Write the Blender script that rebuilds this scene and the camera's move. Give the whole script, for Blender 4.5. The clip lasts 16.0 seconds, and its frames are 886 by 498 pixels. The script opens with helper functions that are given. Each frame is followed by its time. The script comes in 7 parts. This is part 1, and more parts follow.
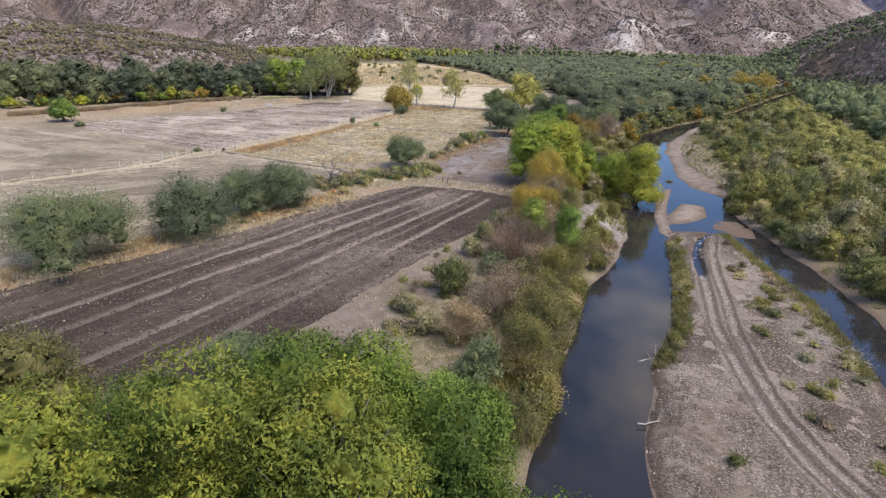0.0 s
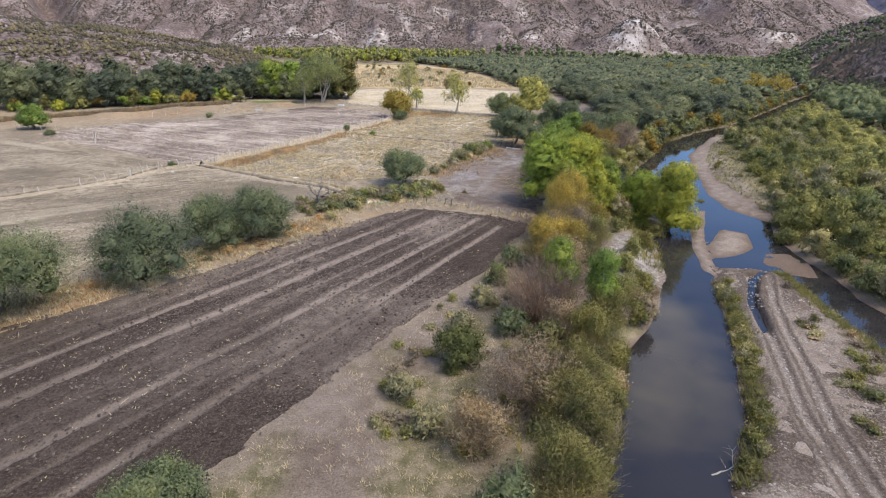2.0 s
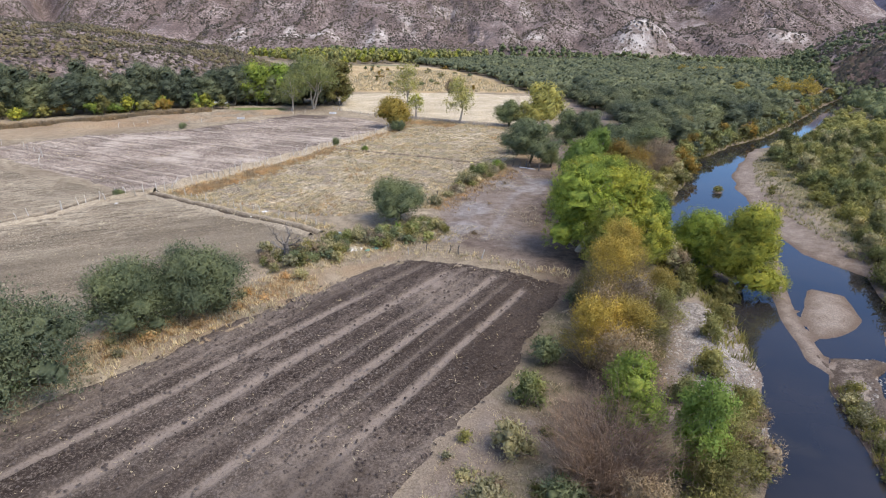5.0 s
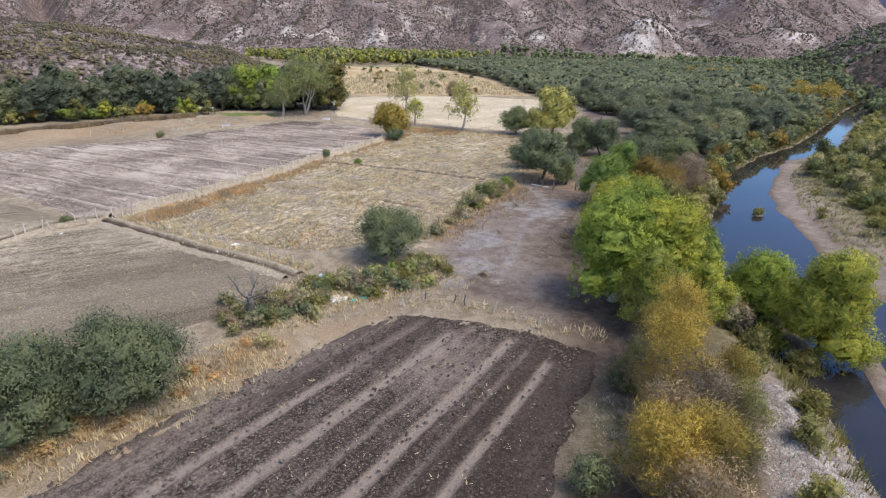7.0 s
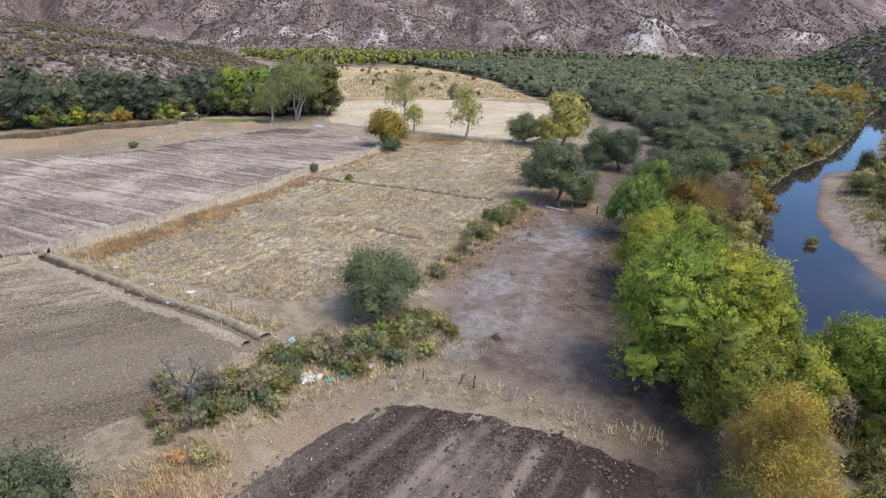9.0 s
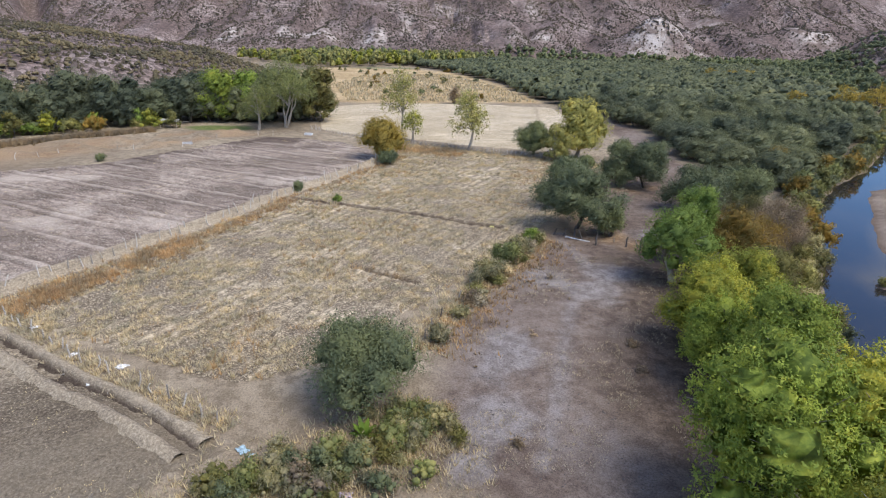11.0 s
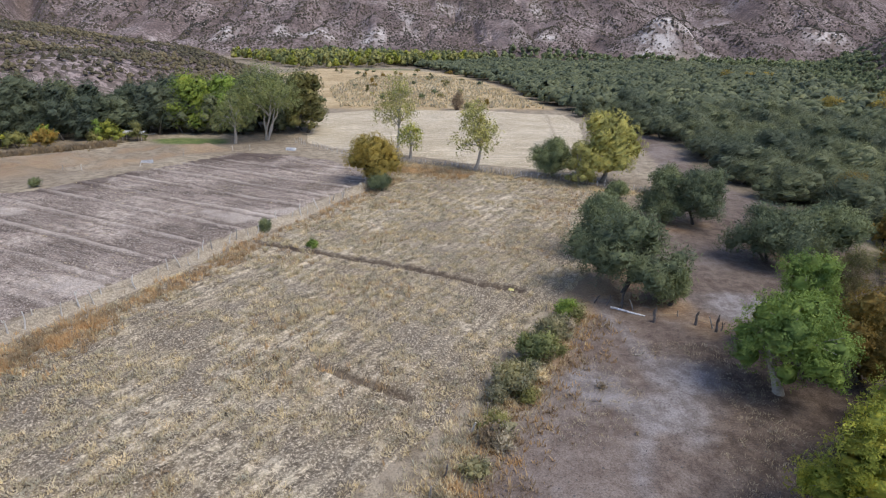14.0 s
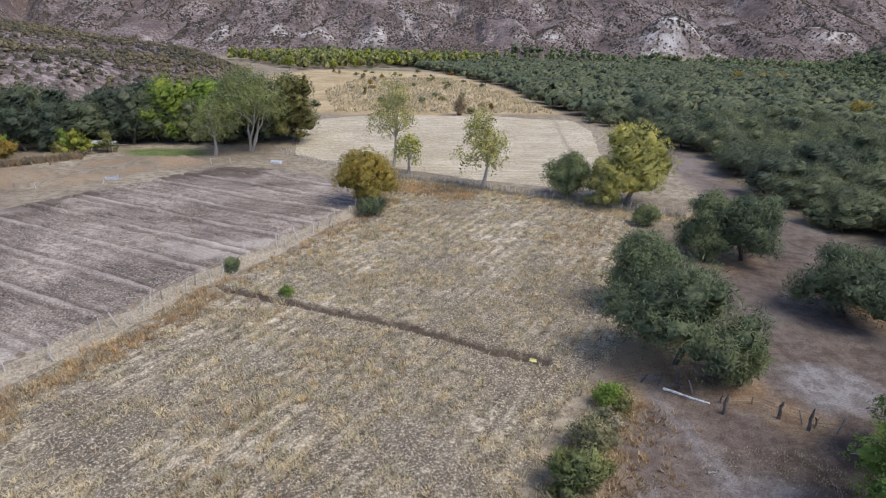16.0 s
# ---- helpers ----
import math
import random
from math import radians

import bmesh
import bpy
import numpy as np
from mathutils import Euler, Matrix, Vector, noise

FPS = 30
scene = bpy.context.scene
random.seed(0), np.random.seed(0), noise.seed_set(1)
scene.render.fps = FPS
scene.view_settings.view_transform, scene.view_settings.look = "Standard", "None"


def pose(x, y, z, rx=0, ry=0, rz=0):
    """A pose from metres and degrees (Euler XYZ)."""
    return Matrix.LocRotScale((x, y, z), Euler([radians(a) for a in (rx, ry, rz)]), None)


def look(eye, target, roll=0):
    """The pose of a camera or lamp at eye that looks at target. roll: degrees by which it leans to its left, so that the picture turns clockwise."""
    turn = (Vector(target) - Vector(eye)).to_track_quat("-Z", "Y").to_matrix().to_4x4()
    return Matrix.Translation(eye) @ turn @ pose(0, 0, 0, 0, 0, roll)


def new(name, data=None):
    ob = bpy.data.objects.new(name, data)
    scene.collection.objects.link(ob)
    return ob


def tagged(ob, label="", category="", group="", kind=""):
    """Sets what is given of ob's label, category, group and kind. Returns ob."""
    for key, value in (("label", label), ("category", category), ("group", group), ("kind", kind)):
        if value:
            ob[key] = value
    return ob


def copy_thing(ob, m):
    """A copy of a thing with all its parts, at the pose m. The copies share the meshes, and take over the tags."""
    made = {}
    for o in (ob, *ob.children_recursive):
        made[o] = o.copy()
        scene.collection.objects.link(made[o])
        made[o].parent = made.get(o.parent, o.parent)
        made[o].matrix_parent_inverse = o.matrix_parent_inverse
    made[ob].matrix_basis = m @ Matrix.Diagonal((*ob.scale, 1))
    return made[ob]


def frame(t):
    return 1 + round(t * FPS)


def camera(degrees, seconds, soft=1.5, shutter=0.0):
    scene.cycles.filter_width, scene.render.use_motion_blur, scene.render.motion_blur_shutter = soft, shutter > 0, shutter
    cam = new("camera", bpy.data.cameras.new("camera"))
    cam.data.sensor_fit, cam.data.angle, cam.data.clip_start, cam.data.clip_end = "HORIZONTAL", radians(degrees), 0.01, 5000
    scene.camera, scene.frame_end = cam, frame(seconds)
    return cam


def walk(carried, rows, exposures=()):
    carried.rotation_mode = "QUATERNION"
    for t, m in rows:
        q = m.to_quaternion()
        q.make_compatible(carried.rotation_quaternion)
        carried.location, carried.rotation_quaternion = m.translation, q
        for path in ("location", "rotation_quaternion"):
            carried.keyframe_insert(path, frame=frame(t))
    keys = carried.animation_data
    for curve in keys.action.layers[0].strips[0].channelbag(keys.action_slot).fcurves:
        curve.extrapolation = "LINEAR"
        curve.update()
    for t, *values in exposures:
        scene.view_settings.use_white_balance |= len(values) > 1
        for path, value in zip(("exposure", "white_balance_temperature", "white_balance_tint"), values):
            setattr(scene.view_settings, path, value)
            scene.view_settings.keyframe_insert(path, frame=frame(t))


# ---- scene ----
cam = camera(76.7, 16.0, soft=1.15)
PATH = [
    (0, (0.986, -0.182, 26.842), (1.994, 93.239, -8.815), 0.90),
    (1, (0.789, 7.058, 26.889), (1.768, 100.486, -8.754), 0.91),
    (2, (0.616, 14.381, 26.939), (1.562, 107.812, -8.693), 0.92),
    (3, (0.462, 21.766, 26.992), (1.375, 115.201, -8.633), 0.93),
    (4, (0.326, 29.198, 27.047), (1.202, 122.634, -8.574), 0.94),
    (5, (0.204, 36.660, 27.106), (1.042, 130.097, -8.516), 0.95),
    (6, (0.094, 44.142, 27.167), (0.892, 137.577, -8.459), 0.96),
    (7, (-0.008, 51.632, 27.231), (0.748, 145.065, -8.403), 0.97),
    (8, (-0.104, 59.124, 27.298), (0.608, 152.553, -8.347), 0.98),
    (9, (-0.197, 66.611, 27.367), (0.468, 160.034, -8.292), 0.99),
    (10, (-0.290, 74.091, 27.440), (0.327, 167.507, -8.238), 1.00),
    (11, (-0.386, 81.562, 27.516), (0.181, 174.970, -8.185), 1.01),
    (12, (-0.488, 89.025, 27.594), (0.027, 182.424, -8.133), 1.02),
    (13, (-0.598, 96.486, 27.675), (-0.137, 189.873, -8.082), 1.03),
    (14, (-0.719, 103.949, 27.759), (-0.315, 197.324, -8.031), 1.04),
    (15, (-0.855, 111.422, 27.846), (-0.509, 204.783, -7.982), 1.05),
    (16, (-1.007, 118.917, 27.935), (-0.722, 212.262, -7.933), 1.06),
]
walk(cam, [(t, look(eye, target, roll)) for t, eye, target, roll in PATH], exposures=[(0, 0.42, 6850, 10), (4, 0.42, 6750, 9), (8, 0.34, 6600, 9), (12.5, 0.13, 6500, 9), (16, 0.0, 6350, 9)])

# ---- light ----
SUN_EL, SUN_AZ = 57.0, 118.0      # degrees; azimuth clockwise from +y
world = bpy.data.worlds.new("sky")
scene.world = world
world.use_nodes = True
wn, wl = world.node_tree.nodes, world.node_tree.links
wn.clear()
w_out, w_bg = wn.new("ShaderNodeOutputWorld"), wn.new("ShaderNodeBackground")
w_sky = wn.new("ShaderNodeTexSky")
w_sky.sky_type, w_sky.sun_disc = "NISHITA", False
w_sky.air_density, w_sky.dust_density, w_sky.ozone_density = 1.0, 0.2, 6.0
w_sky.sun_elevation, w_sky.sun_rotation = radians(SUN_EL), radians(SUN_AZ)
w_co, w_noise, w_ramp, w_mix = wn.new("ShaderNodeTexCoord"), wn.new("ShaderNodeTexNoise"), wn.new("ShaderNodeValToRGB"), wn.new("ShaderNodeMix")
w_map = wn.new("ShaderNodeMapping")
w_map.inputs["Location"].default_value = (0.9, 2.3, 0.4)
w_map.inputs["Scale"].default_value = (1.0, 1.0, 2.2)
w_noise.inputs["Scale"].default_value, w_noise.inputs["Detail"].default_value = 2.6, 7.0
w_ramp.color_ramp.elements[0].position, w_ramp.color_ramp.elements[1].position = 0.50, 0.70
w_mix.data_type = "RGBA"
w_mix.inputs["B"].default_value = (9.5, 8.9, 8.2, 1)
wl.new(w_co.outputs["Generated"], w_map.inputs["Vector"])
wl.new(w_map.outputs["Vector"], w_noise.inputs["Vector"])
wl.new(w_noise.outputs["Fac"], w_ramp.inputs["Fac"])
wl.new(w_ramp.outputs["Color"], w_mix.inputs["Factor"])
w_deep = wn.new("ShaderNodeMix")
w_deep.data_type, w_deep.blend_type = "RGBA", "MULTIPLY"
w_deep.inputs["Factor"].default_value, w_deep.inputs["B"].default_value = 1.0, (0.88, 1.0, 1.2, 1)
wl.new(w_sky.outputs["Color"], w_deep.inputs["A"])
wl.new(w_deep.outputs["Result"], w_mix.inputs["A"])
wl.new(w_mix.outputs["Result"], w_bg.inputs["Color"])
wl.new(w_bg.outputs["Background"], w_out.inputs["Surface"])
w_bg.inputs["Strength"].default_value = 0.14

sun = new("sun", bpy.data.lights.new("sun", "SUN"))
sun.data.energy, sun.data.angle, sun.data.color = 2.9, radians(34), (1.0, 0.91, 0.78)
se, sa = radians(SUN_EL), radians(SUN_AZ)
sun.matrix_world = look((0, 0, 200), (-math.sin(sa) * math.cos(se) * 100, -math.cos(sa) * math.cos(se) * 100, 200 - math.sin(se) * 100))

# ---- materials ----
def material(name):
    m = bpy.data.materials.new(name)
    m.use_nodes = True
    return m, m.node_tree.nodes, m.node_tree.links, m.node_tree.nodes["Principled BSDF"]


def coords(nodes):
    return nodes.new("ShaderNodeNewGeometry").outputs["Position"]


def noise_node(nodes, links, vec, scale, detail=5.0, rough=0.6):
    n = nodes.new("ShaderNodeTexNoise")
    n.inputs["Scale"].default_value, n.inputs["Detail"].default_value, n.inputs["Roughness"].default_value = scale, detail, rough
    links.new(vec, n.inputs["Vector"])
    return n.outputs["Fac"]


def ramp(nodes, links, fac, stops):
    r = nodes.new("ShaderNodeValToRGB")
    el = r.color_ramp.elements
    while len(el) < len(stops):
        el.new(0.5)
    for e, (p, c) in zip(el, stops):
        e.position, e.color = p, (*c, 1) if len(c) == 3 else c
    links.new(fac, r.inputs["Fac"])
    return r.outputs["Color"]


def mixc(nodes, links, fac, a, b, mode="MIX"):
    n = nodes.new("ShaderNodeMix")
    n.data_type, n.blend_type = "RGBA", mode
    for sock, v in (("Factor", fac), ("A", a), ("B", b)):
        if isinstance(v, (int, float)):
            n.inputs[sock].default_value = v
        elif isinstance(v, tuple):
            n.inputs[sock].default_value = (*v, 1)
        else:
            links.new(v, n.inputs[sock])
    return n.outputs["Result"]


def bump(nodes, links, bsdf, height, strength, dist=0.1):
    b = nodes.new("ShaderNodeBump")
    b.inputs["Strength"].default_value, b.inputs["Distance"].default_value = strength, dist
    links.new(height, b.inputs["Height"])
    links.new(b.outputs["Normal"], bsdf.inputs["Normal"])


def grey(v):
    return (v, v, v)


def soil(name, dark, mid, light, flecks=None, fine=6.0, big=0.12, rough=0.95, bumps=0.5):
    """Earth with stains at a large scale, grain at a small one and pale or dark flecks."""
    m, n, l, b = material(name)
    p = coords(n)
    c = ramp(n, l, noise_node(n, l, p, big, 6, 0.62), [(0.38, dark), (0.5, mid), (0.62, light)])
    g = noise_node(n, l, p, fine, 6, 0.75)
    c = mixc(n, l, 1.0, c, ramp(n, l, g, [(0.36, grey(0.5)), (0.5, grey(1.0)), (0.64, grey(1.4))]), "MULTIPLY")
    if flecks:
        f = ramp(n, l, noise_node(n, l, p, fine * 0.6, 3, 0.8), [(0.56, grey(0)), (0.66, grey(1))])
        c = mixc(n, l, f, c, flecks)
    l.new(c, b.inputs["Base Color"])
    b.inputs["Roughness"].default_value = rough
    b.inputs["Specular IOR Level"].default_value = 0.15
    bump(n, l, b, g, bumps, 0.15)
    return m


def foliage(name, colours, translucent=0.33, patch=0.35, puffs=1.1):
    """Leaves: a spread of colours leaf by leaf, shifted in patches."""
    m, n, l, b = material(name)
    rnd = n.new("ShaderNodeNewGeometry").outputs["Random Per Island"]
    k = len(colours)
    puff = ramp(n, l, noise_node(n, l, coords(n), puffs, 3), [(0.36, grey(0.0)), (0.64, grey(1.0))])
    fine = ramp(n, l, noise_node(n, l, coords(n), 4.5, 2), [(0.34, grey(0.0)), (0.66, grey(1.0))])
    c = ramp(n, l, mixc(n, l, 0.5, mixc(n, l, 0.5, rnd, fine), puff), [(i / max(1, k - 1), col) for i, col in enumerate(colours)])
    s = ramp(n, l, noise_node(n, l, coords(n), patch, 3), [(0.38, (0.72, 0.76, 0.8)), (0.62, (1.25, 1.2, 1.08))])
    c = mixc(n, l, 1.0, c, s, "MULTIPLY")
    info = n.new("ShaderNodeObjectInfo").outputs["Random"]
    c = mixc(n, l, 1.0, c, ramp(n, l, info, [(0.0, (0.78, 0.8, 0.85)), (1.0, (1.18, 1.15, 1.0))]), "MULTIPLY")
    l.new(c, b.inputs["Base Color"])
    b.inputs["Roughness"].default_value = 0.7
    b.inputs["Specular IOR Level"].default_value = 0.2
    t = n.new("ShaderNodeBsdfTranslucent")
    l.new(c, t.inputs["Color"])
    mx = n.new("ShaderNodeMixShader")
    mx.inputs[0].default_value = translucent
    l.new(b.outputs[0], mx.inputs[1])
    l.new(t.outputs[0], mx.inputs[2])
    l.new(mx.outputs[0], n["Material Output"].inputs["Surface"])
    return m


def bark(name, a, b2, scale=5.0):
    m, n, l, b = material(name)
    g = noise_node(n, l, coords(n), scale, 6, 0.7)
    l.new(ramp(n, l, g, [(0.3, a), (0.7, b2)]), b.inputs["Base Color"])
    b.inputs["Roughness"].default_value = 0.9
    bump(n, l, b, g, 0.6, 0.05)
    return m


def attr(nodes, name):
    a = nodes.new("ShaderNodeAttribute")
    a.attribute_name = name
    return a.outputs["Fac"]


M_MESQ = foliage("mesquite leaves", [(0.13, 0.164, 0.094), (0.18, 0.219, 0.126), (0.23, 0.268, 0.155), (0.29, 0.32, 0.192)])
M_MESQ_D = foliage("thicket leaves", [(0.11, 0.134, 0.09), (0.16, 0.188, 0.122), (0.21, 0.238, 0.152), (0.275, 0.295, 0.195)], patch=0.05, puffs=0.3)
M_COTTON = foliage("cottonwood leaves", [(0.12, 0.18, 0.045), (0.21, 0.29, 0.065), (0.33, 0.41, 0.088), (0.48, 0.48, 0.105)])
M_COTTON_Y = foliage("yellowing cottonwood leaves", [(0.155, 0.20, 0.05), (0.29, 0.335, 0.07), (0.45, 0.45, 0.087), (0.62, 0.53, 0.10)])
M_GREEN = foliage("bright green leaves", [(0.18, 0.27, 0.07), (0.28, 0.39, 0.095), (0.41, 0.50, 0.13)])
M_CROWN = foliage("green cottonwood crown leaves", [(0.085, 0.14, 0.035), (0.14, 0.21, 0.05), (0.20, 0.275, 0.06), (0.30, 0.33, 0.075)])
M_CROWN_Y = foliage("yellow-green cottonwood crown leaves", [(0.115, 0.155, 0.04), (0.19, 0.24, 0.055), (0.29, 0.315, 0.065), (0.44, 0.39, 0.08)])
M_GOLD = foliage("golden autumn leaves", [(0.27, 0.21, 0.065), (0.41, 0.315, 0.08), (0.53, 0.41, 0.11), (0.38, 0.34, 0.11)])
M_ORANGE = foliage("rusty autumn leaves", [(0.26, 0.175, 0.05), (0.37, 0.24, 0.06), (0.33, 0.255, 0.08), (0.21, 0.20, 0.07)])
M_PALE = foliage("pale grey-green leaves", [(0.15, 0.19, 0.08), (0.23, 0.27, 0.11), (0.30, 0.32, 0.15), (0.36, 0.34, 0.14)])
M_LEMON = foliage("pale lemon-green leaves", [(0.25, 0.265, 0.10), (0.38, 0.38, 0.14), (0.51, 0.48, 0.18), (0.62, 0.56, 0.225)])
M_DARKGREEN = foliage("dark green shrub leaves", [(0.085, 0.105, 0.045), (0.13, 0.15, 0.06), (0.19, 0.205, 0.085)])
M_OLIVE = foliage("olive willow leaves", [(0.14, 0.145, 0.055), (0.20, 0.20, 0.075), (0.27, 0.25, 0.105), (0.30, 0.255, 0.125)])
M_WILLOW = foliage("yellow-green willow scrub leaves", [(0.15, 0.165, 0.065), (0.23, 0.24, 0.095), (0.32, 0.315, 0.13), (0.43, 0.40, 0.19)], patch=0.1, puffs=0.35)
M_BROWN = foliage("dry brown twigs", [(0.21, 0.165, 0.115), (0.31, 0.24, 0.17), (0.40, 0.32, 0.235), (0.27, 0.215, 0.13)], 0.25)
M_RED = foliage("reddish bare twigs", [(0.20, 0.14, 0.11), (0.28, 0.20, 0.16), (0.33, 0.25, 0.20)], 0.15)
M_WEED = foliage("weed leaves", [(0.24, 0.24, 0.12), (0.35, 0.335, 0.185), (0.46, 0.42, 0.26), (0.56, 0.49, 0.33)])
M_STRAW = foliage("dry grass", [(0.50, 0.41, 0.26), (0.61, 0.52, 0.345), (0.72, 0.63, 0.455), (0.55, 0.43, 0.26)], 0.35)
M_STUB = foliage("stubble stalks", [(0.33, 0.275, 0.195), (0.50, 0.43, 0.315), (0.65, 0.57, 0.435), (0.76, 0.69, 0.55)], 0.3, 0.5)
M_RUST = foliage("orange dry grass", [(0.50, 0.31, 0.16), (0.63, 0.44, 0.25), (0.74, 0.56, 0.35)], 0.4)
M_BENCHBUSH = foliage("grey-olive desert brush", [(0.10, 0.095, 0.065), (0.15, 0.135, 0.095), (0.20, 0.175, 0.125), (0.27, 0.225, 0.17)], 0.2, 0.03, 0.2)
M_HILLSCRUB = foliage("desert scrub leaves", [(0.06, 0.052, 0.042), (0.085, 0.075, 0.055), (0.12, 0.10, 0.08)], 0.15, 0.01)
M_BARK = bark("dark bark", (0.05, 0.04, 0.035), (0.13, 0.11, 0.09))
M_PALEBARK = bark("pale cottonwood bark", (0.28, 0.25, 0.21), (0.5, 0.46, 0.4))
M_GREYWOOD = bark("weathered grey wood", (0.22, 0.2, 0.18), (0.45, 0.42, 0.38), 8)
M_DEADWOOD = bark("burnt dead wood", (0.05, 0.045, 0.045), (0.2, 0.18, 0.17), 4)
M_POST = bark("fence post wood", (0.40, 0.37, 0.335), (0.76, 0.72, 0.66), 7)
M_CLOD = soil("earth clods", (0.07, 0.055, 0.05), (0.11, 0.09, 0.08), (0.2, 0.17, 0.15))
M_STONE = soil("river stones", (0.25, 0.22, 0.2), (0.36, 0.33, 0.3), (0.5, 0.46, 0.42), None, 9, 0.9)
M_WHITE = soil("white scrap", (0.7, 0.7, 0.7), (0.78, 0.78, 0.78), (0.82, 0.82, 0.82))
M_BLUE = soil("faded blue plastic", (0.3, 0.45, 0.55), (0.35, 0.5, 0.6), (0.4, 0.55, 0.65))
M_TIN = soil("whitewashed roof sheet", (0.45, 0.45, 0.47), (0.55, 0.55, 0.57), (0.65, 0.65, 0.66), None, 12, 0.6, 0.5)


def ground_material():
    m, n, l, b = material("valley ground")
    p = coords(n)
    big, mid, fine = noise_node(n, l, p, 0.05, 7, 0.62), noise_node(n, l, p, 0.6, 6, 0.7), noise_node(n, l, p, 7.0, 6, 0.75)
    c = ramp(n, l, big, [(0.38, (0.26, 0.21, 0.155)), (0.5, (0.35, 0.29, 0.215)), (0.62, (0.45, 0.38, 0.28))])
    c = mixc(n, l, ramp(n, l, mid, [(0.46, grey(0)), (0.56, grey(0.75))]), c, (0.21, 0.17, 0.12))

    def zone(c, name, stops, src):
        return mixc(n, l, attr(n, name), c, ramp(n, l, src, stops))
    both = mixc(n, l, 0.45, big, mid)
    c = zone(c, "yard", [(0.40, (0.12, 0.09, 0.076)), (0.48, (0.185, 0.146, 0.124)), (0.55, (0.25, 0.207, 0.18)), (0.62, (0.27, 0.237, 0.223))], both)
    # leaf-litter brown that also paints in shade beside the riverside trees
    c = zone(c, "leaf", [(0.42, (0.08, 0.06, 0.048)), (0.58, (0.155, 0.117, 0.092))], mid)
    c = zone(c, "rust", [(0.42, (0.30, 0.19, 0.11)), (0.58, (0.42, 0.30, 0.18))], mid)
    c = zone(c, "sand", [(0.40, (0.17, 0.13, 0.105)), (0.5, (0.26, 0.212, 0.178)), (0.6, (0.34, 0.288, 0.248))], both)
    c = zone(c, "straw", [(0.42, (0.38, 0.28, 0.15)), (0.5, (0.50, 0.38, 0.22)), (0.58, (0.6, 0.48, 0.3))], both)
    c = zone(c, "mud", [(0.42, (0.20, 0.175, 0.165)), (0.58, (0.31, 0.285, 0.28))], mid)
    c = zone(c, "weedy", [(0.42, (0.13, 0.125, 0.06)), (0.5, (0.20, 0.18, 0.10)), (0.58, (0.28, 0.235, 0.16))], mid)
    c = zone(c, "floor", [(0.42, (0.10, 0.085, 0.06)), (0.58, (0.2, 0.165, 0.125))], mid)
    c = zone(c, "grass", [(0.42, (0.11, 0.15, 0.05)), (0.58, (0.19, 0.22, 0.08))], mid)
    hill = ramp(n, l, noise_node(n, l, p, 0.022, 8, 0.7), [(0.38, (0.17, 0.125, 0.116)), (0.5, (0.25, 0.19, 0.178)), (0.62, (0.40, 0.33, 0.31))])
    hill = mixc(n, l, ramp(n, l, noise_node(n, l, p, 0.3, 4, 0.75), [(0.46, grey(0)), (0.52, grey(0.85))]), hill, (0.10, 0.08, 0.072))
    c = mixc(n, l, attr(n, "hill"), c, hill)
    c = mixc(n, l, attr(n, "pale"), c, ramp(n, l, noise_node(n, l, p, 0.09, 6, 0.7), [(0.44, (0.22, 0.175, 0.155)), (0.5, (0.42, 0.365, 0.335)), (0.58, (0.58, 0.53, 0.5))]))
    c = mixc(n, l, attr(n, "wet_dark"), c, (0.15, 0.11, 0.085))
    c = mixc(n, l, 1.0, c, ramp(n, l, fine, [(0.36, grey(0.58)), (0.5, grey(1.0)), (0.64, grey(1.32))]), "MULTIPLY")
    l.new(c, b.inputs["Base Color"])
    b.inputs["Roughness"].default_value = 0.95
    b.inputs["Specular IOR Level"].default_value = 0.15
    bump(n, l, b, mixc(n, l, 0.5, fine, mid), 0.6, 0.3)
    return m


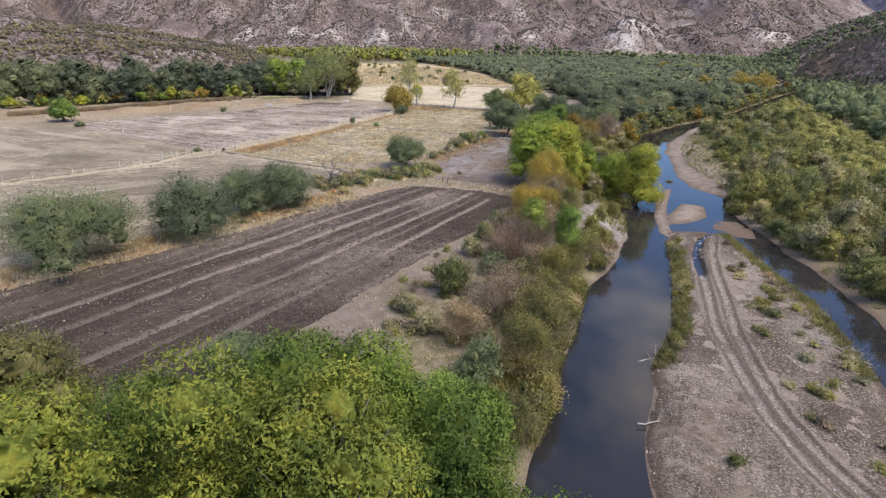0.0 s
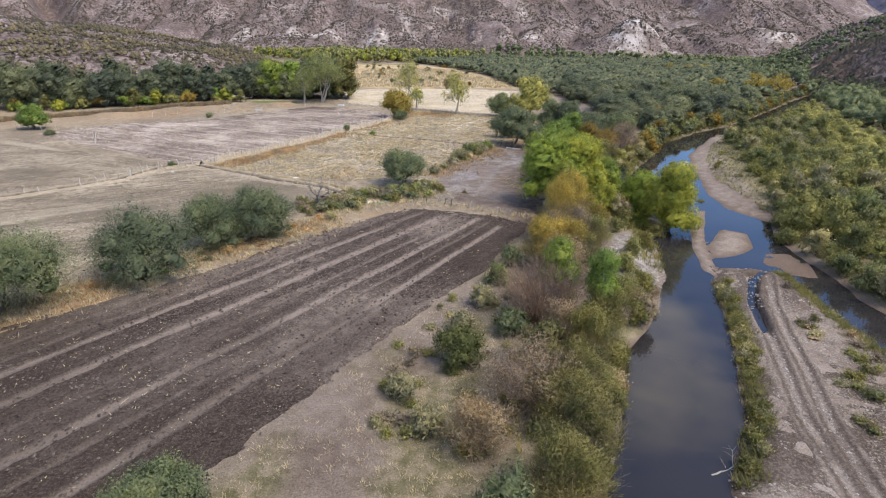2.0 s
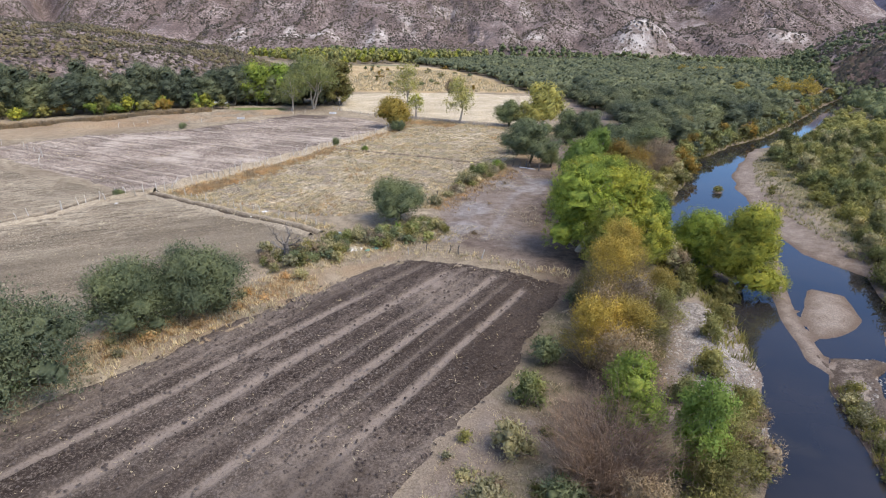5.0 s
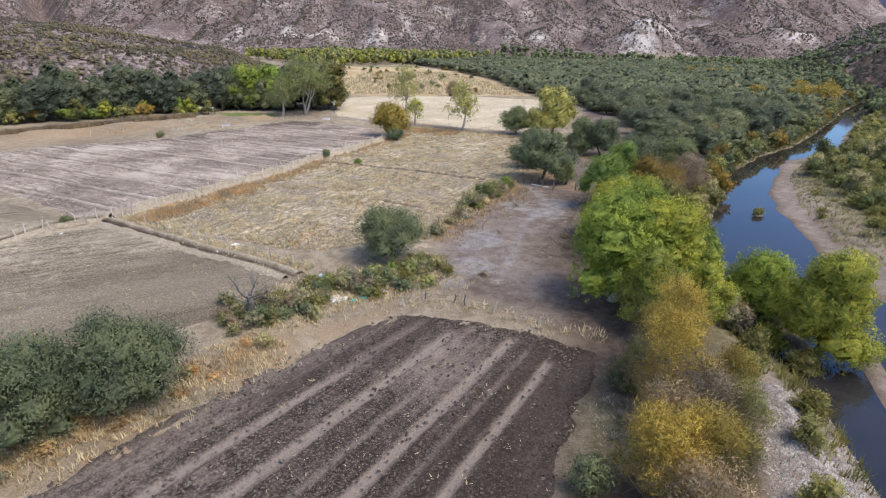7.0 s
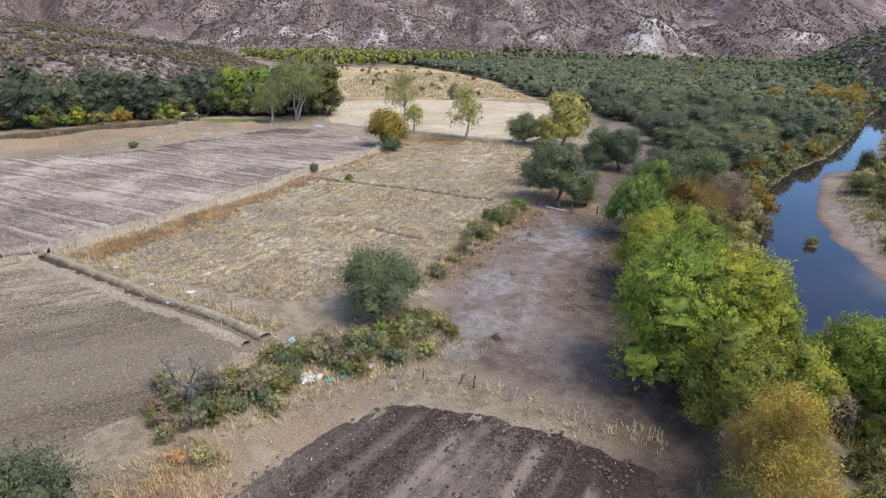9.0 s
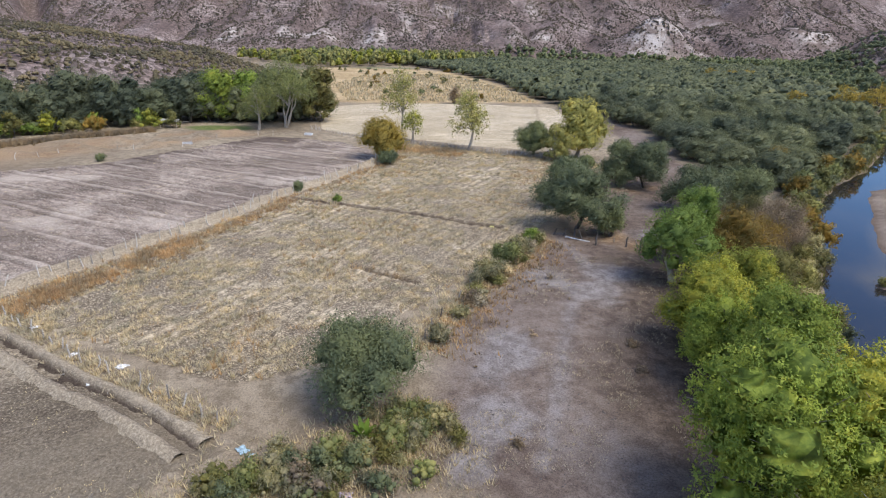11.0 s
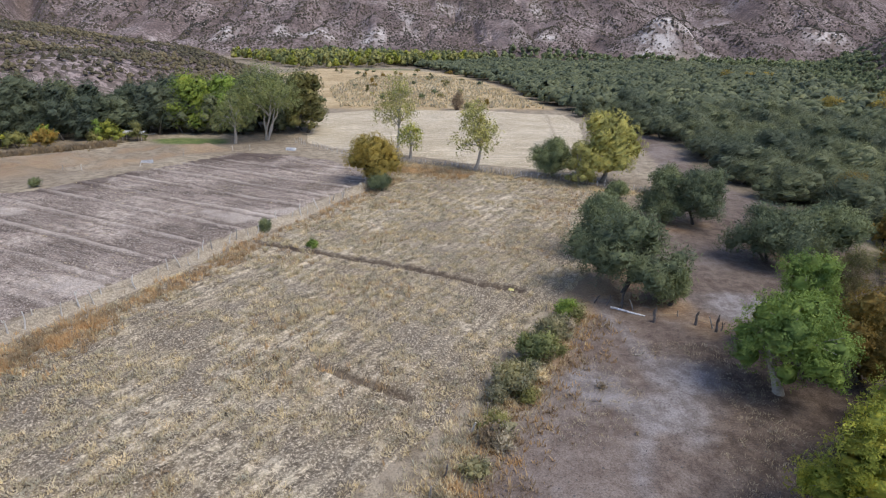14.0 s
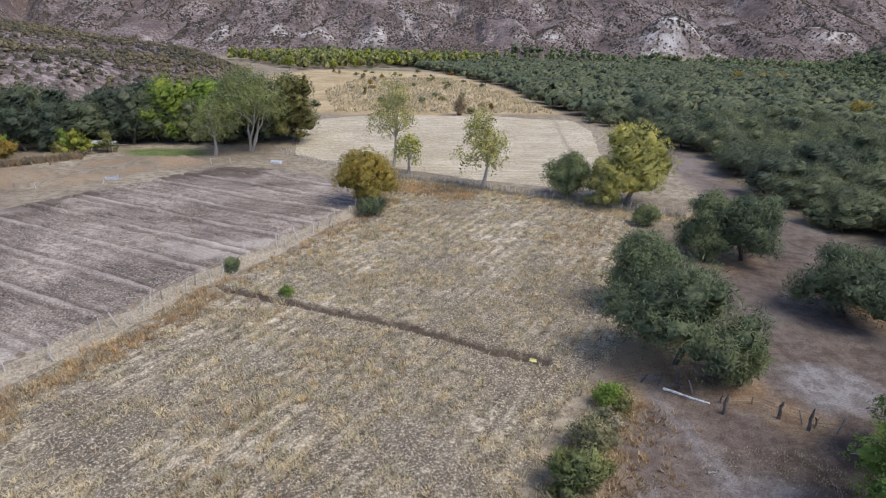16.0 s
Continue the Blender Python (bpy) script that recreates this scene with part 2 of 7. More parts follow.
def field_material(name, dark, mid, light, track, fleck, spots, heading=0.0, streak=0.5, moist_shade=None):
    """A worked field. The mesh carries a 'track' mask (wheel lines, bunds) and one for damp soil, darker soil and
    painted-in shade.
    """
    m, n, l, b = material(name)
    p = coords(n)
    big, med, fine = noise_node(n, l, p, 0.07, 6, 0.65), noise_node(n, l, p, 0.9, 6, 0.75), noise_node(n, l, p, 5.0, 6, 0.8)
    c = ramp(n, l, big, [(0.4, dark), (0.5, mid), (0.6, light)])
    c = mixc(n, l, ramp(n, l, med, [(0.45, grey(0)), (0.56, grey(0.85))]), c, spots)
    mp = n.new("ShaderNodeMapping")
    mp.vector_type = "TEXTURE"
    mp.inputs["Rotation"].default_value, mp.inputs["Scale"].default_value = (0, 0, radians(heading)), (7.0, 0.75, 1.0)
    l.new(p, mp.inputs["Vector"])
    lines = noise_node(n, l, mp.outputs["Vector"], 1.0, 5, 0.7)
    c = mixc(n, l, streak, c, mixc(n, l, 1.0, c, ramp(n, l, lines, [(0.38, grey(0.45)), (0.5, grey(1.0)), (0.62, grey(1.6))]), "MULTIPLY"))
    c = mixc(n, l, attr(n, "track"), c, track)
    c = mixc(n, l, ramp(n, l, fine, [(0.52, grey(0)), (0.6, grey(0.85))]), c, fleck)
    c = mixc(n, l, attr(n, "damp_shade"), c, moist_shade or dark)
    c = mixc(n, l, 1.0, c, ramp(n, l, fine, [(0.36, grey(0.55)), (0.5, grey(1.0)), (0.64, grey(1.3))]), "MULTIPLY")
    l.new(c, b.inputs["Base Color"])
    b.inputs["Roughness"].default_value = 0.95
    b.inputs["Specular IOR Level"].default_value = 0.1
    bump(n, l, b, fine, 0.7, 0.2)
    return m


M_GROUND = ground_material()
M_SAND = field_material("river sand", (0.11, 0.085, 0.07), (0.20, 0.162, 0.137), (0.285, 0.24, 0.205), (0.34, 0.287, 0.245), (0.34, 0.29, 0.25), (0.13, 0.104, 0.085), 65, 0.35)
M_PLOUGH = field_material("ploughed soil", (0.058, 0.044, 0.037), (0.095, 0.073, 0.062), (0.15, 0.12, 0.102), (0.31, 0.255, 0.215), (0.21, 0.175, 0.15), (0.05, 0.038, 0.033), 56.4, 0.7)
M_GOLDF = field_material("stubble soil", (0.34, 0.27, 0.18), (0.48, 0.40, 0.28), (0.62, 0.53, 0.385), (0.18, 0.147, 0.11), (0.66, 0.57, 0.43), (0.17, 0.135, 0.095), 58, 0.8, (0.13, 0.1, 0.075))
M_HARROW = field_material("harrowed soil", (0.14, 0.11, 0.09), (0.31, 0.25, 0.21), (0.45, 0.375, 0.315), (0.58, 0.50, 0.43), (0.56, 0.49, 0.42), (0.19, 0.15, 0.125), -25, 0.6, (0.12, 0.092, 0.078))
M_FALLOW = field_material("fallow soil", (0.16, 0.13, 0.096), (0.285, 0.235, 0.175), (0.40, 0.34, 0.255), (0.42, 0.36, 0.27), (0.48, 0.42, 0.32), (0.18, 0.145, 0.105), 32, 0.7)
# last tone: ditch bottoms and the ridge's painted shade line
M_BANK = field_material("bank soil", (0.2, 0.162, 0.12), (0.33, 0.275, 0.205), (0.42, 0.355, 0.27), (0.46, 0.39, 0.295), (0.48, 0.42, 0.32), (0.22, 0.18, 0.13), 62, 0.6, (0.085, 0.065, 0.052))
M_FARF = field_material("mown soil", (0.46, 0.385, 0.265), (0.57, 0.49, 0.35), (0.66, 0.58, 0.44), (0.38, 0.31, 0.22), (0.7, 0.62, 0.48), (0.46, 0.38, 0.27), 4, 0.5)


def water_material():
    m, n, l, b = material("river water")
    p = coords(n)
    l.new(ramp(n, l, noise_node(n, l, p, 0.07, 4), [(0.4, (0.022, 0.022, 0.026)), (0.6, (0.034, 0.031, 0.032))]), b.inputs["Base Color"])
    b.inputs["Roughness"].default_value, b.inputs["IOR"].default_value = 0.025, 1.44
    bump(n, l, b, noise_node(n, l, p, 0.9, 3), 0.06, 0.05)
    return m


M_WATER = water_material()


# ---- small tools ----
def lattice(ix, iy, seed):
    h = (ix * 374761393 + iy * 668265263 + seed * 982451653) & 0xFFFFFFFF
    h = ((h ^ (h >> 13)) * 1274126177) & 0xFFFFFFFF
    return ((h ^ (h >> 16)) & 0xFFFF) / 65535.0


def vnoise(x, y, seed=0):
    ix, iy = np.floor(x).astype(np.int64), np.floor(y).astype(np.int64)
    fx, fy = x - ix, y - iy
    fx, fy = fx * fx * (3 - 2 * fx), fy * fy * (3 - 2 * fy)
    a, b = lattice(ix, iy, seed), lattice(ix + 1, iy, seed)
    c, d = lattice(ix, iy + 1, seed), lattice(ix + 1, iy + 1, seed)
    return (a + (b - a) * fx) * (1 - fy) + (c + (d - c) * fx) * fy


def fbm(x, y, octaves=4, seed=0):
    """Smooth noise from about -1 to 1."""
    total, amp, norm = 0.0, 1.0, 0.0
    for k in range(octaves):
        total = total + amp * (vnoise(x * 2 ** k, y * 2 ** k, seed + k) * 2 - 1)
        norm, amp = norm + amp, amp * 0.5
    return total / norm


def line_dist(x, y, pts, closed=False):
    d = np.full(np.shape(x), 1e9)
    for (ax, ay), (bx, by) in zip(pts, list(pts[1:]) + ([pts[0]] if closed else [])):
        vx, vy = bx - ax, by - ay
        s = np.clip(((x - ax) * vx + (y - ay) * vy) / (vx * vx + vy * vy + 1e-9), 0, 1)
        d = np.minimum(d, np.hypot(x - ax - s * vx, y - ay - s * vy))
    return d


def inside(x, y, pts):
    r = np.zeros(np.shape(x), bool)
    for (ax, ay), (bx, by) in zip(pts, list(pts[1:]) + [pts[0]]):
        if ay != by:
            r ^= ((ay > y) != (by > y)) & (x < (bx - ax) * (y - ay) / (by - ay) + ax)
    return r


def sdist(x, y, pts):
    """Distance to a closed outline, positive inside."""
    d = line_dist(x, y, pts, True)
    return np.where(inside(x, y, pts), d, -d)


def step(a, b, v):
    s = np.clip((v - a) / (b - a), 0, 1)
    return s * s * (3 - 2 * s)


def mesh_np(name, verts, faces, mat, smooth=False, normals=None):
    """A mesh from arrays; faces is one array (n, 3) or (n, 4)."""
    me = bpy.data.meshes.new(name)
    k = faces.shape[1]
    me.vertices.add(len(verts)), me.loops.add(faces.size), me.polygons.add(len(faces))
    me.vertices.foreach_set("co", np.asarray(verts, np.float32).ravel())
    me.loops.foreach_set("vertex_index", np.asarray(faces, np.int32).ravel())
    me.polygons.foreach_set("loop_start", np.arange(0, faces.size, k, dtype=np.int32))
    me.polygons.foreach_set("loop_total", np.full(len(faces), k, np.int32))
    me.update(calc_edges=True)
    me.polygons.foreach_set("use_smooth", np.full(len(faces), smooth, bool))
    if normals is not None:
        me.attributes.new("custom_normal", "FLOAT_VECTOR", "POINT").data.foreach_set("vector", np.asarray(normals, np.float32).ravel())
    me.materials.append(mat)
    return me


def masks(me, **layers):
    for name, values in layers.items():
        me.attributes.new(name, "FLOAT", "POINT").data.foreach_set("value", np.asarray(values, np.float32).ravel())


def grid_faces(nx, ny):
    i = np.arange(nx * ny).reshape(ny, nx)
    return np.stack([i[:-1, :-1].ravel(), i[:-1, 1:].ravel(), i[1:, 1:].ravel(), i[1:, :-1].ravel()], 1)


def part(name, me, parent, label=""):
    ob = new(name, me)
    ob.parent = parent
    return tagged(ob, label=label)


def thing(name, x, y, z, label, category, group="", turn=0.0):
    ob = new(name)
    ob.empty_display_size = 0.3
    ob.matrix_world = pose(x, y, z, 0, 0, turn)
    return tagged(ob, label, category, group)


# ---- plan of the valley ----
WATER_Z = -1.8
LEFT_BANK = [(-14, -60), (-4, 0), (4, 22), (8.1, 33), (9.7, 36), (11.5, 41), (13.8, 48.5), (17.6, 57.3), (19.6, 62.3), (25.4, 70.8), (30, 81), (33.4, 92), (33, 100),
             (31.6, 106), (33.5, 113), (37.5, 124), (41.5, 133), (44.6, 140), (51, 150.4), (56, 158.4), (66, 178), (84, 198.7), (102, 214.5), (123, 238), (151, 272), (182, 310), (235, 370), (300, 470)]
RIGHT_BANK = [(12, -60), (22, 0), (37, 25), (44, 38), (48.4, 51.5), (51, 64.6), (51.2, 73.4), (52.2, 84.4), (52.5, 93.5), (56.5, 104), (53.4, 112), (54.5, 123.6), (57, 131),
              (59.4, 139), (61.5, 148.3), (67, 162), (82, 185), (90, 196), (103, 202), (110, 207), (134, 239), (158, 269), (192, 306), (250, 368), (315, 465)]
MAIN_BAR = [(10, -10), (14, 0), (15, 22), (15.6, 30), (17.1, 35), (19.9, 40.2), (20.9, 44.6), (25.5, 51), (29.3, 60.7), (32.5, 69.5), (35.4, 78.6), (38.5, 84), (43, 83.8), (46.8, 81.5),
            (46, 74.3), (45.2, 64.4), (45.3, 58), (43.2, 50), (41, 42), (35, 26), (20, 0), (14, -10)]
THIN_BAR = [(47.5, 111), (42.6, 102.8), (38.4, 92.3), (37.2, 87.1), (35.9, 83.3), (37.4, 80.2), (38.7, 85.6), (39.9, 90.5), (43.1, 98.3), (48.9, 111)]
MID_BAR = [(46.5, 100.6), (40.8, 92.4), (39.6, 87.4), (42.7, 88.1), (47.6, 91.7), (49.8, 98.2)]
WET_BAR = [(48.4, 89.9), (45.4, 85.8), (46.8, 81.7), (50, 80.2), (51.9, 86), (51.4, 89.2)]
WILLOW_BAR = [(35.4, 99.5), (36.6, 98), (37.8, 99), (38.2, 103), (37.4, 108), (36.4, 111), (35.6, 108), (35.2, 104)]
RIVER = LEFT_BANK + RIGHT_BANK[::-1]
ISLET = (56.8, 147.0)
BENCH = [(-700, -100), (-400, 100), (-240, 186), (-160, 240), (-105, 288), (-90, 340), (-105, 420), (-130, 520), (-190, 650), (-260, 730), (-500, 800), (-700, 800)]
EAST_FOOT = [(135, -150), (150, 60), (170, 200), (200, 385), (255, 470), (300, 600), (345, 690), (420, 745), (900, 790), (900, -150)]
PLOUGH = [(-4.2, 104), (2.6, 102.9), (8.7, 100.7), (15, 96.6), (13.9, 92.5), (11.8, 89), (6, 76.5), (0.8, 69), (-3.8, 62), (-8.2, 53), (-14.6, 42.3), (-21, 31), (-40, 12), (-66, 34), (-55, 47), (-43.5, 59.6),
          (-34.6, 69.1), (-25.3, 79.2), (-17.9, 89.4), (-11.3, 97.4)]
STUBBLE = [(-48.6, 134.5), (-39.5, 130), (-34.6, 128), (-27.4, 125.2), (-20.7, 122.2), (-15.9, 121.5), (-11, 124.5), (-6.5, 131), (-2, 136.5), (3, 144.5), (8.5, 156), (13, 161), (17.5, 168), (24, 185),
           (29.5, 207), (21, 215.5), (6, 220.5), (-2, 226.5), (-10.5, 229), (-11, 216), (-14.6, 206), (-18, 199), (-22, 189), (-25.4, 182.5), (-28.7, 177), (-31, 169.5), (-33.6, 163), (-36.8, 157), (-40, 152), (-42, 146), (-46, 140)]
HARROW = [(-55.5, 134), (-50.6, 140.5), (-46.4, 147.4), (-44.0, 154), (-40.6, 159), (-37.4, 164.6), (-34.8, 171), (-32.4, 178.6), (-29.0, 184), (-25.6, 190.4), (-21.8, 200.4), (-18.4, 207), (-15.5, 213.5), (-19, 224), (-26, 233), (-38, 238.5), (-50, 240), (-58, 228.6), (-68.6, 213.4), (-75, 203), (-98, 190), (-110, 170), (-84, 152), (-76, 147.5)]
FALLOW = [(-50, 130.5), (-40, 126), (-31, 121), (-22, 116.4), (-17, 112), (-22.5, 102), (-29, 95), (-37, 86), (-46, 73), (-58, 60), (-80, 70), (-100, 95), (-84, 112), (-60, 122)]
FALLOW_W = [(-60.5, 124.5), (-56.8, 131), (-62, 137), (-76, 144), (-90, 150), (-112, 164), (-135, 150), (-125, 120), (-102, 98), (-84, 114)]
FARFIELD = [(-37.5, 254), (-47, 300), (-46, 311), (-30, 324), (12, 329.5), (45, 320), (46, 296), (40, 265), (36, 238), (27, 224), (3, 232.5), (-10, 240), (-26, 246)]
FENCE_W = [(-59.5, 122), (-55.8, 131.0), (-49.4, 134.2), (-47.6, 140), (-43.4, 146.4), (-41.4, 152.4), (-38.2, 157.4), (-35.0, 163.2), (-32.4, 169.6), (-30.2, 177.3), (-26.9, 182.5), (-23.5, 189), (-19.5, 199), (-16.2, 205.5), (-12, 216)]
FENCE_SW = [(-49.3, 135.5), (-39.7, 129.2), (-31.1, 123.8), (-22.5, 119.2), (-15.5, 115.5)]
FENCE_E = [(-2.8, 127.1), (0.9, 135.6), (2.6, 138.8), (4.5, 142.5), (11, 153.1), (13.5, 158.4)]
FENCE_N = [(-10.7, 232), (0.9, 228), (11.4, 220.8), (21.4, 217.2), (26.7, 213.8), (33.4, 210), (39.5, 208)]
FENCE_NW = [(-40, 254), (-30, 245.5), (-23.6, 239), (-12, 233)]
FENCE_S = [(-3.6, 105.7), (-0.4, 107.2), (3.8, 105.6), (9.6, 102.2), (13.4, 100.2), (16.5, 99)]
FENCE_YARD = [(11, 158.4), (16.5, 160.6), (21.9, 158), (25.4, 157), (27.5, 154.6), (31, 153.4)]
FENCE_FAR = [(-95, 205), (-82, 219.5), (-67, 220), (-64.5, 229.5), (-58.7, 240.5), (-45, 243)]
MOUNDS = [(-112, 196), (-92, 205), (-80, 216), (-69, 221), (-62, 236), (-52, 243), (-58, 250), (-76, 246), (-98, 230), (-118, 208)]
DITCH_W = [(-86, 95), (-75, 105), (-61, 119.5), (-57.6, 130.5), (-52.2, 134.6)]
BANK_W = [(-50.6, 134.2), (-48.5, 140.4), (-44.2, 146.9), (-42.2, 152.9), (-39.0, 157.9), (-35.8, 163.6), (-33.2, 170), (-31.0, 177.7), (-27.7, 182.9), (-24.3, 189.4), (-20.3, 199.3), (-17.0, 205.8), (-13.2, 215)]
DITCH_SW = [(-51, 133.2), (-40.8, 127), (-32, 121.6), (-23.4, 117), (-17.5, 113)]
STUBBLE_DITCH = [(-28.5, 178), (-26.7, 177.4), (-23.4, 176.4), (-18.4, 174.4), (-14.3, 172.8), (-10.1, 171.2), (-5.6, 169.7), (0.2, 166.7), (4.4, 164.6), (8.8, 163.1)]
STUBBLE_RILL = [(-11.2, 146.4), (-8.3, 145.1), (-5.2, 143.4), (-3.2, 142.2)]
ROAD = [(62, 300), (59, 269), (55, 238), (52, 214), (54, 200), (64, 192)]
WOOD = [(66, 181), (60, 195), (57, 212), (59, 236), (64, 262), (58, 290), (50, 320), (44, 340), (36, 430), (10, 535), (-20, 600), (-70, 700), (60, 740), (260, 740), (320, 640), (250, 470), (180, 318), (150, 278), (121, 242), (100, 219), (82, 203)]
PALE_SPOTS = [(-268, 830, 22, 30), (-85, 825, 24, 26), (-160, 835, 40, 22), (-200, 840, 18, 30), (250, 800, 30, 34), (290, 800, 26, 20), (305, 775, 22, 18), (228, 770, 20, 18),
              (468, 848, 32, 26), (400, 815, 20, 16), (-350, 830, 14, 16), (20, 835, 18, 12), (120, 830, 22, 12)]


def ground_z(x, y):
    """Height of the ground, river bed included."""
    x, y = np.asarray(x, float), np.asarray(y, float)
    z = 0.12 * fbm(x / 9, y / 9, 3, 3) + 0.03 * fbm(x / 1.3, y / 1.3, 2, 5)
    # bench to the west
    d = sdist(x, y, BENCH)
    z = z + 15 * step(-4, 48, d) + 0.13 * np.clip(d - 45, 0, 500) + step(5, 60, d) * (3.5 * fbm(x / 55, y / 55, 4, 11) + 0.8 * fbm(x / 9, y / 9, 2, 12))
    # hillside to the east
    d = sdist(x, y, EAST_FOOT)
    z = z + 0.42 * np.clip(d, 0, 330) * step(0, 60, d) + step(0, 80, d) * 10 * fbm(x / 90, y / 90, 4, 21)
    # range to the north
    foot = 752 + 26 * fbm(x / 130, 0 * x, 3, 31)
    d = y - foot
    crest = 150 + 60 * fbm(x / 420, 0 * x + 3, 2, 33) - 78 * np.exp(-((x + 690) / 130) ** 2) - 92 * np.exp(-((x - 880) / 190) ** 2) + 0.04 * np.abs(x)
    way = np.degrees(np.arctan2(x, y - 60))
    crest = crest * (1 - 0.76 * np.exp(-((way + 33.7) / 1.3) ** 2)) * (1 - 0.66 * step(31, 38, way))
    rel = fbm(x / 120 + 0.25 * fbm(x / 60, y / 60, 2, 41), y / 210, 5, 42)
    ridge = 1 - np.abs(fbm(x / 85, y / 260, 3, 47))
    z = z + crest * step(-10, 560, d) + step(0, 110, d) * (22 * rel + 30 * (ridge - 0.7) - 13 * (1 - np.abs(fbm(x / 42 + 0.4 * fbm(x / 50, y / 50, 2, 49), y / 170, 3, 48))) ** 3) * (1 - 0.6 * np.exp(-((way + 33.7) / 1.3) ** 2)) + 13 * step(0, 50, d)
    z = z + 40 * np.exp(-(((x - 258) / 38) ** 2 + ((y - 812) / 34) ** 2)) + 26 * np.exp(-(((x - 465) / 44) ** 2 + ((y - 855) / 30) ** 2)) + 9 * np.exp(-(((x + 85) / 40) ** 2 + ((y - 838) / 26) ** 2))
    return z


def carve(x, y, z):
    """Cut the river into the ground. Returns height, wetness and sandiness."""
    near = (y < 480) & (y > -70) & (x > -40) & (x < 330)
    wet_dark, sand = np.zeros(x.shape), np.zeros(x.shape)
    xs, ys = x[near], y[near]
    wob = 0.7 * fbm(xs / 5, ys / 5, 3, 61)
    out = -sdist(xs, ys, RIVER) + wob
    zs = z[near]
    left = line_dist(xs, ys, LEFT_BANK) < line_dist(xs, ys, RIGHT_BANK)
    bank = np.where(left, WATER_Z + np.clip(out, -3, 60) * np.where(out > 0, 0.42, 0.35), WATER_Z + np.where(out > 0, 0.16 * np.clip(out, 0, 8) + 0.03 * np.clip(out - 8, 0, 60), 0.3 * np.clip(out, -3, 0)))
    level = np.where(left, zs, np.minimum(zs, bank + 10))
    new_z = np.minimum(level, bank)
    far_right = ~left & (out > 40)
    new_z = np.where(far_right, np.maximum(new_z, zs - 0.3), new_z)
    beach = np.interp(ys, [0, 98, 106, 125, 150, 168, 190, 480], [1, 1, 5, 7, 7, 5, 2, 1])
    gravel = np.interp(ys, [0, 66, 72, 90, 98, 480], [0, 0, 8, 8, -2, -3])
    spot = 1.6 * fbm(xs / 6, ys / 6, 2, 67)
    sd = np.where(left, step(gravel + 1, gravel - 1, out + spot), step(beach + 2, beach - 2, out + spot))
    for bar, top, slope in ((MAIN_BAR, 0.75, 0.3), (THIN_BAR, 0.22, 0.3), (MID_BAR, 0.2, 0.14), (WET_BAR, 0.03, 0.05), (WILLOW_BAR, 0.5, 0.4)):
        q = sdist(xs, ys, bar) + 0.5 * wob
        h = WATER_Z + np.minimum(slope * q, top) + np.where(q > 0.5, 0.06 * fbm(xs / 1.7, ys / 1.7, 3, 71), 0)
        new_z = np.where(q > -2.5, np.maximum(new_z, h), new_z)
        sd = np.maximum(sd, step(-1.0, 0.2, q))
    q = 1.1 - np.hypot(xs - ISLET[0], ys - ISLET[1])
    new_z = np.maximum(new_z, np.where(q > -1.5, WATER_Z + 0.3 * q, -9))
    z[near], sand[near] = new_z, sd
    wet_dark[near] = step(0.2, 0.03, new_z - WATER_Z) * 0.85
    return z, wet_dark, sand


TRACKS = [[(45, 83), (41.2, 80.2), (37.7, 74), (35.5, 67.3), (33.2, 60.5), (30, 51.3), (28.2, 42), (27.2, 35.8), (27.3, 30.9), (28, 26)],
          [(43, 80), (39, 72), (36.5, 65), (34.3, 58), (31.5, 50), (29.6, 42), (28.6, 36), (28.8, 31), (29.6, 26)]]


def axis(lo, hi, fine, a, b, cap):
    mid = list(np.arange(lo, hi, fine))
    up, s = [hi], fine
    while up[-1] < b:
        s = min(s * 1.08, cap if up[-1] < 1250 else s * 1.08)
        up.append(up[-1] + s)
    dn, s = [lo - fine], fine
    while dn[-1] > a:
        s = min(s * 1.08, cap if dn[-1] > -1100 else s * 1.08)
        dn.append(dn[-1] - s)
    return np.array(dn[::-1] + mid + up)


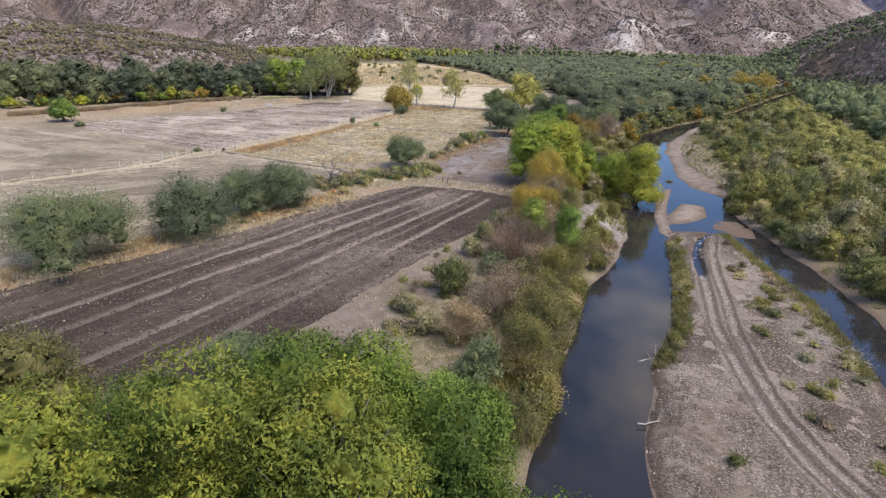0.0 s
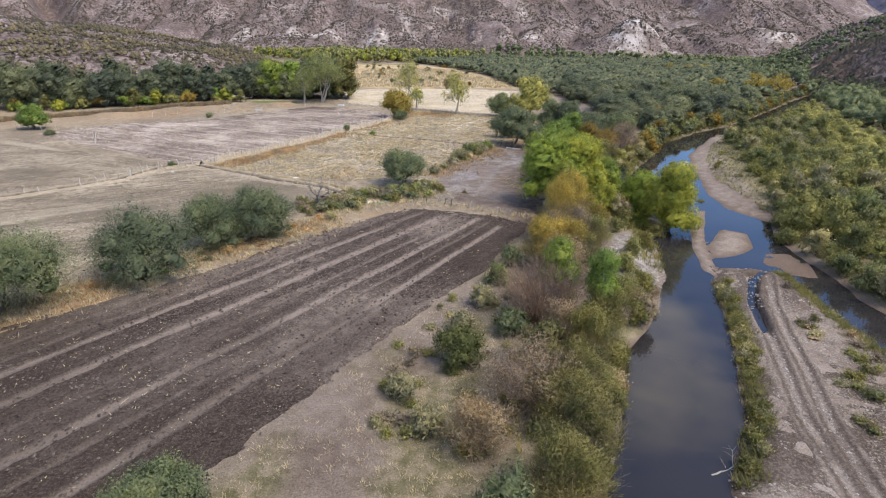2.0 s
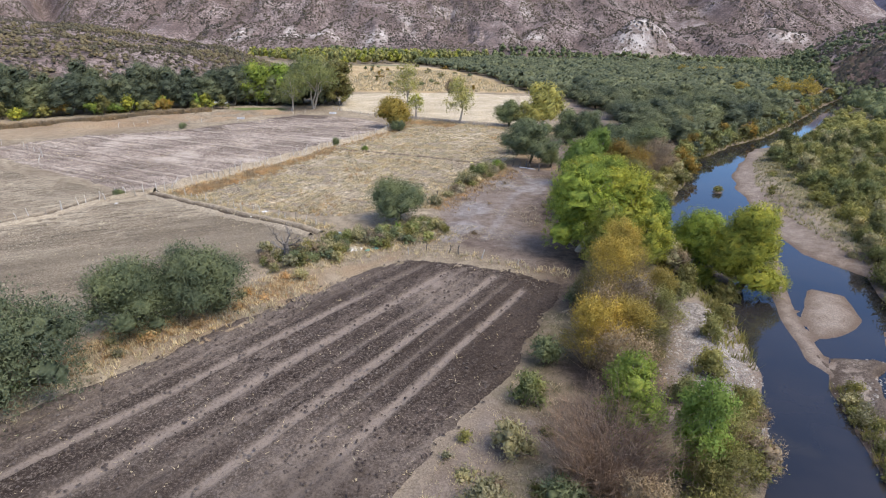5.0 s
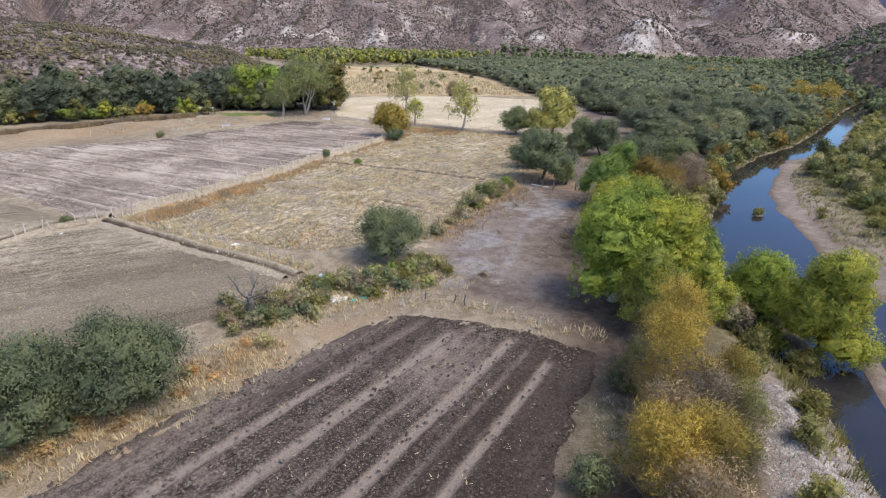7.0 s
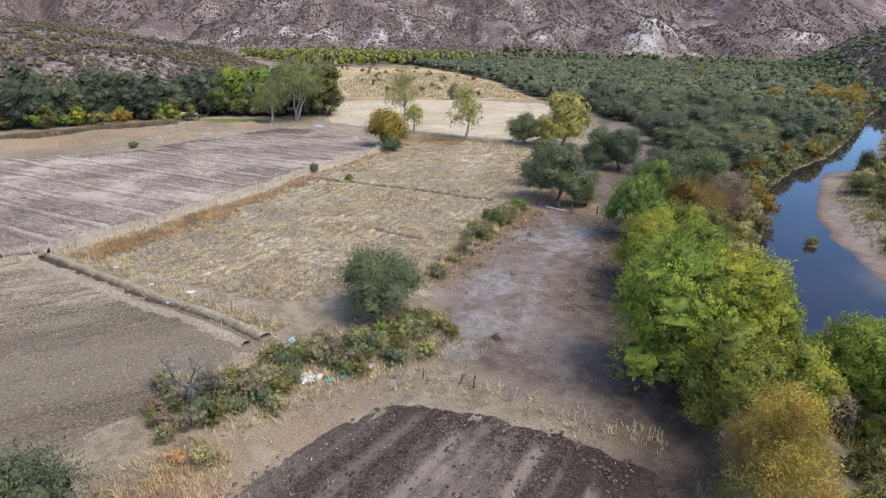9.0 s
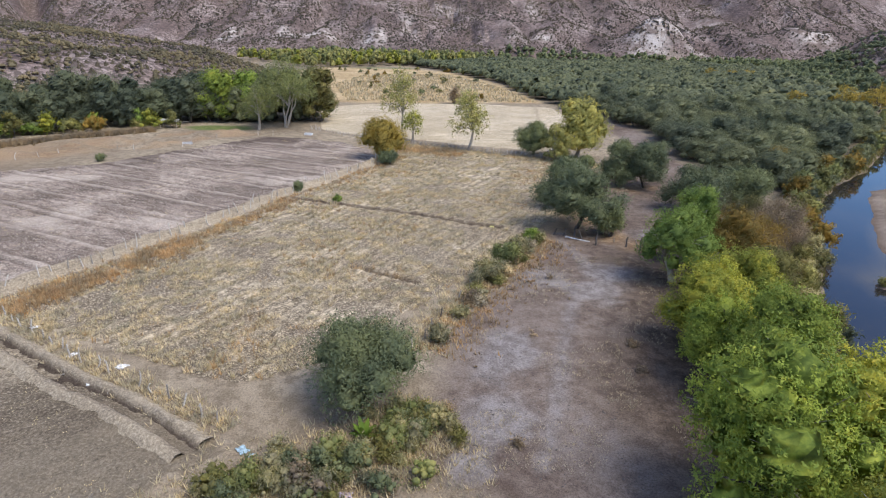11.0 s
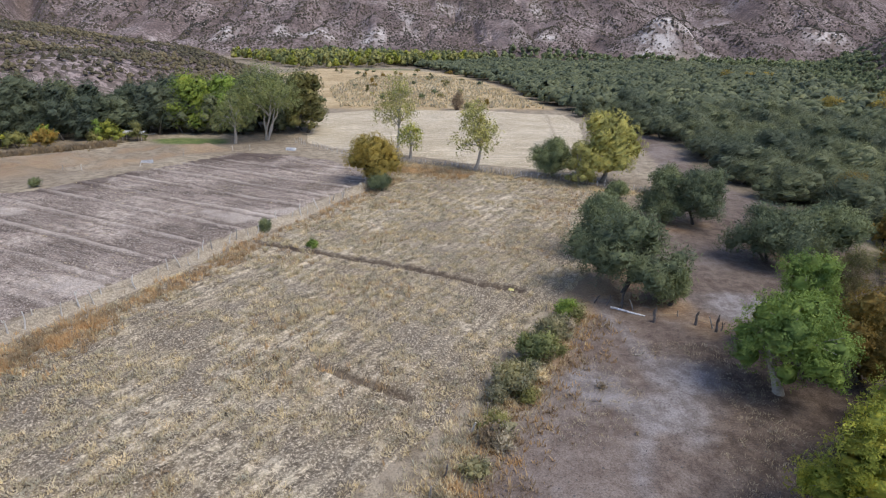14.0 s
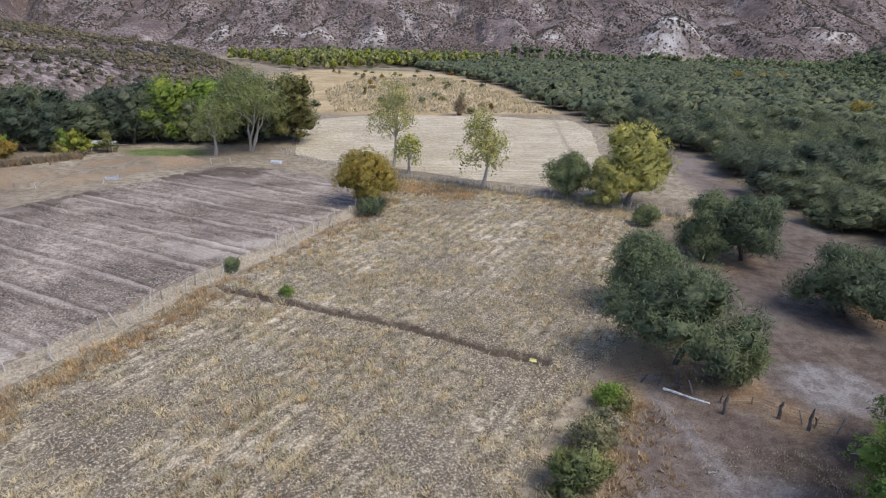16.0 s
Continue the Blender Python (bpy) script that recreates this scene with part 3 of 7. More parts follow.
def build_ground():
    gx, gy = axis(-62, 72, 1.0, -4500, 4500, 11), axis(14, 252, 1.0, -900, 4500, 11)
    x, y = [a.ravel() for a in np.meshgrid(gx, gy)]
    z = ground_z(x, y)
    z, wet_dark, sand = carve(x, y, z)
    near = (x > -60) & (x < 75) & (y > 10) & (y < 260)
    for tr in TRACKS:
        d = line_dist(x[near], y[near], tr)
        z[near] -= 1.0 * np.exp(-(d / 0.9) ** 2) * step(62, 68, y[near]) * (y[near] < 86)
        z[near] -= 0.12 * np.exp(-(d / 0.7) ** 2) - 0.07 * np.exp(-((d - 1.3) / 0.6) ** 2)
    for f in (PLOUGH, STUBBLE, HARROW, FALLOW, FALLOW_W, FARFIELD):
        box = (x > -140) & (x < 60) & (y > 5) & (y < 335)
        z[box] -= 0.5 * step(0.9, 2.4, sdist(x[box], y[box], f))
    mound = (x > -125) & (x < -45) & (y > 190) & (y < 262)
    z[mound] += 2.6 * np.clip(fbm(x[mound] / 7, y[mound] / 4, 4, 79), -0.2, 1) * step(-2, 5, sdist(x[mound], y[mound], MOUNDS))
    box = (x > -100) & (x < 0) & (y > 85) & (y < 222)
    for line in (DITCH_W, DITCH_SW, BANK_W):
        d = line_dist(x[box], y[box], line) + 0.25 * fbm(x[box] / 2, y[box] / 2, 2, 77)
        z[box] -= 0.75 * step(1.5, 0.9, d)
    zone = dict(wet_dark=wet_dark, sand=sand)
    n2 = fbm(x / 6, y / 6, 4, 81)
    yard = [(-2, 119), (0, 131), (4.5, 139), (10.5, 151), (15, 158), (24, 172), (32, 197), (48, 206), (58, 190), (62, 178), (46, 152), (32, 128), (24, 112), (18, 98), (9, 103), (2, 108)]
    zone["yard"] = np.maximum(step(-1.5, 2.5, sdist(x, y, yard) + 1.5 * n2), step(6, 2.5, line_dist(x, y, ROAD) + n2))
    zone["rust"] = np.maximum(step(6, 2, line_dist(x, y, [(-60, 50), (-45, 62), (-35, 74), (-24, 86), (-17, 95), (-10, 104)]) + 2 * n2) * step(-0.4, 0.5, fbm(x / 5, y / 5, 3, 83)),
                              step(-5, 5, sdist(x, y, [(-180, 150), (-100, 190), (-82, 216), (-95, 225), (-190, 205)]) + 3 * n2) * 0.35)
    zone["straw"] = np.maximum(step(-4, 4, sdist(x, y, [(-42, 325), (-84, 340), (-98, 420), (-120, 510), (-100, 585), (-20, 580), (20, 520), (36, 433), (48, 335), (10, 331)]) + 6 * n2),
                               step(4, 1.5, line_dist(x, y, FENCE_N) + n2) * 0.8)
    # northeast yard made half as dark; beside the trees, litter and painted-in shade
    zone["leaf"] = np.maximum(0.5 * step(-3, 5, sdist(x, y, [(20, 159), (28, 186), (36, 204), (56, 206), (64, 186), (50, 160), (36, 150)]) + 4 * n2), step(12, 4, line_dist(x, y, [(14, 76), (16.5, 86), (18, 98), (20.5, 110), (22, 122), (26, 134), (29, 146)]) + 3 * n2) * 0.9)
    side = line_dist(x, y, RIGHT_BANK) < line_dist(x, y, LEFT_BANK)
    outb = -sdist(x, y, RIVER)
    zone["weedy"] = np.maximum(side * step(-1, 3, outb - np.interp(y, [0, 98, 106, 125, 150, 168, 190, 480], [1, 1, 5, 7.5, 7.5, 5, 2, 1]) + 2 * n2) * (y > -60) * (y < 480) * (x > 20),
                               (~side) * step(9, 5, outb + n2) * step(-0.3, 0.3, outb) * (y > 20) * (y < 470) * (1 - step(68, 72, y) * step(96, 92, y)) * 0.8)
    zone["weedy"] = np.maximum(zone["weedy"], 0.75 * step(-2, 2, sdist(x, y, [(-9, 52), (-3, 61), (1.5, 69), (7, 77), (12.5, 89), (17, 92), (16, 76), (12, 60), (6, 40), (-2, 26), (-16, 38)]) + 2.5 * n2) * step(-0.25, 0.35, fbm(x / 7, y / 7, 3, 95)))
    path = step(0.9, 0.3, line_dist(x, y, [(15.5, 160), (13.5, 152), (12, 143), (9.5, 132), (8.5, 122), (6, 113)]) + 0.2 * n2)
    zone["yard"] = np.maximum(zone["yard"], 0.6 * path)
    zone["yard"] = np.maximum(zone["yard"], 0.85 * step(-2, 2, sdist(x, y, [(-11, 52), (-4, 61), (1, 69), (6.5, 77), (12.5, 89), (17, 92), (18, 76), (13, 60), (8, 40), (0, 24), (-20, 30)]) + 1.5 * n2))
    path = step(1.0, 0.3, line_dist(x, y, [(17.5, 161), (17.2, 156), (18.3, 151.5), (18.6, 147), (16.8, 142), (14, 136), (11.5, 128), (9.5, 120), (7, 112)]) + 0.25 * n2)
    zone["mud"] = np.maximum.reduce([0.75 * path] + [step(1.25, 0.6, np.hypot((x - px) / rx, (y - py) / ry) + 0.45 * fbm(x / 1.6, y / 1.6, 3, 97)) for px, py, rx, ry in
                                    ((6.2, 127, 2.6, 4.2), (17.5, 141, 4.0, 3.6), (4.4, 124.5, 1.8, 3), (21, 146, 3, 3), (3.9, 117, 3.0, 3.2), (2, 112.5, 1.8, 2), (12.5, 144, 3, 3), (33, 160, 5, 4))])
    for px, py, rad in ((18.4, 162.6, 7), (24.8, 160, 4), (20.8, 174.5, 6), (37, 189, 7), (48, 176, 7), (14, 158, 3), (28, 155.5, 4), (22, 168, 6), (10, 150, 4)):
        zone["rust"] = np.maximum(zone["rust"], 0.75 * step(rad, rad * 0.3, np.hypot(x - px, y - py) + 2.5 * n2))
    zone["rust"] = np.maximum(zone["rust"], 0.65 * step(-2, 4, sdist(x, y, MOUNDS) + 2 * n2) * step(-0.3, 0.3, fbm(x / 6, y / 6, 3, 99)))
    hill = np.maximum.reduce([step(0, 30, sdist(x, y, BENCH)), step(0, 40, sdist(x, y, EAST_FOOT)), step(-6, 14, y - 758 - 20 * fbm(x / 130, 0 * x, 3, 31))])
    zone["hill"] = hill
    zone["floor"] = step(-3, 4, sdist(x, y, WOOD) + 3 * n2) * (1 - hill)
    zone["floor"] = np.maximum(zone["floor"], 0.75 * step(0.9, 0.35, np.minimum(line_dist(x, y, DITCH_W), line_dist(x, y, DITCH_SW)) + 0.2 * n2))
    pond = [(-74, 249), (-62, 248.5), (-57, 252), (-60, 258), (-72, 259), (-80, 255)]
    zone["grass"] = np.maximum.reduce([0.5 * step(1.0, 0.4, line_dist(x, y, DITCH_SW)), step(-1, 1.5, sdist(x, y, pond)), 0.55 * step(-2, 3, sdist(x, y, [(-40, 575), (-90, 585), (-60, 600), (0, 590)]))])
    pale = np.zeros(x.shape)
    for px, py, rx, ry in PALE_SPOTS:
        pale = np.maximum(pale, step(1.1, 0.35, np.hypot((x - px) / rx, (y - py) / ry) + 0.5 * fbm(x / 14, y / 14, 3, 91)))
    zone["pale"] = np.maximum(pale, 0.55 * step(0.35, 0.62, fbm(x / 45, y / 110, 4, 93)) * step(760, 800, y))
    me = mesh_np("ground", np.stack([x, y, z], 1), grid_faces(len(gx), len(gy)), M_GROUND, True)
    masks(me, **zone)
    return tagged(new("ground", me), "dry valley floor of tan earth running up into brown scrubby hills", "ground", kind="structure")


def height(x, y):
    """Ground height at single places or arrays."""
    x, y = np.atleast_1d(np.asarray(x, float)), np.atleast_1d(np.asarray(y, float))
    return carve(x, y, ground_z(x, y))[0]


def h1(x, y):
    return float(height(x, y)[0])


ground = build_ground()

# mountains far down the valley, the blue of distance haze put into their colour
fa = np.radians(np.linspace(20, 50, 60))
fh = np.array([0.0, 0.55, 0.8, 1.0, 0.0])
fd = np.array([3900, 4050, 4150, 4250, 4400.0])
fz = fh[:, None] * (430 + 110 * fbm(np.degrees(fa) / 3.0, fa * 0, 4, 121))[None] + 20 * fh[:, None] * fbm(np.degrees(fa)[None] * 2 + 0 * fd[:, None], fd[:, None] / 60 + 0 * fa[None], 3, 122)
M_FAR_HAZE = soil("far mountain slopes with painted haze", (0.09, 0.09, 0.13), (0.12, 0.12, 0.17), (0.15, 0.15, 0.2), None, 0.02, 0.002)
tagged(new("backdrop", mesh_np("backdrop", np.stack([(fd[:, None] * np.sin(fa)).ravel(), (fd[:, None] * np.cos(fa)).ravel(), fz.ravel() - 5], 1), grid_faces(60, 5), M_FAR_HAZE, True)), "far mountains with haze blue in their colour", "mountains", kind="structure")

# the river's surface
wy = np.arange(-70, 480, 3.0)
lx = np.interp(wy, [p[1] for p in LEFT_BANK], [p[0] for p in LEFT_BANK]) - 7
rx = np.interp(wy, [p[1] for p in RIGHT_BANK], [p[0] for p in RIGHT_BANK]) + 5
cols = np.linspace(0, 1, 12)
wv = np.stack([(lx[:, None] + (rx - lx)[:, None] * cols).ravel(), np.repeat(wy, 12), np.full(len(wy) * 12, WATER_Z)], 1)
river = tagged(new("river", mesh_np("river", wv, grid_faces(12, len(wy)), M_WATER, True)), "calm dark river reflecting blue sky and clouds", "river", kind="structure")


def field(name, outline, mat, label, cell, turn, relief, drop=0.22):
    """A field sheet over the ground, its ragged edge dipping under the soil. turn: the rows' heading in degrees from
    +x.
    relief(u, v, x, y) gives height, the track mask and the mask of damp, darker and shade-painted soil."""
    c, s = math.cos(radians(turn)), math.sin(radians(turn))
    us, vs = [px * c + py * s for px, py in outline], [-px * s + py * c for px, py in outline]
    gu, gv = np.arange(min(us) - 2, max(us) + 2, cell), np.arange(min(vs) - 2, max(vs) + 2, cell)
    u, v = [a.ravel() for a in np.meshgrid(gu, gv)]
    x, y = u * c - v * s, u * s + v * c
    sd = sdist(x, y, outline) + 0.9 * fbm(x / 2.5, y / 2.5, 3, 5)
    rz, track, damp_shade = relief(u, v, x, y)
    z = height(x, y) + 0.05 + rz * step(0, 1.5, sd) - drop * step(0.9, -0.9, sd)
    f = grid_faces(len(gu), len(gv))
    f = f[(sd[f] > -1.2).any(1)]
    used, f2 = np.unique(f, return_inverse=True)
    me = mesh_np(name, np.stack([x, y, z], 1)[used], f2.reshape(f.shape), mat, True)
    masks(me, track=track[used], damp_shade=damp_shade[used])
    return tagged(new(name, me), label, "sandbar" if name == "sandbar" else "field", kind="structure")


def rough(x, y, size, amp, seed):
    return amp * fbm(x / size, y / size, 3, seed)


def plough_relief(u, v, x, y):
    w = v                                    # runs from the western edge (68) to the eastern (36)
    track, z = np.zeros(u.shape), np.zeros(u.shape)
    wob = 0.35 * fbm(u / 14, w / 30, 2, 7)
    for c0, c1, half in ((58.0, 59.4, 0.36), (54.2, 54.8, 0.42), (48.6, 47.8, 0.42), (44.0, 42.0, 0.38), (62.6, 64.5, 0.35), (51.3, 51.3, 0.22), (46.4, 45.2, 0.2), (60.6, 61.8, 0.25), (65.5, 67.5, 0.3)):
        c = c0 + (c1 - c0) * np.clip((84 - u) / 50, -0.5, 1.5) + wob
        d = np.abs(w - c)
        m = step(half + 0.3, half - 0.1, d)
        track = np.maximum(track, m * (0.95 if half > 0.351 else 0.5) * step(83.5 - 0.2 * (w - 60), 81.5 - 0.2 * (w - 60), u - 2.0 * fbm(w / 3, 0 * w, 2, 9)))
        z -= 0.09 * m - 0.07 * np.exp(-((d - half - 0.35) / 0.25) ** 2)
    rows = 0.04 * np.sin(w * 2 * math.pi / 0.75 + 0.6 * fbm(u / 6, w / 6, 2, 4))
    z = z + (rows + rough(x, y, 0.9, 0.13, 15) + rough(x, y, 0.33, 0.08, 17)) * (1 - 0.8 * track)
    pale = step(0.05, 0.4, fbm(u / 16, w / 3.2, 4, 19)) * 0.55 + 0.55 * step(59, 63, w) + 0.8 * step(5, 1, np.hypot((u - 79) / 1.4, w - 51)) + 0.6 * step(9, 3, np.hypot((u - 47) / 1.6, w - 42))
    # southwestern end and eastern corner of the strip coloured darker
    return z, np.clip(np.maximum(track, pale * (0.6 + 0.4 * fbm(x / 0.8, y / 0.8, 2, 23))), 0, 1), np.maximum(0.5 * step(0.1, 0.5, fbm(u / 20, w / 5, 3, 29)), 0.75 * step(51, 44, w) * step(58, 70, u) * (1 - track) + 0.7 * step(46, 30, u) * (1 - 0.7 * track))


def stubble_relief(u, v, x, y):
    furrow = np.sin(v * 2 * math.pi / 1.7 + 2 * fbm(u / 9, v / 9, 2, 34))
    z = rough(x, y, 1.5, 0.14, 31) + rough(x, y, 0.7, 0.14, 33) + 0.07 * furrow
    d1 = line_dist(x, y, STUBBLE_DITCH) + 0.25 * fbm(x / 1.2, y / 1.2, 2, 35)
    d2 = line_dist(x, y, STUBBLE_RILL) + 0.2 * fbm(x / 1.2, y / 1.2, 2, 35)
    for d in (d1, d2):
        z = z - 0.5 * np.exp(-(d / 0.5) ** 2) + 0.16 * np.exp(-((d - 0.9) / 0.35) ** 2)
    # both trenches coloured darker along their bottoms
    damp_shade = np.maximum(step(0.9, 0.5, d1), 0.8 * step(0.75, 0.35, d2))
    bare = step(1.6, 0.4, line_dist(x, y, [(-14, 123.5), (-10, 127.5), (-7.5, 132), (-2, 138), (4.5, 147.5), (8.5, 155.5)]) + 0.7 * fbm(x / 2, y / 2, 2, 37)) * 0.8
    grey_patch = 0.75 * step(0.05, 0.5, fbm(x / 11, y / 18, 4, 39)) + 0.8 * step(9, 2, np.hypot((x - 12) / 0.8, (y - 180) / 2.2))
    grey_patch = grey_patch + 0.8 * step(-0.15, 0.35, fbm(x / 3.5, y / 3.5, 3, 36)) * step(4, -14, x + 0.3 * (y - 150))
    rows = np.clip(-furrow, 0, 1) * (0.6 + 0.6 * fbm(x / 5, y / 5, 3, 38))
    return z, np.clip(np.maximum.reduce([bare, grey_patch, rows]), 0, 0.9), damp_shade


def harrow_relief(u, v, x, y):
    z = rough(x, y, 0.9, 0.2, 41) + rough(x, y, 3, 0.1, 43)
    k = (u - 132 + 0.5 * fbm(v / 12, u / 30, 2, 44)) / 7.0
    d = np.abs(k - np.round(k)) * 7.0
    bund = np.exp(-(d / 0.42) ** 2)
    z = z + 0.22 * bund - 0.16 * np.exp(-((d - 0.95) / 0.36) ** 2)
    # damp patches to the north; the dark lines beside bunds paint in their shadow
    damp_shade = 0.85 * step(0.1, 0.45, fbm(x / 14 + 7, y / 8, 3, 46)) * step(205, 222, y + 0.5 * (-x - 50)) + 0.75 * np.exp(-((d - 0.9) / 0.34) ** 2) * (0.7 + 0.6 * fbm(x / 7, y / 7, 2, 50))
    return z, np.clip(bund * (0.4 + 0.45 * fbm(x / 5, y / 5, 2, 49)) + 0.6 * step(0.25, 0.55, fbm(x / 12, y / 9, 3, 48)), 0, 1), damp_shade


def fallow_relief(u, v, x, y):
    z = rough(x, y, 2.2, 0.1, 51) + rough(x, y, 0.6, 0.05, 53) + 0.04 * np.sin(v * 2 * math.pi / 2.4 + 2 * fbm(u / 15, v / 15, 2, 54))
    # eastern corner of the fallow soil coloured darker
    return z, 0.8 * step(0.0, 0.5, fbm(u / 22, v / 4, 4, 55)), np.maximum(0.7 * step(0.1, 0.6, fbm(u / 25, v / 5, 3, 57)), 0.65 * step(30, 10, np.hypot(x + 27, y - 102) + 5 * fbm(x / 8, y / 8, 3, 58)))


def far_relief(u, v, x, y):
    k = v / 3.4
    d = np.abs(k - np.round(k)) * 3.4
    lane = step(0.9, 0.3, line_dist(x, y, [(31, 240), (33, 275), (38, 318)]))
    return rough(x, y, 1.5, 0.07, 61) + 0.1 * np.exp(-(d / 0.4) ** 2), np.clip(0.8 * np.exp(-(d / 0.45) ** 2) * (0.5 + 0.5 * fbm(x / 8, y / 8, 2, 63)) + lane, 0, 1), 0.4 * step(0.2, 0.6, fbm(x / 14, y / 14, 3, 64))


def bar_relief(u, v, x, y):
    z = rough(x, y, 2.5, 0.16, 81) + rough(x, y, 0.6, 0.1, 83)
    track = np.zeros(u.shape)
    for tr in TRACKS:
        d = line_dist(x, y, tr) + 0.12 * fbm(x / 1.5, y / 1.5, 2, 85)
        z = z * (1 - 0.85 * np.exp(-(d / 1.0) ** 2)) - 0.1 * np.exp(-(d / 0.4) ** 2) + 0.08 * np.exp(-((d - 0.8) / 0.25) ** 2)
        track = np.maximum(track, 0.9 * step(1.3, 0.8, d))
        d2 = np.abs(d - 0.55)
        track = np.minimum(track, 1 - 0.95 * np.exp(-(d2 / 0.26) ** 2))
    smooth = step(0.0, 0.4, fbm(x / 8, y / 8, 3, 87)) * 0.6
    z = z - 1.0 * step(63, 68, y) * step(0.95, 0.35, line_dist(x, y, TRACKS[0]) + 0.3 * fbm(x / 2, y / 2, 2, 86))
    damp_shade = np.maximum(step(1.4, 0.2, sdist(x, y, MAIN_BAR)), 0.8 * step(66, 72, y) * step(2.5, 0.8, line_dist(x, y, TRACKS[0])))
    return z * step(0.2, 1.5, sdist(x, y, MAIN_BAR)), np.maximum(track, smooth), np.maximum.reduce([damp_shade, 0.85 * np.exp(-(np.abs(line_dist(x, y, TRACKS[0]) - 0.55) / 0.26) ** 2), 0.85 * np.exp(-(np.abs(line_dist(x, y, TRACKS[1]) - 0.55) / 0.26) ** 2), 0.6 * step(0.3, 0.05, sdist(x, y, MAIN_BAR) - np.where(y > 44, 4.5, 1.0)) * (x < np.interp(y, [30, 84], [24, 37])), 0.6 * step(0.15, 0.5, fbm(x / 3, y / 3, 3, 89))])


def ditch(line, label, ridge=False):
    """A shallow irrigation ditch between two low earth banks, or one earth ridge with a furrow at its foot."""
    pts = np.array(resample(line, 0.5))
    tang = np.gradient(pts, axis=0)
    tang /= np.linalg.norm(tang, axis=1)[:, None]
    side = np.stack([tang[:, 1], -tang[:, 0]], 1)
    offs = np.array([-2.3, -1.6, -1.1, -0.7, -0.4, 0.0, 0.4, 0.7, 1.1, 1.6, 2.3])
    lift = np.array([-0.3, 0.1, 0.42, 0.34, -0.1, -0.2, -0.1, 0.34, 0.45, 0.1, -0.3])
    # ditch bottom coloured darker than its banks
    wet_dark = np.array([0, 0, 0, 0.2, 0.9, 1, 0.9, 0.2, 0, 0, 0])
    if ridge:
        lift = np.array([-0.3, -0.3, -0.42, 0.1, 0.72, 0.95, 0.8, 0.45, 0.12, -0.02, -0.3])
        # ridge: its lit tan side and the shade line behind are painted into the soil
        wet_dark = np.array([0.2, 0.9, 1, 0.5, 0, 0, 0, 0, 0, 0, 0])
    q = pts[:, None] + side[:, None] * (offs[None, :, None] + 0.18 * fbm(pts[:, 0] / 2, pts[:, 1] / 2, 2, 7)[:, None, None])
    x, y = q[..., 0].ravel(), q[..., 1].ravel()
    z = height(x, y) + np.tile(lift, len(pts)) * (1 + 0.5 * fbm(x / 3, y / 3, 2, 8)) + 0.2 * fbm(x / 0.8, y / 0.8, 3, 9)
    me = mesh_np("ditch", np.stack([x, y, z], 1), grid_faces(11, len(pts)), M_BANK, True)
    masks(me, track=np.tile(1 - wet_dark, len(pts)) * 0.6, damp_shade=np.tile(wet_dark, len(pts)))
    return tagged(new("ditch", me), label, "ditch", kind="structure")


def resample(line, gap):
    """Points along a line, about gap apart."""
    out = []
    carry = 0.0
    for (ax, ay), (bx, by) in zip(line, line[1:]):
        ln = math.hypot(bx - ax, by - ay)
        d = carry
        while d < ln:
            out.append((ax + (bx - ax) * d / ln, ay + (by - ay) * d / ln))
            d += gap
        carry = d - ln
    return out


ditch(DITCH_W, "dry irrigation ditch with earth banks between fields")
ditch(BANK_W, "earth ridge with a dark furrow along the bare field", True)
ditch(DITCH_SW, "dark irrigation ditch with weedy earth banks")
field("sandbar", MAIN_BAR, M_SAND, "pale gravelly sandbar with wheel ruts", 0.25, 65, bar_relief, 0.1)
field("field_1", PLOUGH, M_PLOUGH, "dark ploughed strip with pale wheel lines", 0.28, 56.4, plough_relief)
field("field_2", STUBBLE, M_GOLDF, "golden stubble field of dry grass", 0.42, 62, stubble_relief)
field("field_3", HARROW, M_HARROW, "bare harrowed field with low earth bunds", 0.36, 65, harrow_relief)
field("field_4", FALLOW, M_FALLOW, "grey fallow field with faint plough rows", 0.6, 28, fallow_relief)
field("field_5", FALLOW_W, M_FALLOW, "pale fallow field beyond the ditch", 0.7, -25, fallow_relief)
field("field_6", FARFIELD, M_FARF, "pale mown field beyond the brush fence", 0.8, 4, far_relief)

# ---- plants ----
def tube(points, radii, sides=6):
    """Vertices and quads of a tapering tube along points."""
    pts = np.asarray(points, float)
    tang = np.gradient(pts, axis=0)
    tang /= np.linalg.norm(tang, axis=1)[:, None] + 1e-9
    ref = np.array([0.31, 0.92, 0.22])
    a = np.cross(tang, ref)
    a /= np.linalg.norm(a, axis=1)[:, None] + 1e-9
    b = np.cross(tang, a)
    ang = np.arange(sides) * 2 * math.pi / sides
    ring = a[:, None] * np.cos(ang)[None, :, None] + b[:, None] * np.sin(ang)[None, :, None]
    v = (pts[:, None] + ring * np.asarray(radii, float)[:, None, None]).reshape(-1, 3)
    i = np.arange(len(pts) * sides).reshape(len(pts), sides)
    j = np.roll(i, -1, 1)
    return v, np.stack([i[:-1].ravel(), j[:-1].ravel(), j[1:].ravel(), i[1:].ravel()], 1)


def joined(pieces):
    vs, fs, k = [], [], 0
    for v, f in pieces:
        vs.append(v), fs.append(f + k)
        k += len(v)
    return np.concatenate(vs), np.concatenate(fs)


def unit(v):
    return v / (np.linalg.norm(v, axis=1)[:, None] + 1e-9)


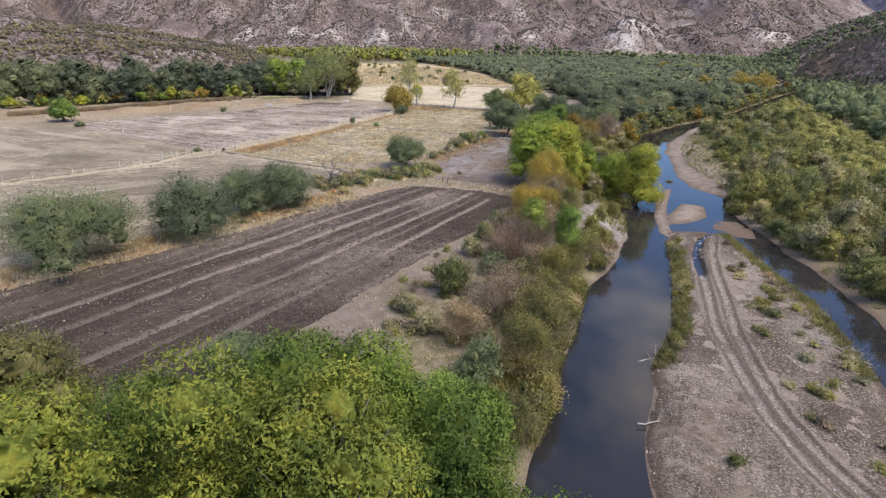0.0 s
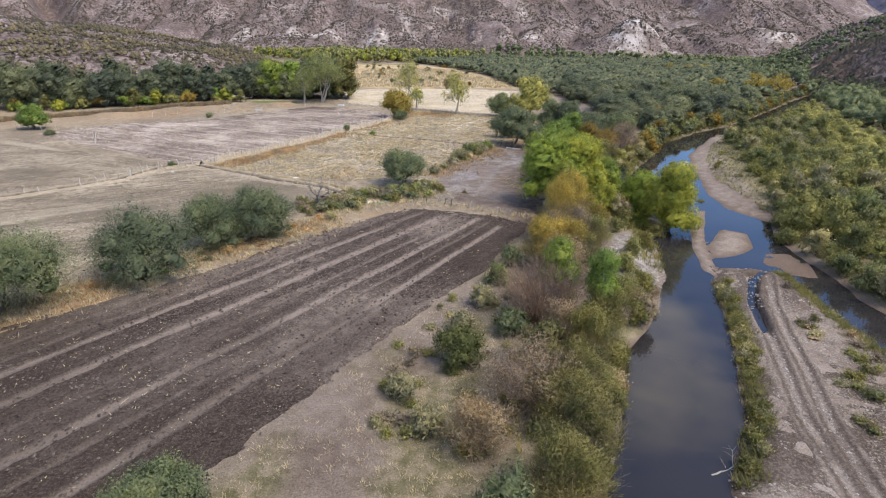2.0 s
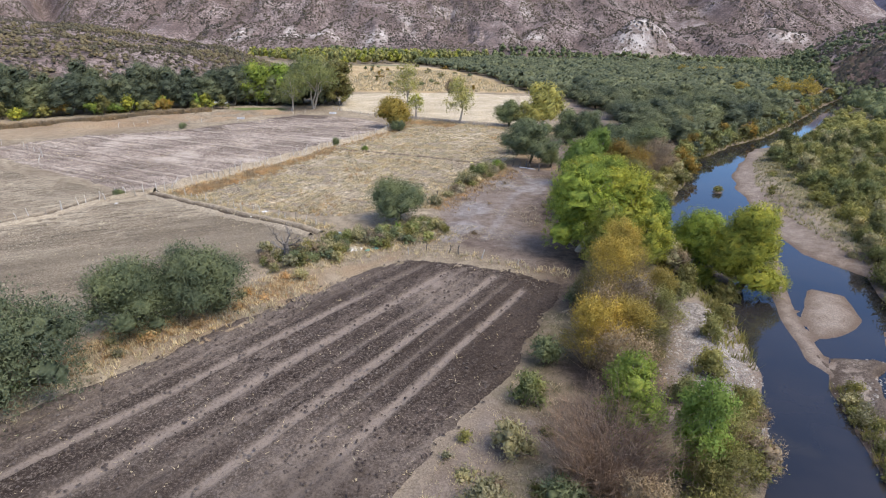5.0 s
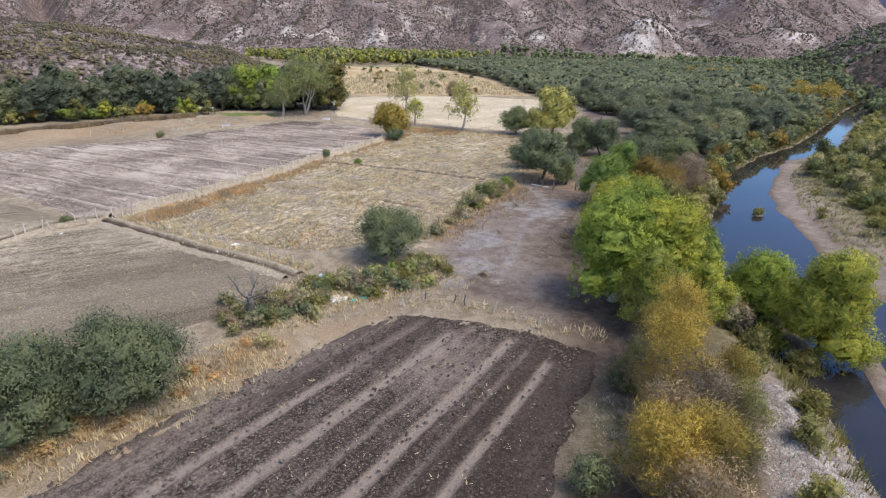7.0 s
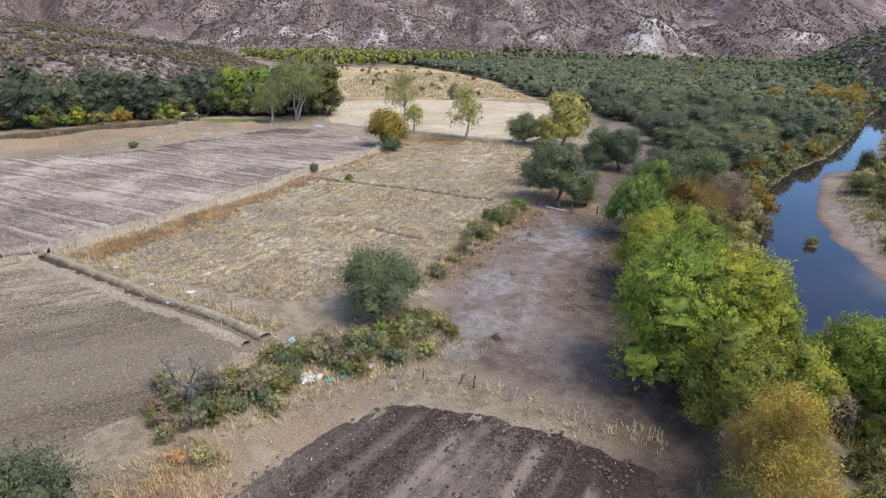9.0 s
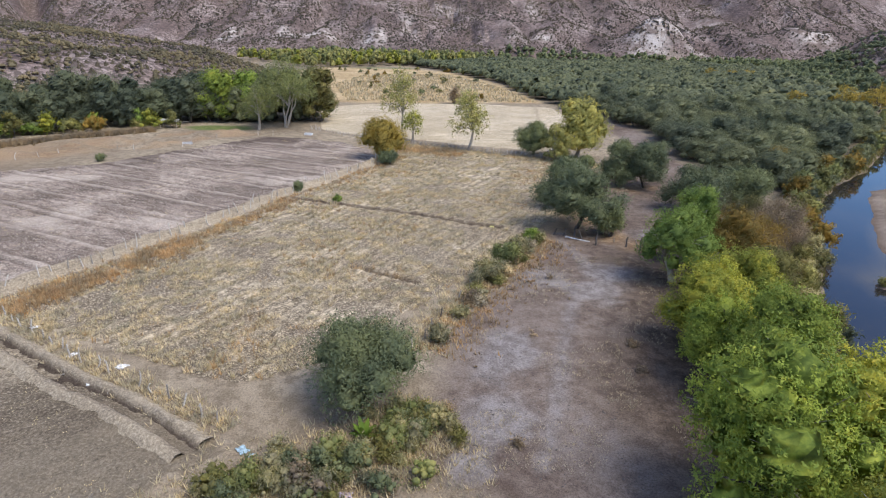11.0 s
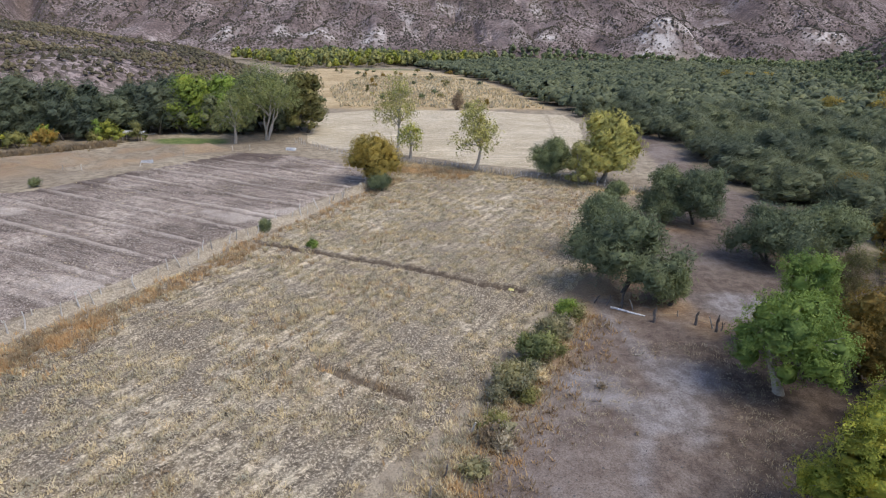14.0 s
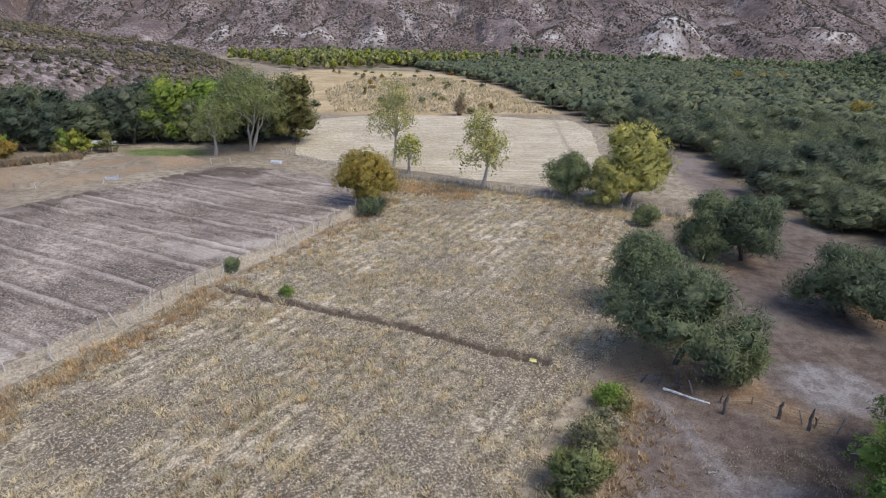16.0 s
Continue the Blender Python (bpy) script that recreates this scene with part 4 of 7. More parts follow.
def leaves(r, centres, normals, size, aspect, quad, spray=0.0):
    """Leaf blades at the centres. spray 0: they lie along the crown's surface; 1: they stand out of it. Returns vertices, faces, shading normals."""
    n = len(centres)
    soft = unit(normals + 0.3 * r.normal(size=(n, 3)))
    a = unit(np.cross(soft, r.normal(size=(n, 3))) * (1 - spray) + (normals + np.array([0, 0, 0.2])) * spray + 0.35 * r.normal(size=(n, 3)))
    face = unit(soft - a * np.sum(soft * a, axis=1)[:, None])
    b = np.cross(face, a)
    s = (size * r.uniform(0.6, 1.4, n))[:, None]
    tip, side = a * s * aspect, b * s * 0.5
    k = 4 if quad else 3
    if quad:
        v = np.stack([centres - tip * 0.5, centres - side, centres + tip * 0.5, centres + side], 1).reshape(-1, 3)
    else:
        v = np.stack([centres - tip * 0.5 - side * 0.6, centres + tip * 0.5, centres - tip * 0.4 + side], 1).reshape(-1, 3)
    return v, np.arange(k * n).reshape(n, k), np.repeat(soft, k, 0)


def lobes_for(r, h, w, count, low, flat, puff=1.0):
    """Overlapping rounded masses that make an uneven crown. low: height of its underside, as a part of h."""
    out = []
    z0, z1 = h * low, h
    many = int(count * 1.7 / puff ** 1.5)
    for k in range(many):
        q = (k + 0.5) / many
        ang = k * 2.4 + r.uniform(-0.4, 0.4)
        rad = w * r.uniform(0.13, 0.22) * puff
        level = r.uniform(0, 1)
        bulge = 0.55 + 0.45 * math.sin(math.pi * min(1.0, 0.25 + 0.8 * level)) if low > 0.02 else 1.0 - 0.5 * level
        reach = max(0.0, w * 0.5 - rad) * (0.25 + 0.85 * math.sqrt(q)) * bulge * r.uniform(0.85, 1.12)
        rz = min(rad * flat, (z1 - z0) * 0.36)
        zc = z0 + rz * 0.85 + max(0.0, z1 - z0 - 1.85 * rz) * level
        out.append((reach * math.cos(ang), reach * math.sin(ang), zc, rad, rad, rz))
    rad = w * 0.22
    rz = min(rad * flat, (z1 - z0) * 0.36)
    out.append((0.06 * w * r.normal(), 0.06 * w * r.normal(), z1 - rz, rad, rad, rz))
    out.append((0, 0, z0 + (z1 - z0) * 0.45, w * 0.3, w * 0.3, (z1 - z0) * 0.36))
    return np.array(out)


def crown_cloud(r, lobes, n, size, aspect, quad, clump=0.35, gaps=0.25, per=9, under=-0.55, spray=0.0, depth=0.72):
    k = max(3, n // per)
    area = lobes[:, 3] * lobes[:, 5]
    pick = r.choice(len(lobes), k * 3, p=area / area.sum())
    d = unit(r.normal(size=(k * 3, 3)))
    keep = d[:, 2] > under * r.uniform(0.3, 1.5, k * 3)
    pick, d = pick[keep][:k], d[keep][:k]
    c = lobes[pick, :3] + d * lobes[pick, 3:] * r.uniform(depth, 1.08, len(pick))[:, None]
    hole = vnoise(c[:, 0] * 0.9 + c[:, 2] * 0.37 + 50, c[:, 1] * 0.9 + c[:, 2] * 0.53 + 50, int(r.integers(1000)))
    m = hole > gaps * r.uniform(0.4, 1.2, len(c))
    c, nrm = c[m], unit(d[m] / lobes[pick[m], 3:])
    c, nrm = np.repeat(c, per, 0), np.repeat(nrm, per, 0)
    c = c + r.normal(size=c.shape) * clump
    return leaves(r, c, unit(nrm + np.array([0, 0, 0.12])), size, aspect, quad, spray)


def clumps(r, lobes, shrink=0.9, around=7, rings=3, ragged=0.25):
    """Uneven leafy masses under the outer leaves, one for each lobe."""
    a = np.arange(around) * 2 * math.pi / around
    e = np.linspace(-0.55 if rings < 5 else -0.95, 1.15, rings)
    d = np.concatenate([np.stack([np.cos(a + 0.3 * k) * math.cos(q), np.sin(a + 0.3 * k) * math.cos(q), np.full(around, math.sin(q))], 1) for k, q in enumerate(e)] + [np.array([[0, 0, 1.0]])])
    f = []
    for k in range(rings - 1):
        for i in range(around):
            p, q, u, w = k * around + i, k * around + (i + 1) % around, (k + 1) * around + i, (k + 1) * around + (i + 1) % around
            f += [(p, q, w), (p, w, u)]
    top = rings * around
    f += [(top - around + i, top - around + (i + 1) % around, top) for i in range(around)]
    n = len(lobes)
    v = lobes[:, None, :3] + d[None] * lobes[:, None, 3:] * shrink * r.uniform(0.97 - 0.6 * ragged, 0.97 + 0.6 * ragged, (n, len(d), 1))
    nrm = unit((d[None] / lobes[:, None, 3:]).reshape(-1, 3) + ragged * r.normal(size=(n * len(d), 3)))
    faces = (np.array(f)[None] + (np.arange(n) * len(d))[:, None, None]).reshape(-1, 3)
    return v.reshape(-1, 3), faces, nrm


def with_clumps(r, cloud, lobes, shrink=0.9, around=7, rings=3, ragged=0.25):
    v, f, nn = cloud
    v2, f2, n2 = clumps(r, lobes, shrink, around, rings, ragged)
    v3, f3 = joined([(v, f), (v2, f2)])
    return v3, f3, np.concatenate([nn, n2])


def wood(r, h, w, lobes, base_r, stems, low, lean=0.15):
    """Trunk pieces and limb pieces that reach into the lobes."""
    trunk, limbs, heads = [], [], []
    for s in range(stems):
        a = r.uniform(0, 6.28)
        off = 0.0 if stems == 1 else base_r * 1.3
        foot = np.array([off * math.cos(a), off * math.sin(a), -0.3])
        head = np.array([math.cos(a) * w * lean, math.sin(a) * w * lean, h * max(low + 0.12, 0.28)])
        t = np.linspace(0, 1, 6)[:, None]
        pts = foot + (head - foot) * t + np.array([0.05, 0.04, 0]) * w * 0.4 * np.sin(t * 5 + s) * t
        trunk.append(tube(pts, base_r * (1.25, 1.0, 0.9, 0.82, 0.75, 0.68)[0] * np.linspace(1.2, 0.6, 6) / (1 if stems == 1 else 1.3), 8))
        heads.append(pts[-1])
    for q in lobes[::2] if len(lobes) > 10 else lobes:
        start = min(heads, key=lambda p: np.hypot(p[0] - q[0], p[1] - q[1]))
        end = q[:3] + np.array([0, 0, q[5] * 0.3])
        t = np.linspace(0, 1, 6)[:, None]
        pts = start + (end - start) * t + np.array([0, 0, 0.06 * h]) * np.sin(t * 3.14) + r.normal(size=(6, 3)) * 0.02 * h * t
        limb = [tube(pts, np.linspace(base_r * 0.5, base_r * 0.1, 6), 5)]
        for _ in range(3):
            e2 = q[:3] + unit(r.normal(size=(1, 3)))[0] * q[3:] * 0.85
            p0 = pts[3]
            limb.append(tube(np.stack([p0, (p0 + e2) / 2 + np.array([0, 0, 0.15]), e2]), [base_r * 0.22, base_r * 0.14, base_r * 0.05], 4))
        limbs.append(joined(limb))
    return joined(trunk), limbs


def tree(name, x, y, h, w, leaf_mat, bark_mat, label, category="tree", group="", seed=0, n=3200, size=0.3, aspect=1.3, quad=False, low=0.12, flat=0.85,
         count=9, stems=1, base_r=0.22, clump=0.3, gaps=0.25, per=9, under=-0.55, place=True, simple=False, spray=0.0, depth=0.72, puff=1.0, solid=0.0):
    r = np.random.default_rng(seed + 1000)
    lobes = lobes_for(r, h, w * 1.1, count, low, flat, puff)
    ob = thing(name, x, y, (h1(x, y) if place else 0.0) - 0.02, label, category, group)
    tr, li = wood(r, h, w, lobes, base_r, stems, low)
    if simple:
        part("trunk", mesh_np("trunk", *tr, bark_mat, True), ob)
    else:
        part("trunk", mesh_np("trunk", *tr, bark_mat, True), ob)
        for piece in li:
            part("limb", mesh_np("limb", *piece, bark_mat, True), ob)
    v, f, nn = crown_cloud(r, lobes, n, size, aspect, quad, clump, gaps, per, under, spray, depth)
    if solid:
        v, f, nn = with_clumps(r, (v, f, nn), lobes, solid, *((13, 7, 0.34) if simple else (10, 6, 0.4)))
    part("crown", mesh_np("crown", v, f, leaf_mat, True, nn), ob)
    return ob


def twig_cloud(r, h, w, n, thick=0.03):
    """A dense sheaf of arching stems, each with finer ends."""
    a, t = r.uniform(0, 6.28, n), np.sqrt(r.uniform(0, 1, n))
    length = h * r.uniform(0.65, 1.05, n) * (1 - 0.35 * t)
    root = np.stack([np.cos(a) * w * 0.16 * t, np.sin(a) * w * 0.16 * t, np.zeros(n)], 1)
    outw = np.stack([np.cos(a), np.sin(a), np.zeros(n)], 1)
    mid = root + outw * (w * 0.2 * t)[:, None] + np.array([0, 0, 1]) * (length * 0.55)[:, None] + r.normal(size=(n, 3)) * 0.07 * w
    end = root + outw * (w * 0.42 * t)[:, None] + np.array([0, 0, 1]) * length[:, None] + r.normal(size=(n, 3)) * 0.09 * w
    side = unit(np.cross(mid - root, r.normal(size=(n, 3)))) * thick
    v = np.stack([root - side, root + side, mid + side * 0.7, mid - side * 0.7], 1).reshape(-1, 3)
    f = np.arange(4 * n).reshape(n, 4)
    v2 = np.stack([mid - side * 0.7, mid + side * 0.7, end + side * 0.25, end - side * 0.25], 1).reshape(-1, 3)
    k = 5                                               # side twigs on every stem
    u = r.uniform(0, 1, (n * k, 1))
    p0 = np.repeat(mid, k, 0) * (1 - u) + np.repeat(end, k, 0) * u
    p1 = p0 + (np.repeat(outw, k, 0) * 0.5 + r.normal(size=(n * k, 3)) * 0.7 + np.array([0, 0, 0.7])) * (0.11 * h)
    s2 = unit(np.cross(p1 - p0, r.normal(size=(n * k, 3)))) * thick * 0.5
    v3 = np.stack([p0 - s2, p0 + s2, p1 + s2 * 0.4, p1 - s2 * 0.4], 1).reshape(-1, 3)
    return joined([(v, f), (v2, f), (v3, np.arange(4 * n * k).reshape(n * k, 4))])


def twig_shrub(name, x, y, h, w, mat, label, seed=0, n=420, leafy=None, leaf_n=900, thick=0.013, group=""):
    r = np.random.default_rng(seed + 2000)
    ob = thing(name, x, y, h1(x, y) - 0.05, label, "shrub", group)
    part("stem_clump", mesh_np("stem_clump", *twig_cloud(r, h * (0.86 if leafy else 1.0), w * (0.8 if leafy else 1.0), n, thick), mat), ob)
    if leafy:
        v, f, nn = crown_cloud(r, lobes_for(r, h * 0.98, w, 9, 0.03, 1.0), leaf_n, 0.075, 3.0, False, 0.24, 0.12, 12, -0.6, 0.5, 0.45)
        part("foliage", mesh_np("foliage", v, f, leafy, True, nn), ob)
    return ob


def shrub(name, x, y, h, w, mat, label, seed=0, n=900, size=0.2, group="", place=True, category="shrub"):
    r = np.random.default_rng(seed + 3000)
    ob = thing(name, x, y, (h1(x, y) if place else 0.0) - 0.03, label, category, group)
    lobes = lobes_for(r, h, w, 6, 0.02, 0.9)
    if h > 2.6 and place:
        for q in lobes[:5]:
            part("stem", mesh_np("stem", *tube(np.stack([np.array([0, 0, -0.1]), q[:3] * 0.5, q[:3]]), [0.06, 0.04, 0.015], 4), M_BARK), ob)
    v, f, nn = with_clumps(r, crown_cloud(r, lobes, n, size * 0.8, 2.2, False, 0.2, 0.3, 8, -0.9, 0.45, 0.6), lobes, 0.5, 6, 3)
    part("foliage", mesh_np("foliage", v, f, mat, True, nn), ob)
    return ob


# mesquites round the fields
MESQ = "dark green mesquite with feathery leaves down to the ground"
for k, (x, y, h, w, lab) in enumerate([
        (-43.5, 64.0, 10.0, 19.0, "broad dark mesquite beside the ploughed strip"), (-33.2, 74.6, 9.0, 14.0, "rounded mesquite on a dry grassy verge"),
        (-29.5, 85.5, 7.4, 10.5, "low mesquite on the field verge"), (-24.2, 88.5, 7.6, 11.0, "grey-green mesquite on the field verge"),
        (-6.2, 119.6, 7.0, 10.0, "lone mesquite at the stubble field's corner"), (20.2, 163.0, 10.4, 13.4, "tall mesquite beside the yard fence"), (24.8, 160.2, 5.0, 4.6, "small mesquite beside the yard fence"),
        (20.8, 174.5, 8.8, 8.5, "mesquite at the edge of the stubble"), (34.6, 190.2, 9.2, 7.2, "mesquite with a forked dark trunk in the yard"), (39.8, 189.2, 9.2, 9.0, "full mesquite with a leaning trunk in the yard"),
        (43.0, 173.2, 8.0, 12.0, "spreading mesquite above the river bank"), (51.8, 177.0, 7.6, 12.0, "spreading mesquite above the river bank"), (22.2, 220.2, 8.4, 9.0, "dark mesquite against the brush fence"),
        (31.5, 203.6, 3.2, 4.2, "small round mesquite in the yard"), (-12.2, 206.5, 3.2, 4.6, "low blue-green mesquite under a rusty bush"), (46, 204, 4.5, 6, "low mesquite beside the dirt road")]):
    big = w > 7
    tree("mesquite", x, y, h, w, M_MESQ, M_BARK, lab, group="mesquites round the fields", seed=k, n=44000 if w > 15 else 30000 if y < 130 and big else (20000 if big else 7000), size=0.105 if y < 130 else 0.14, aspect=2.4 if y < 130 else 3.2, spray=0.4, depth=0.55,
         low=0.0 if y < 100 else (0.08 if h < 9 else 0.04), count=15 if big else 8, stems=2 if big else 1, clump=0.3, gaps=0.16, base_r=0.2, solid=0.34 if y < 80 else 0.46)

# cottonwoods and willows
for k, (x, y, h, w, mat, lab, n, size) in enumerate([
        (-6.5, 16.2, 17.2, 8.5, M_CROWN_Y, "tall cottonwood turning yellow at its top", 8000, 0.17), (-2.2, 15.2, 17.0, 8.0, M_CROWN_Y, "tall cottonwood with yellow-green leaves", 8000, 0.17),
        (2.0, 17.2, 15.8, 7.6, M_CROWN, "tall green cottonwood over the river bank", 8000, 0.17), (-11.5, 12.5, 17.0, 9.0, M_CROWN_Y, "cottonwood with thinning yellow leaves", 7000, 0.17),
        (-5.6, 21.2, 15.0, 8.0, M_CROWN, "green cottonwood in a tight row", 7500, 0.17), (-0.6, 21.6, 14.4, 7.6, M_CROWN, "green cottonwood in a tight row", 7500, 0.17), (4.6, 13.5, 14.8, 8.0, M_CROWN, "green cottonwood beside the river", 7000, 0.17), (-2.5, 9.0, 15.8, 9.0, M_CROWN_Y, "cottonwood with yellowing leaves", 5000, 0.18), (-11.0, 19.5, 13.6, 7.5, M_CROWN, "green cottonwood at the row's end", 6000, 0.17),
        (-25.0, 29.5, 10.5, 9.5, M_OLIVE, "olive-green tree at the ploughed strip's edge", 4500, 0.2), (-14.6, 37.8, 4.8, 7.4, M_MESQ, "dense dark green tree beside the ploughed strip", 6000, 0.18), (1.2, 30.5, 6.6, 4.6, M_GREEN, "young green tree on the sandy verge", 2500, 0.18),
        (17.4, 65.8, 8.0, 4.2, M_GREEN, "slim bright green young cottonwood", 3200, 0.19), (13.4, 68.0, 8.0, 5.0, M_COTTON, "young green and yellow cottonwood", 3200, 0.19),
        (19.2, 107.8, 13.2, 11.5, M_COTTON, "large green cottonwood on the river bank", 8500, 0.22), (24.8, 108.4, 11.6, 9.0, M_COTTON_Y, "yellow-green cottonwood on the river bank", 6000, 0.22), (21.2, 100.6, 9.0, 7.0, M_COTTON_Y, "yellowing cottonwood in the bank thicket", 5000, 0.21),
        (26.0, 101.5, 7.8, 6.0, M_COTTON_Y, "yellowing willow in the bank thicket", 3500, 0.21), (31.0, 113.6, 8.0, 6.5, M_COTTON, "green willow at the water's edge", 4000, 0.21), (25.5, 118.2, 11.0, 8.5, M_COTTON, "green cottonwood on the river bank", 5500, 0.22),
        (37.4, 99.8, 11.2, 9.4, M_COTTON_Y, "round yellow-green willow standing in the river", 13000, 0.2), (35.4, 107.6, 8.2, 8.8, M_COTTON, "dark green willow standing in the river", 8000, 0.2),
        (28.0, 143.6, 9.8, 8.8, M_GREEN, "green cottonwood with a pale trunk at the yard", 5500, 0.21), (32.6, 150.2, 10.6, 7.0, M_GREEN, "bright green cottonwood by the river", 4500, 0.21), (36.0, 145.6, 9.4, 7.6, M_ORANGE, "olive and rust coloured tree by the river", 4500, 0.21),
        (30.2, 133.2, 8.6, 8.6, M_COTTON_Y, "olive-yellow tree in the bank thicket", 5000, 0.21), (24.8, 128.4, 8.8, 9.0, M_COTTON_Y, "yellow-green cottonwood at the yard's edge", 6500, 0.21), (35.0, 137.5, 7.0, 7.0, M_OLIVE, "olive willow at the water's edge", 3800, 0.21),
        (23.0, 122.5, 8.2, 6.6, M_COTTON, "green tree in the bank thicket", 3800, 0.21), (31.0, 125.5, 7.0, 6.6, M_OLIVE, "olive willow in the bank thicket", 3800, 0.21),
        (32.2, 217.0, 14.6, 14.6, M_LEMON, "rounded yellow-green cottonwood by the brush fence", 8000, 0.25), (26.6, 213.6, 8.6, 6.6, M_LEMON, "slim yellow-green cottonwood by the brush fence", 2600, 0.24),
        (-14.2, 212.6, 9.8, 11.6, M_GOLD, "dense rust and olive bush at the field corner", 6500, 0.24), (-73.0, 268.0, 17.5, 16.5, M_COTTON, "large dark green tree at the pasture edge", 6500, 0.3), (-64.5, 273.0, 16.5, 14.0, M_GREEN, "large green tree at the pasture edge", 5000, 0.3),
        (-40.5, 270.0, 18.0, 13.0, M_OLIVE, "tall tree in green and old gold", 5500, 0.3), (-116.0, 178.0, 7.4, 9.0, M_GREEN, "small green tree on the far verge", 3000, 0.26)]):
    tree("cottonwood" if "cottonwood" in lab else "tree", x, y, h, w, mat, M_PALEBARK if "cottonwood" in lab else M_BARK, lab, seed=100 + k, n=int(n * (6.0 if y < 22 else 4.2)), size=size * (0.66 if y < 22 else 0.62), aspect=1.6, spray=0.3, depth=0.78, quad=False, solid=0.45 if y < 36 else 0.56,
         low=0.1 if y < 35 else (0.2 if "pale trunk" in lab else (0.0 if "in the river" in lab else 0.05)), count=22 if "in the river" in lab else 16 if w > 8 else 12, base_r=0.2 + 0.012 * h, clump=0.16, gaps=0.07, per=12, flat=1.0)

# thin, tall cottonwoods with open crowns and white trunks
for k, (x, y, h, w, mat, lab, n, st) in enumerate([
        (6.4, 224.0, 15.2, 10.6, M_LEMON, "thin open cottonwood by the brush fence", 4600, 1), (-12.0, 242.5, 19.5, 11.5, M_LEMON, "tall open cottonwood with sparse pale leaves", 5200, 1),
        (-55.2, 251.2, 14.0, 11.0, M_PALE, "pale green cottonwood beside a bare field", 4200, 1), (-49.0, 257.4, 20.5, 21.0, M_PALE, "broad pale cottonwood with several white trunks", 19000, 4), (-8.4, 236.5, 8.5, 6.0, M_COTTON_Y, "small yellowing tree behind the fence", 1800, 1)]):
    tree("cottonwood", x, y, h, w, mat, M_PALEBARK, lab, seed=200 + k, n=n, size=0.32, low=0.2, count=12, stems=st, base_r=0.32, clump=0.42, gaps=0.42, per=10, flat=1.2)

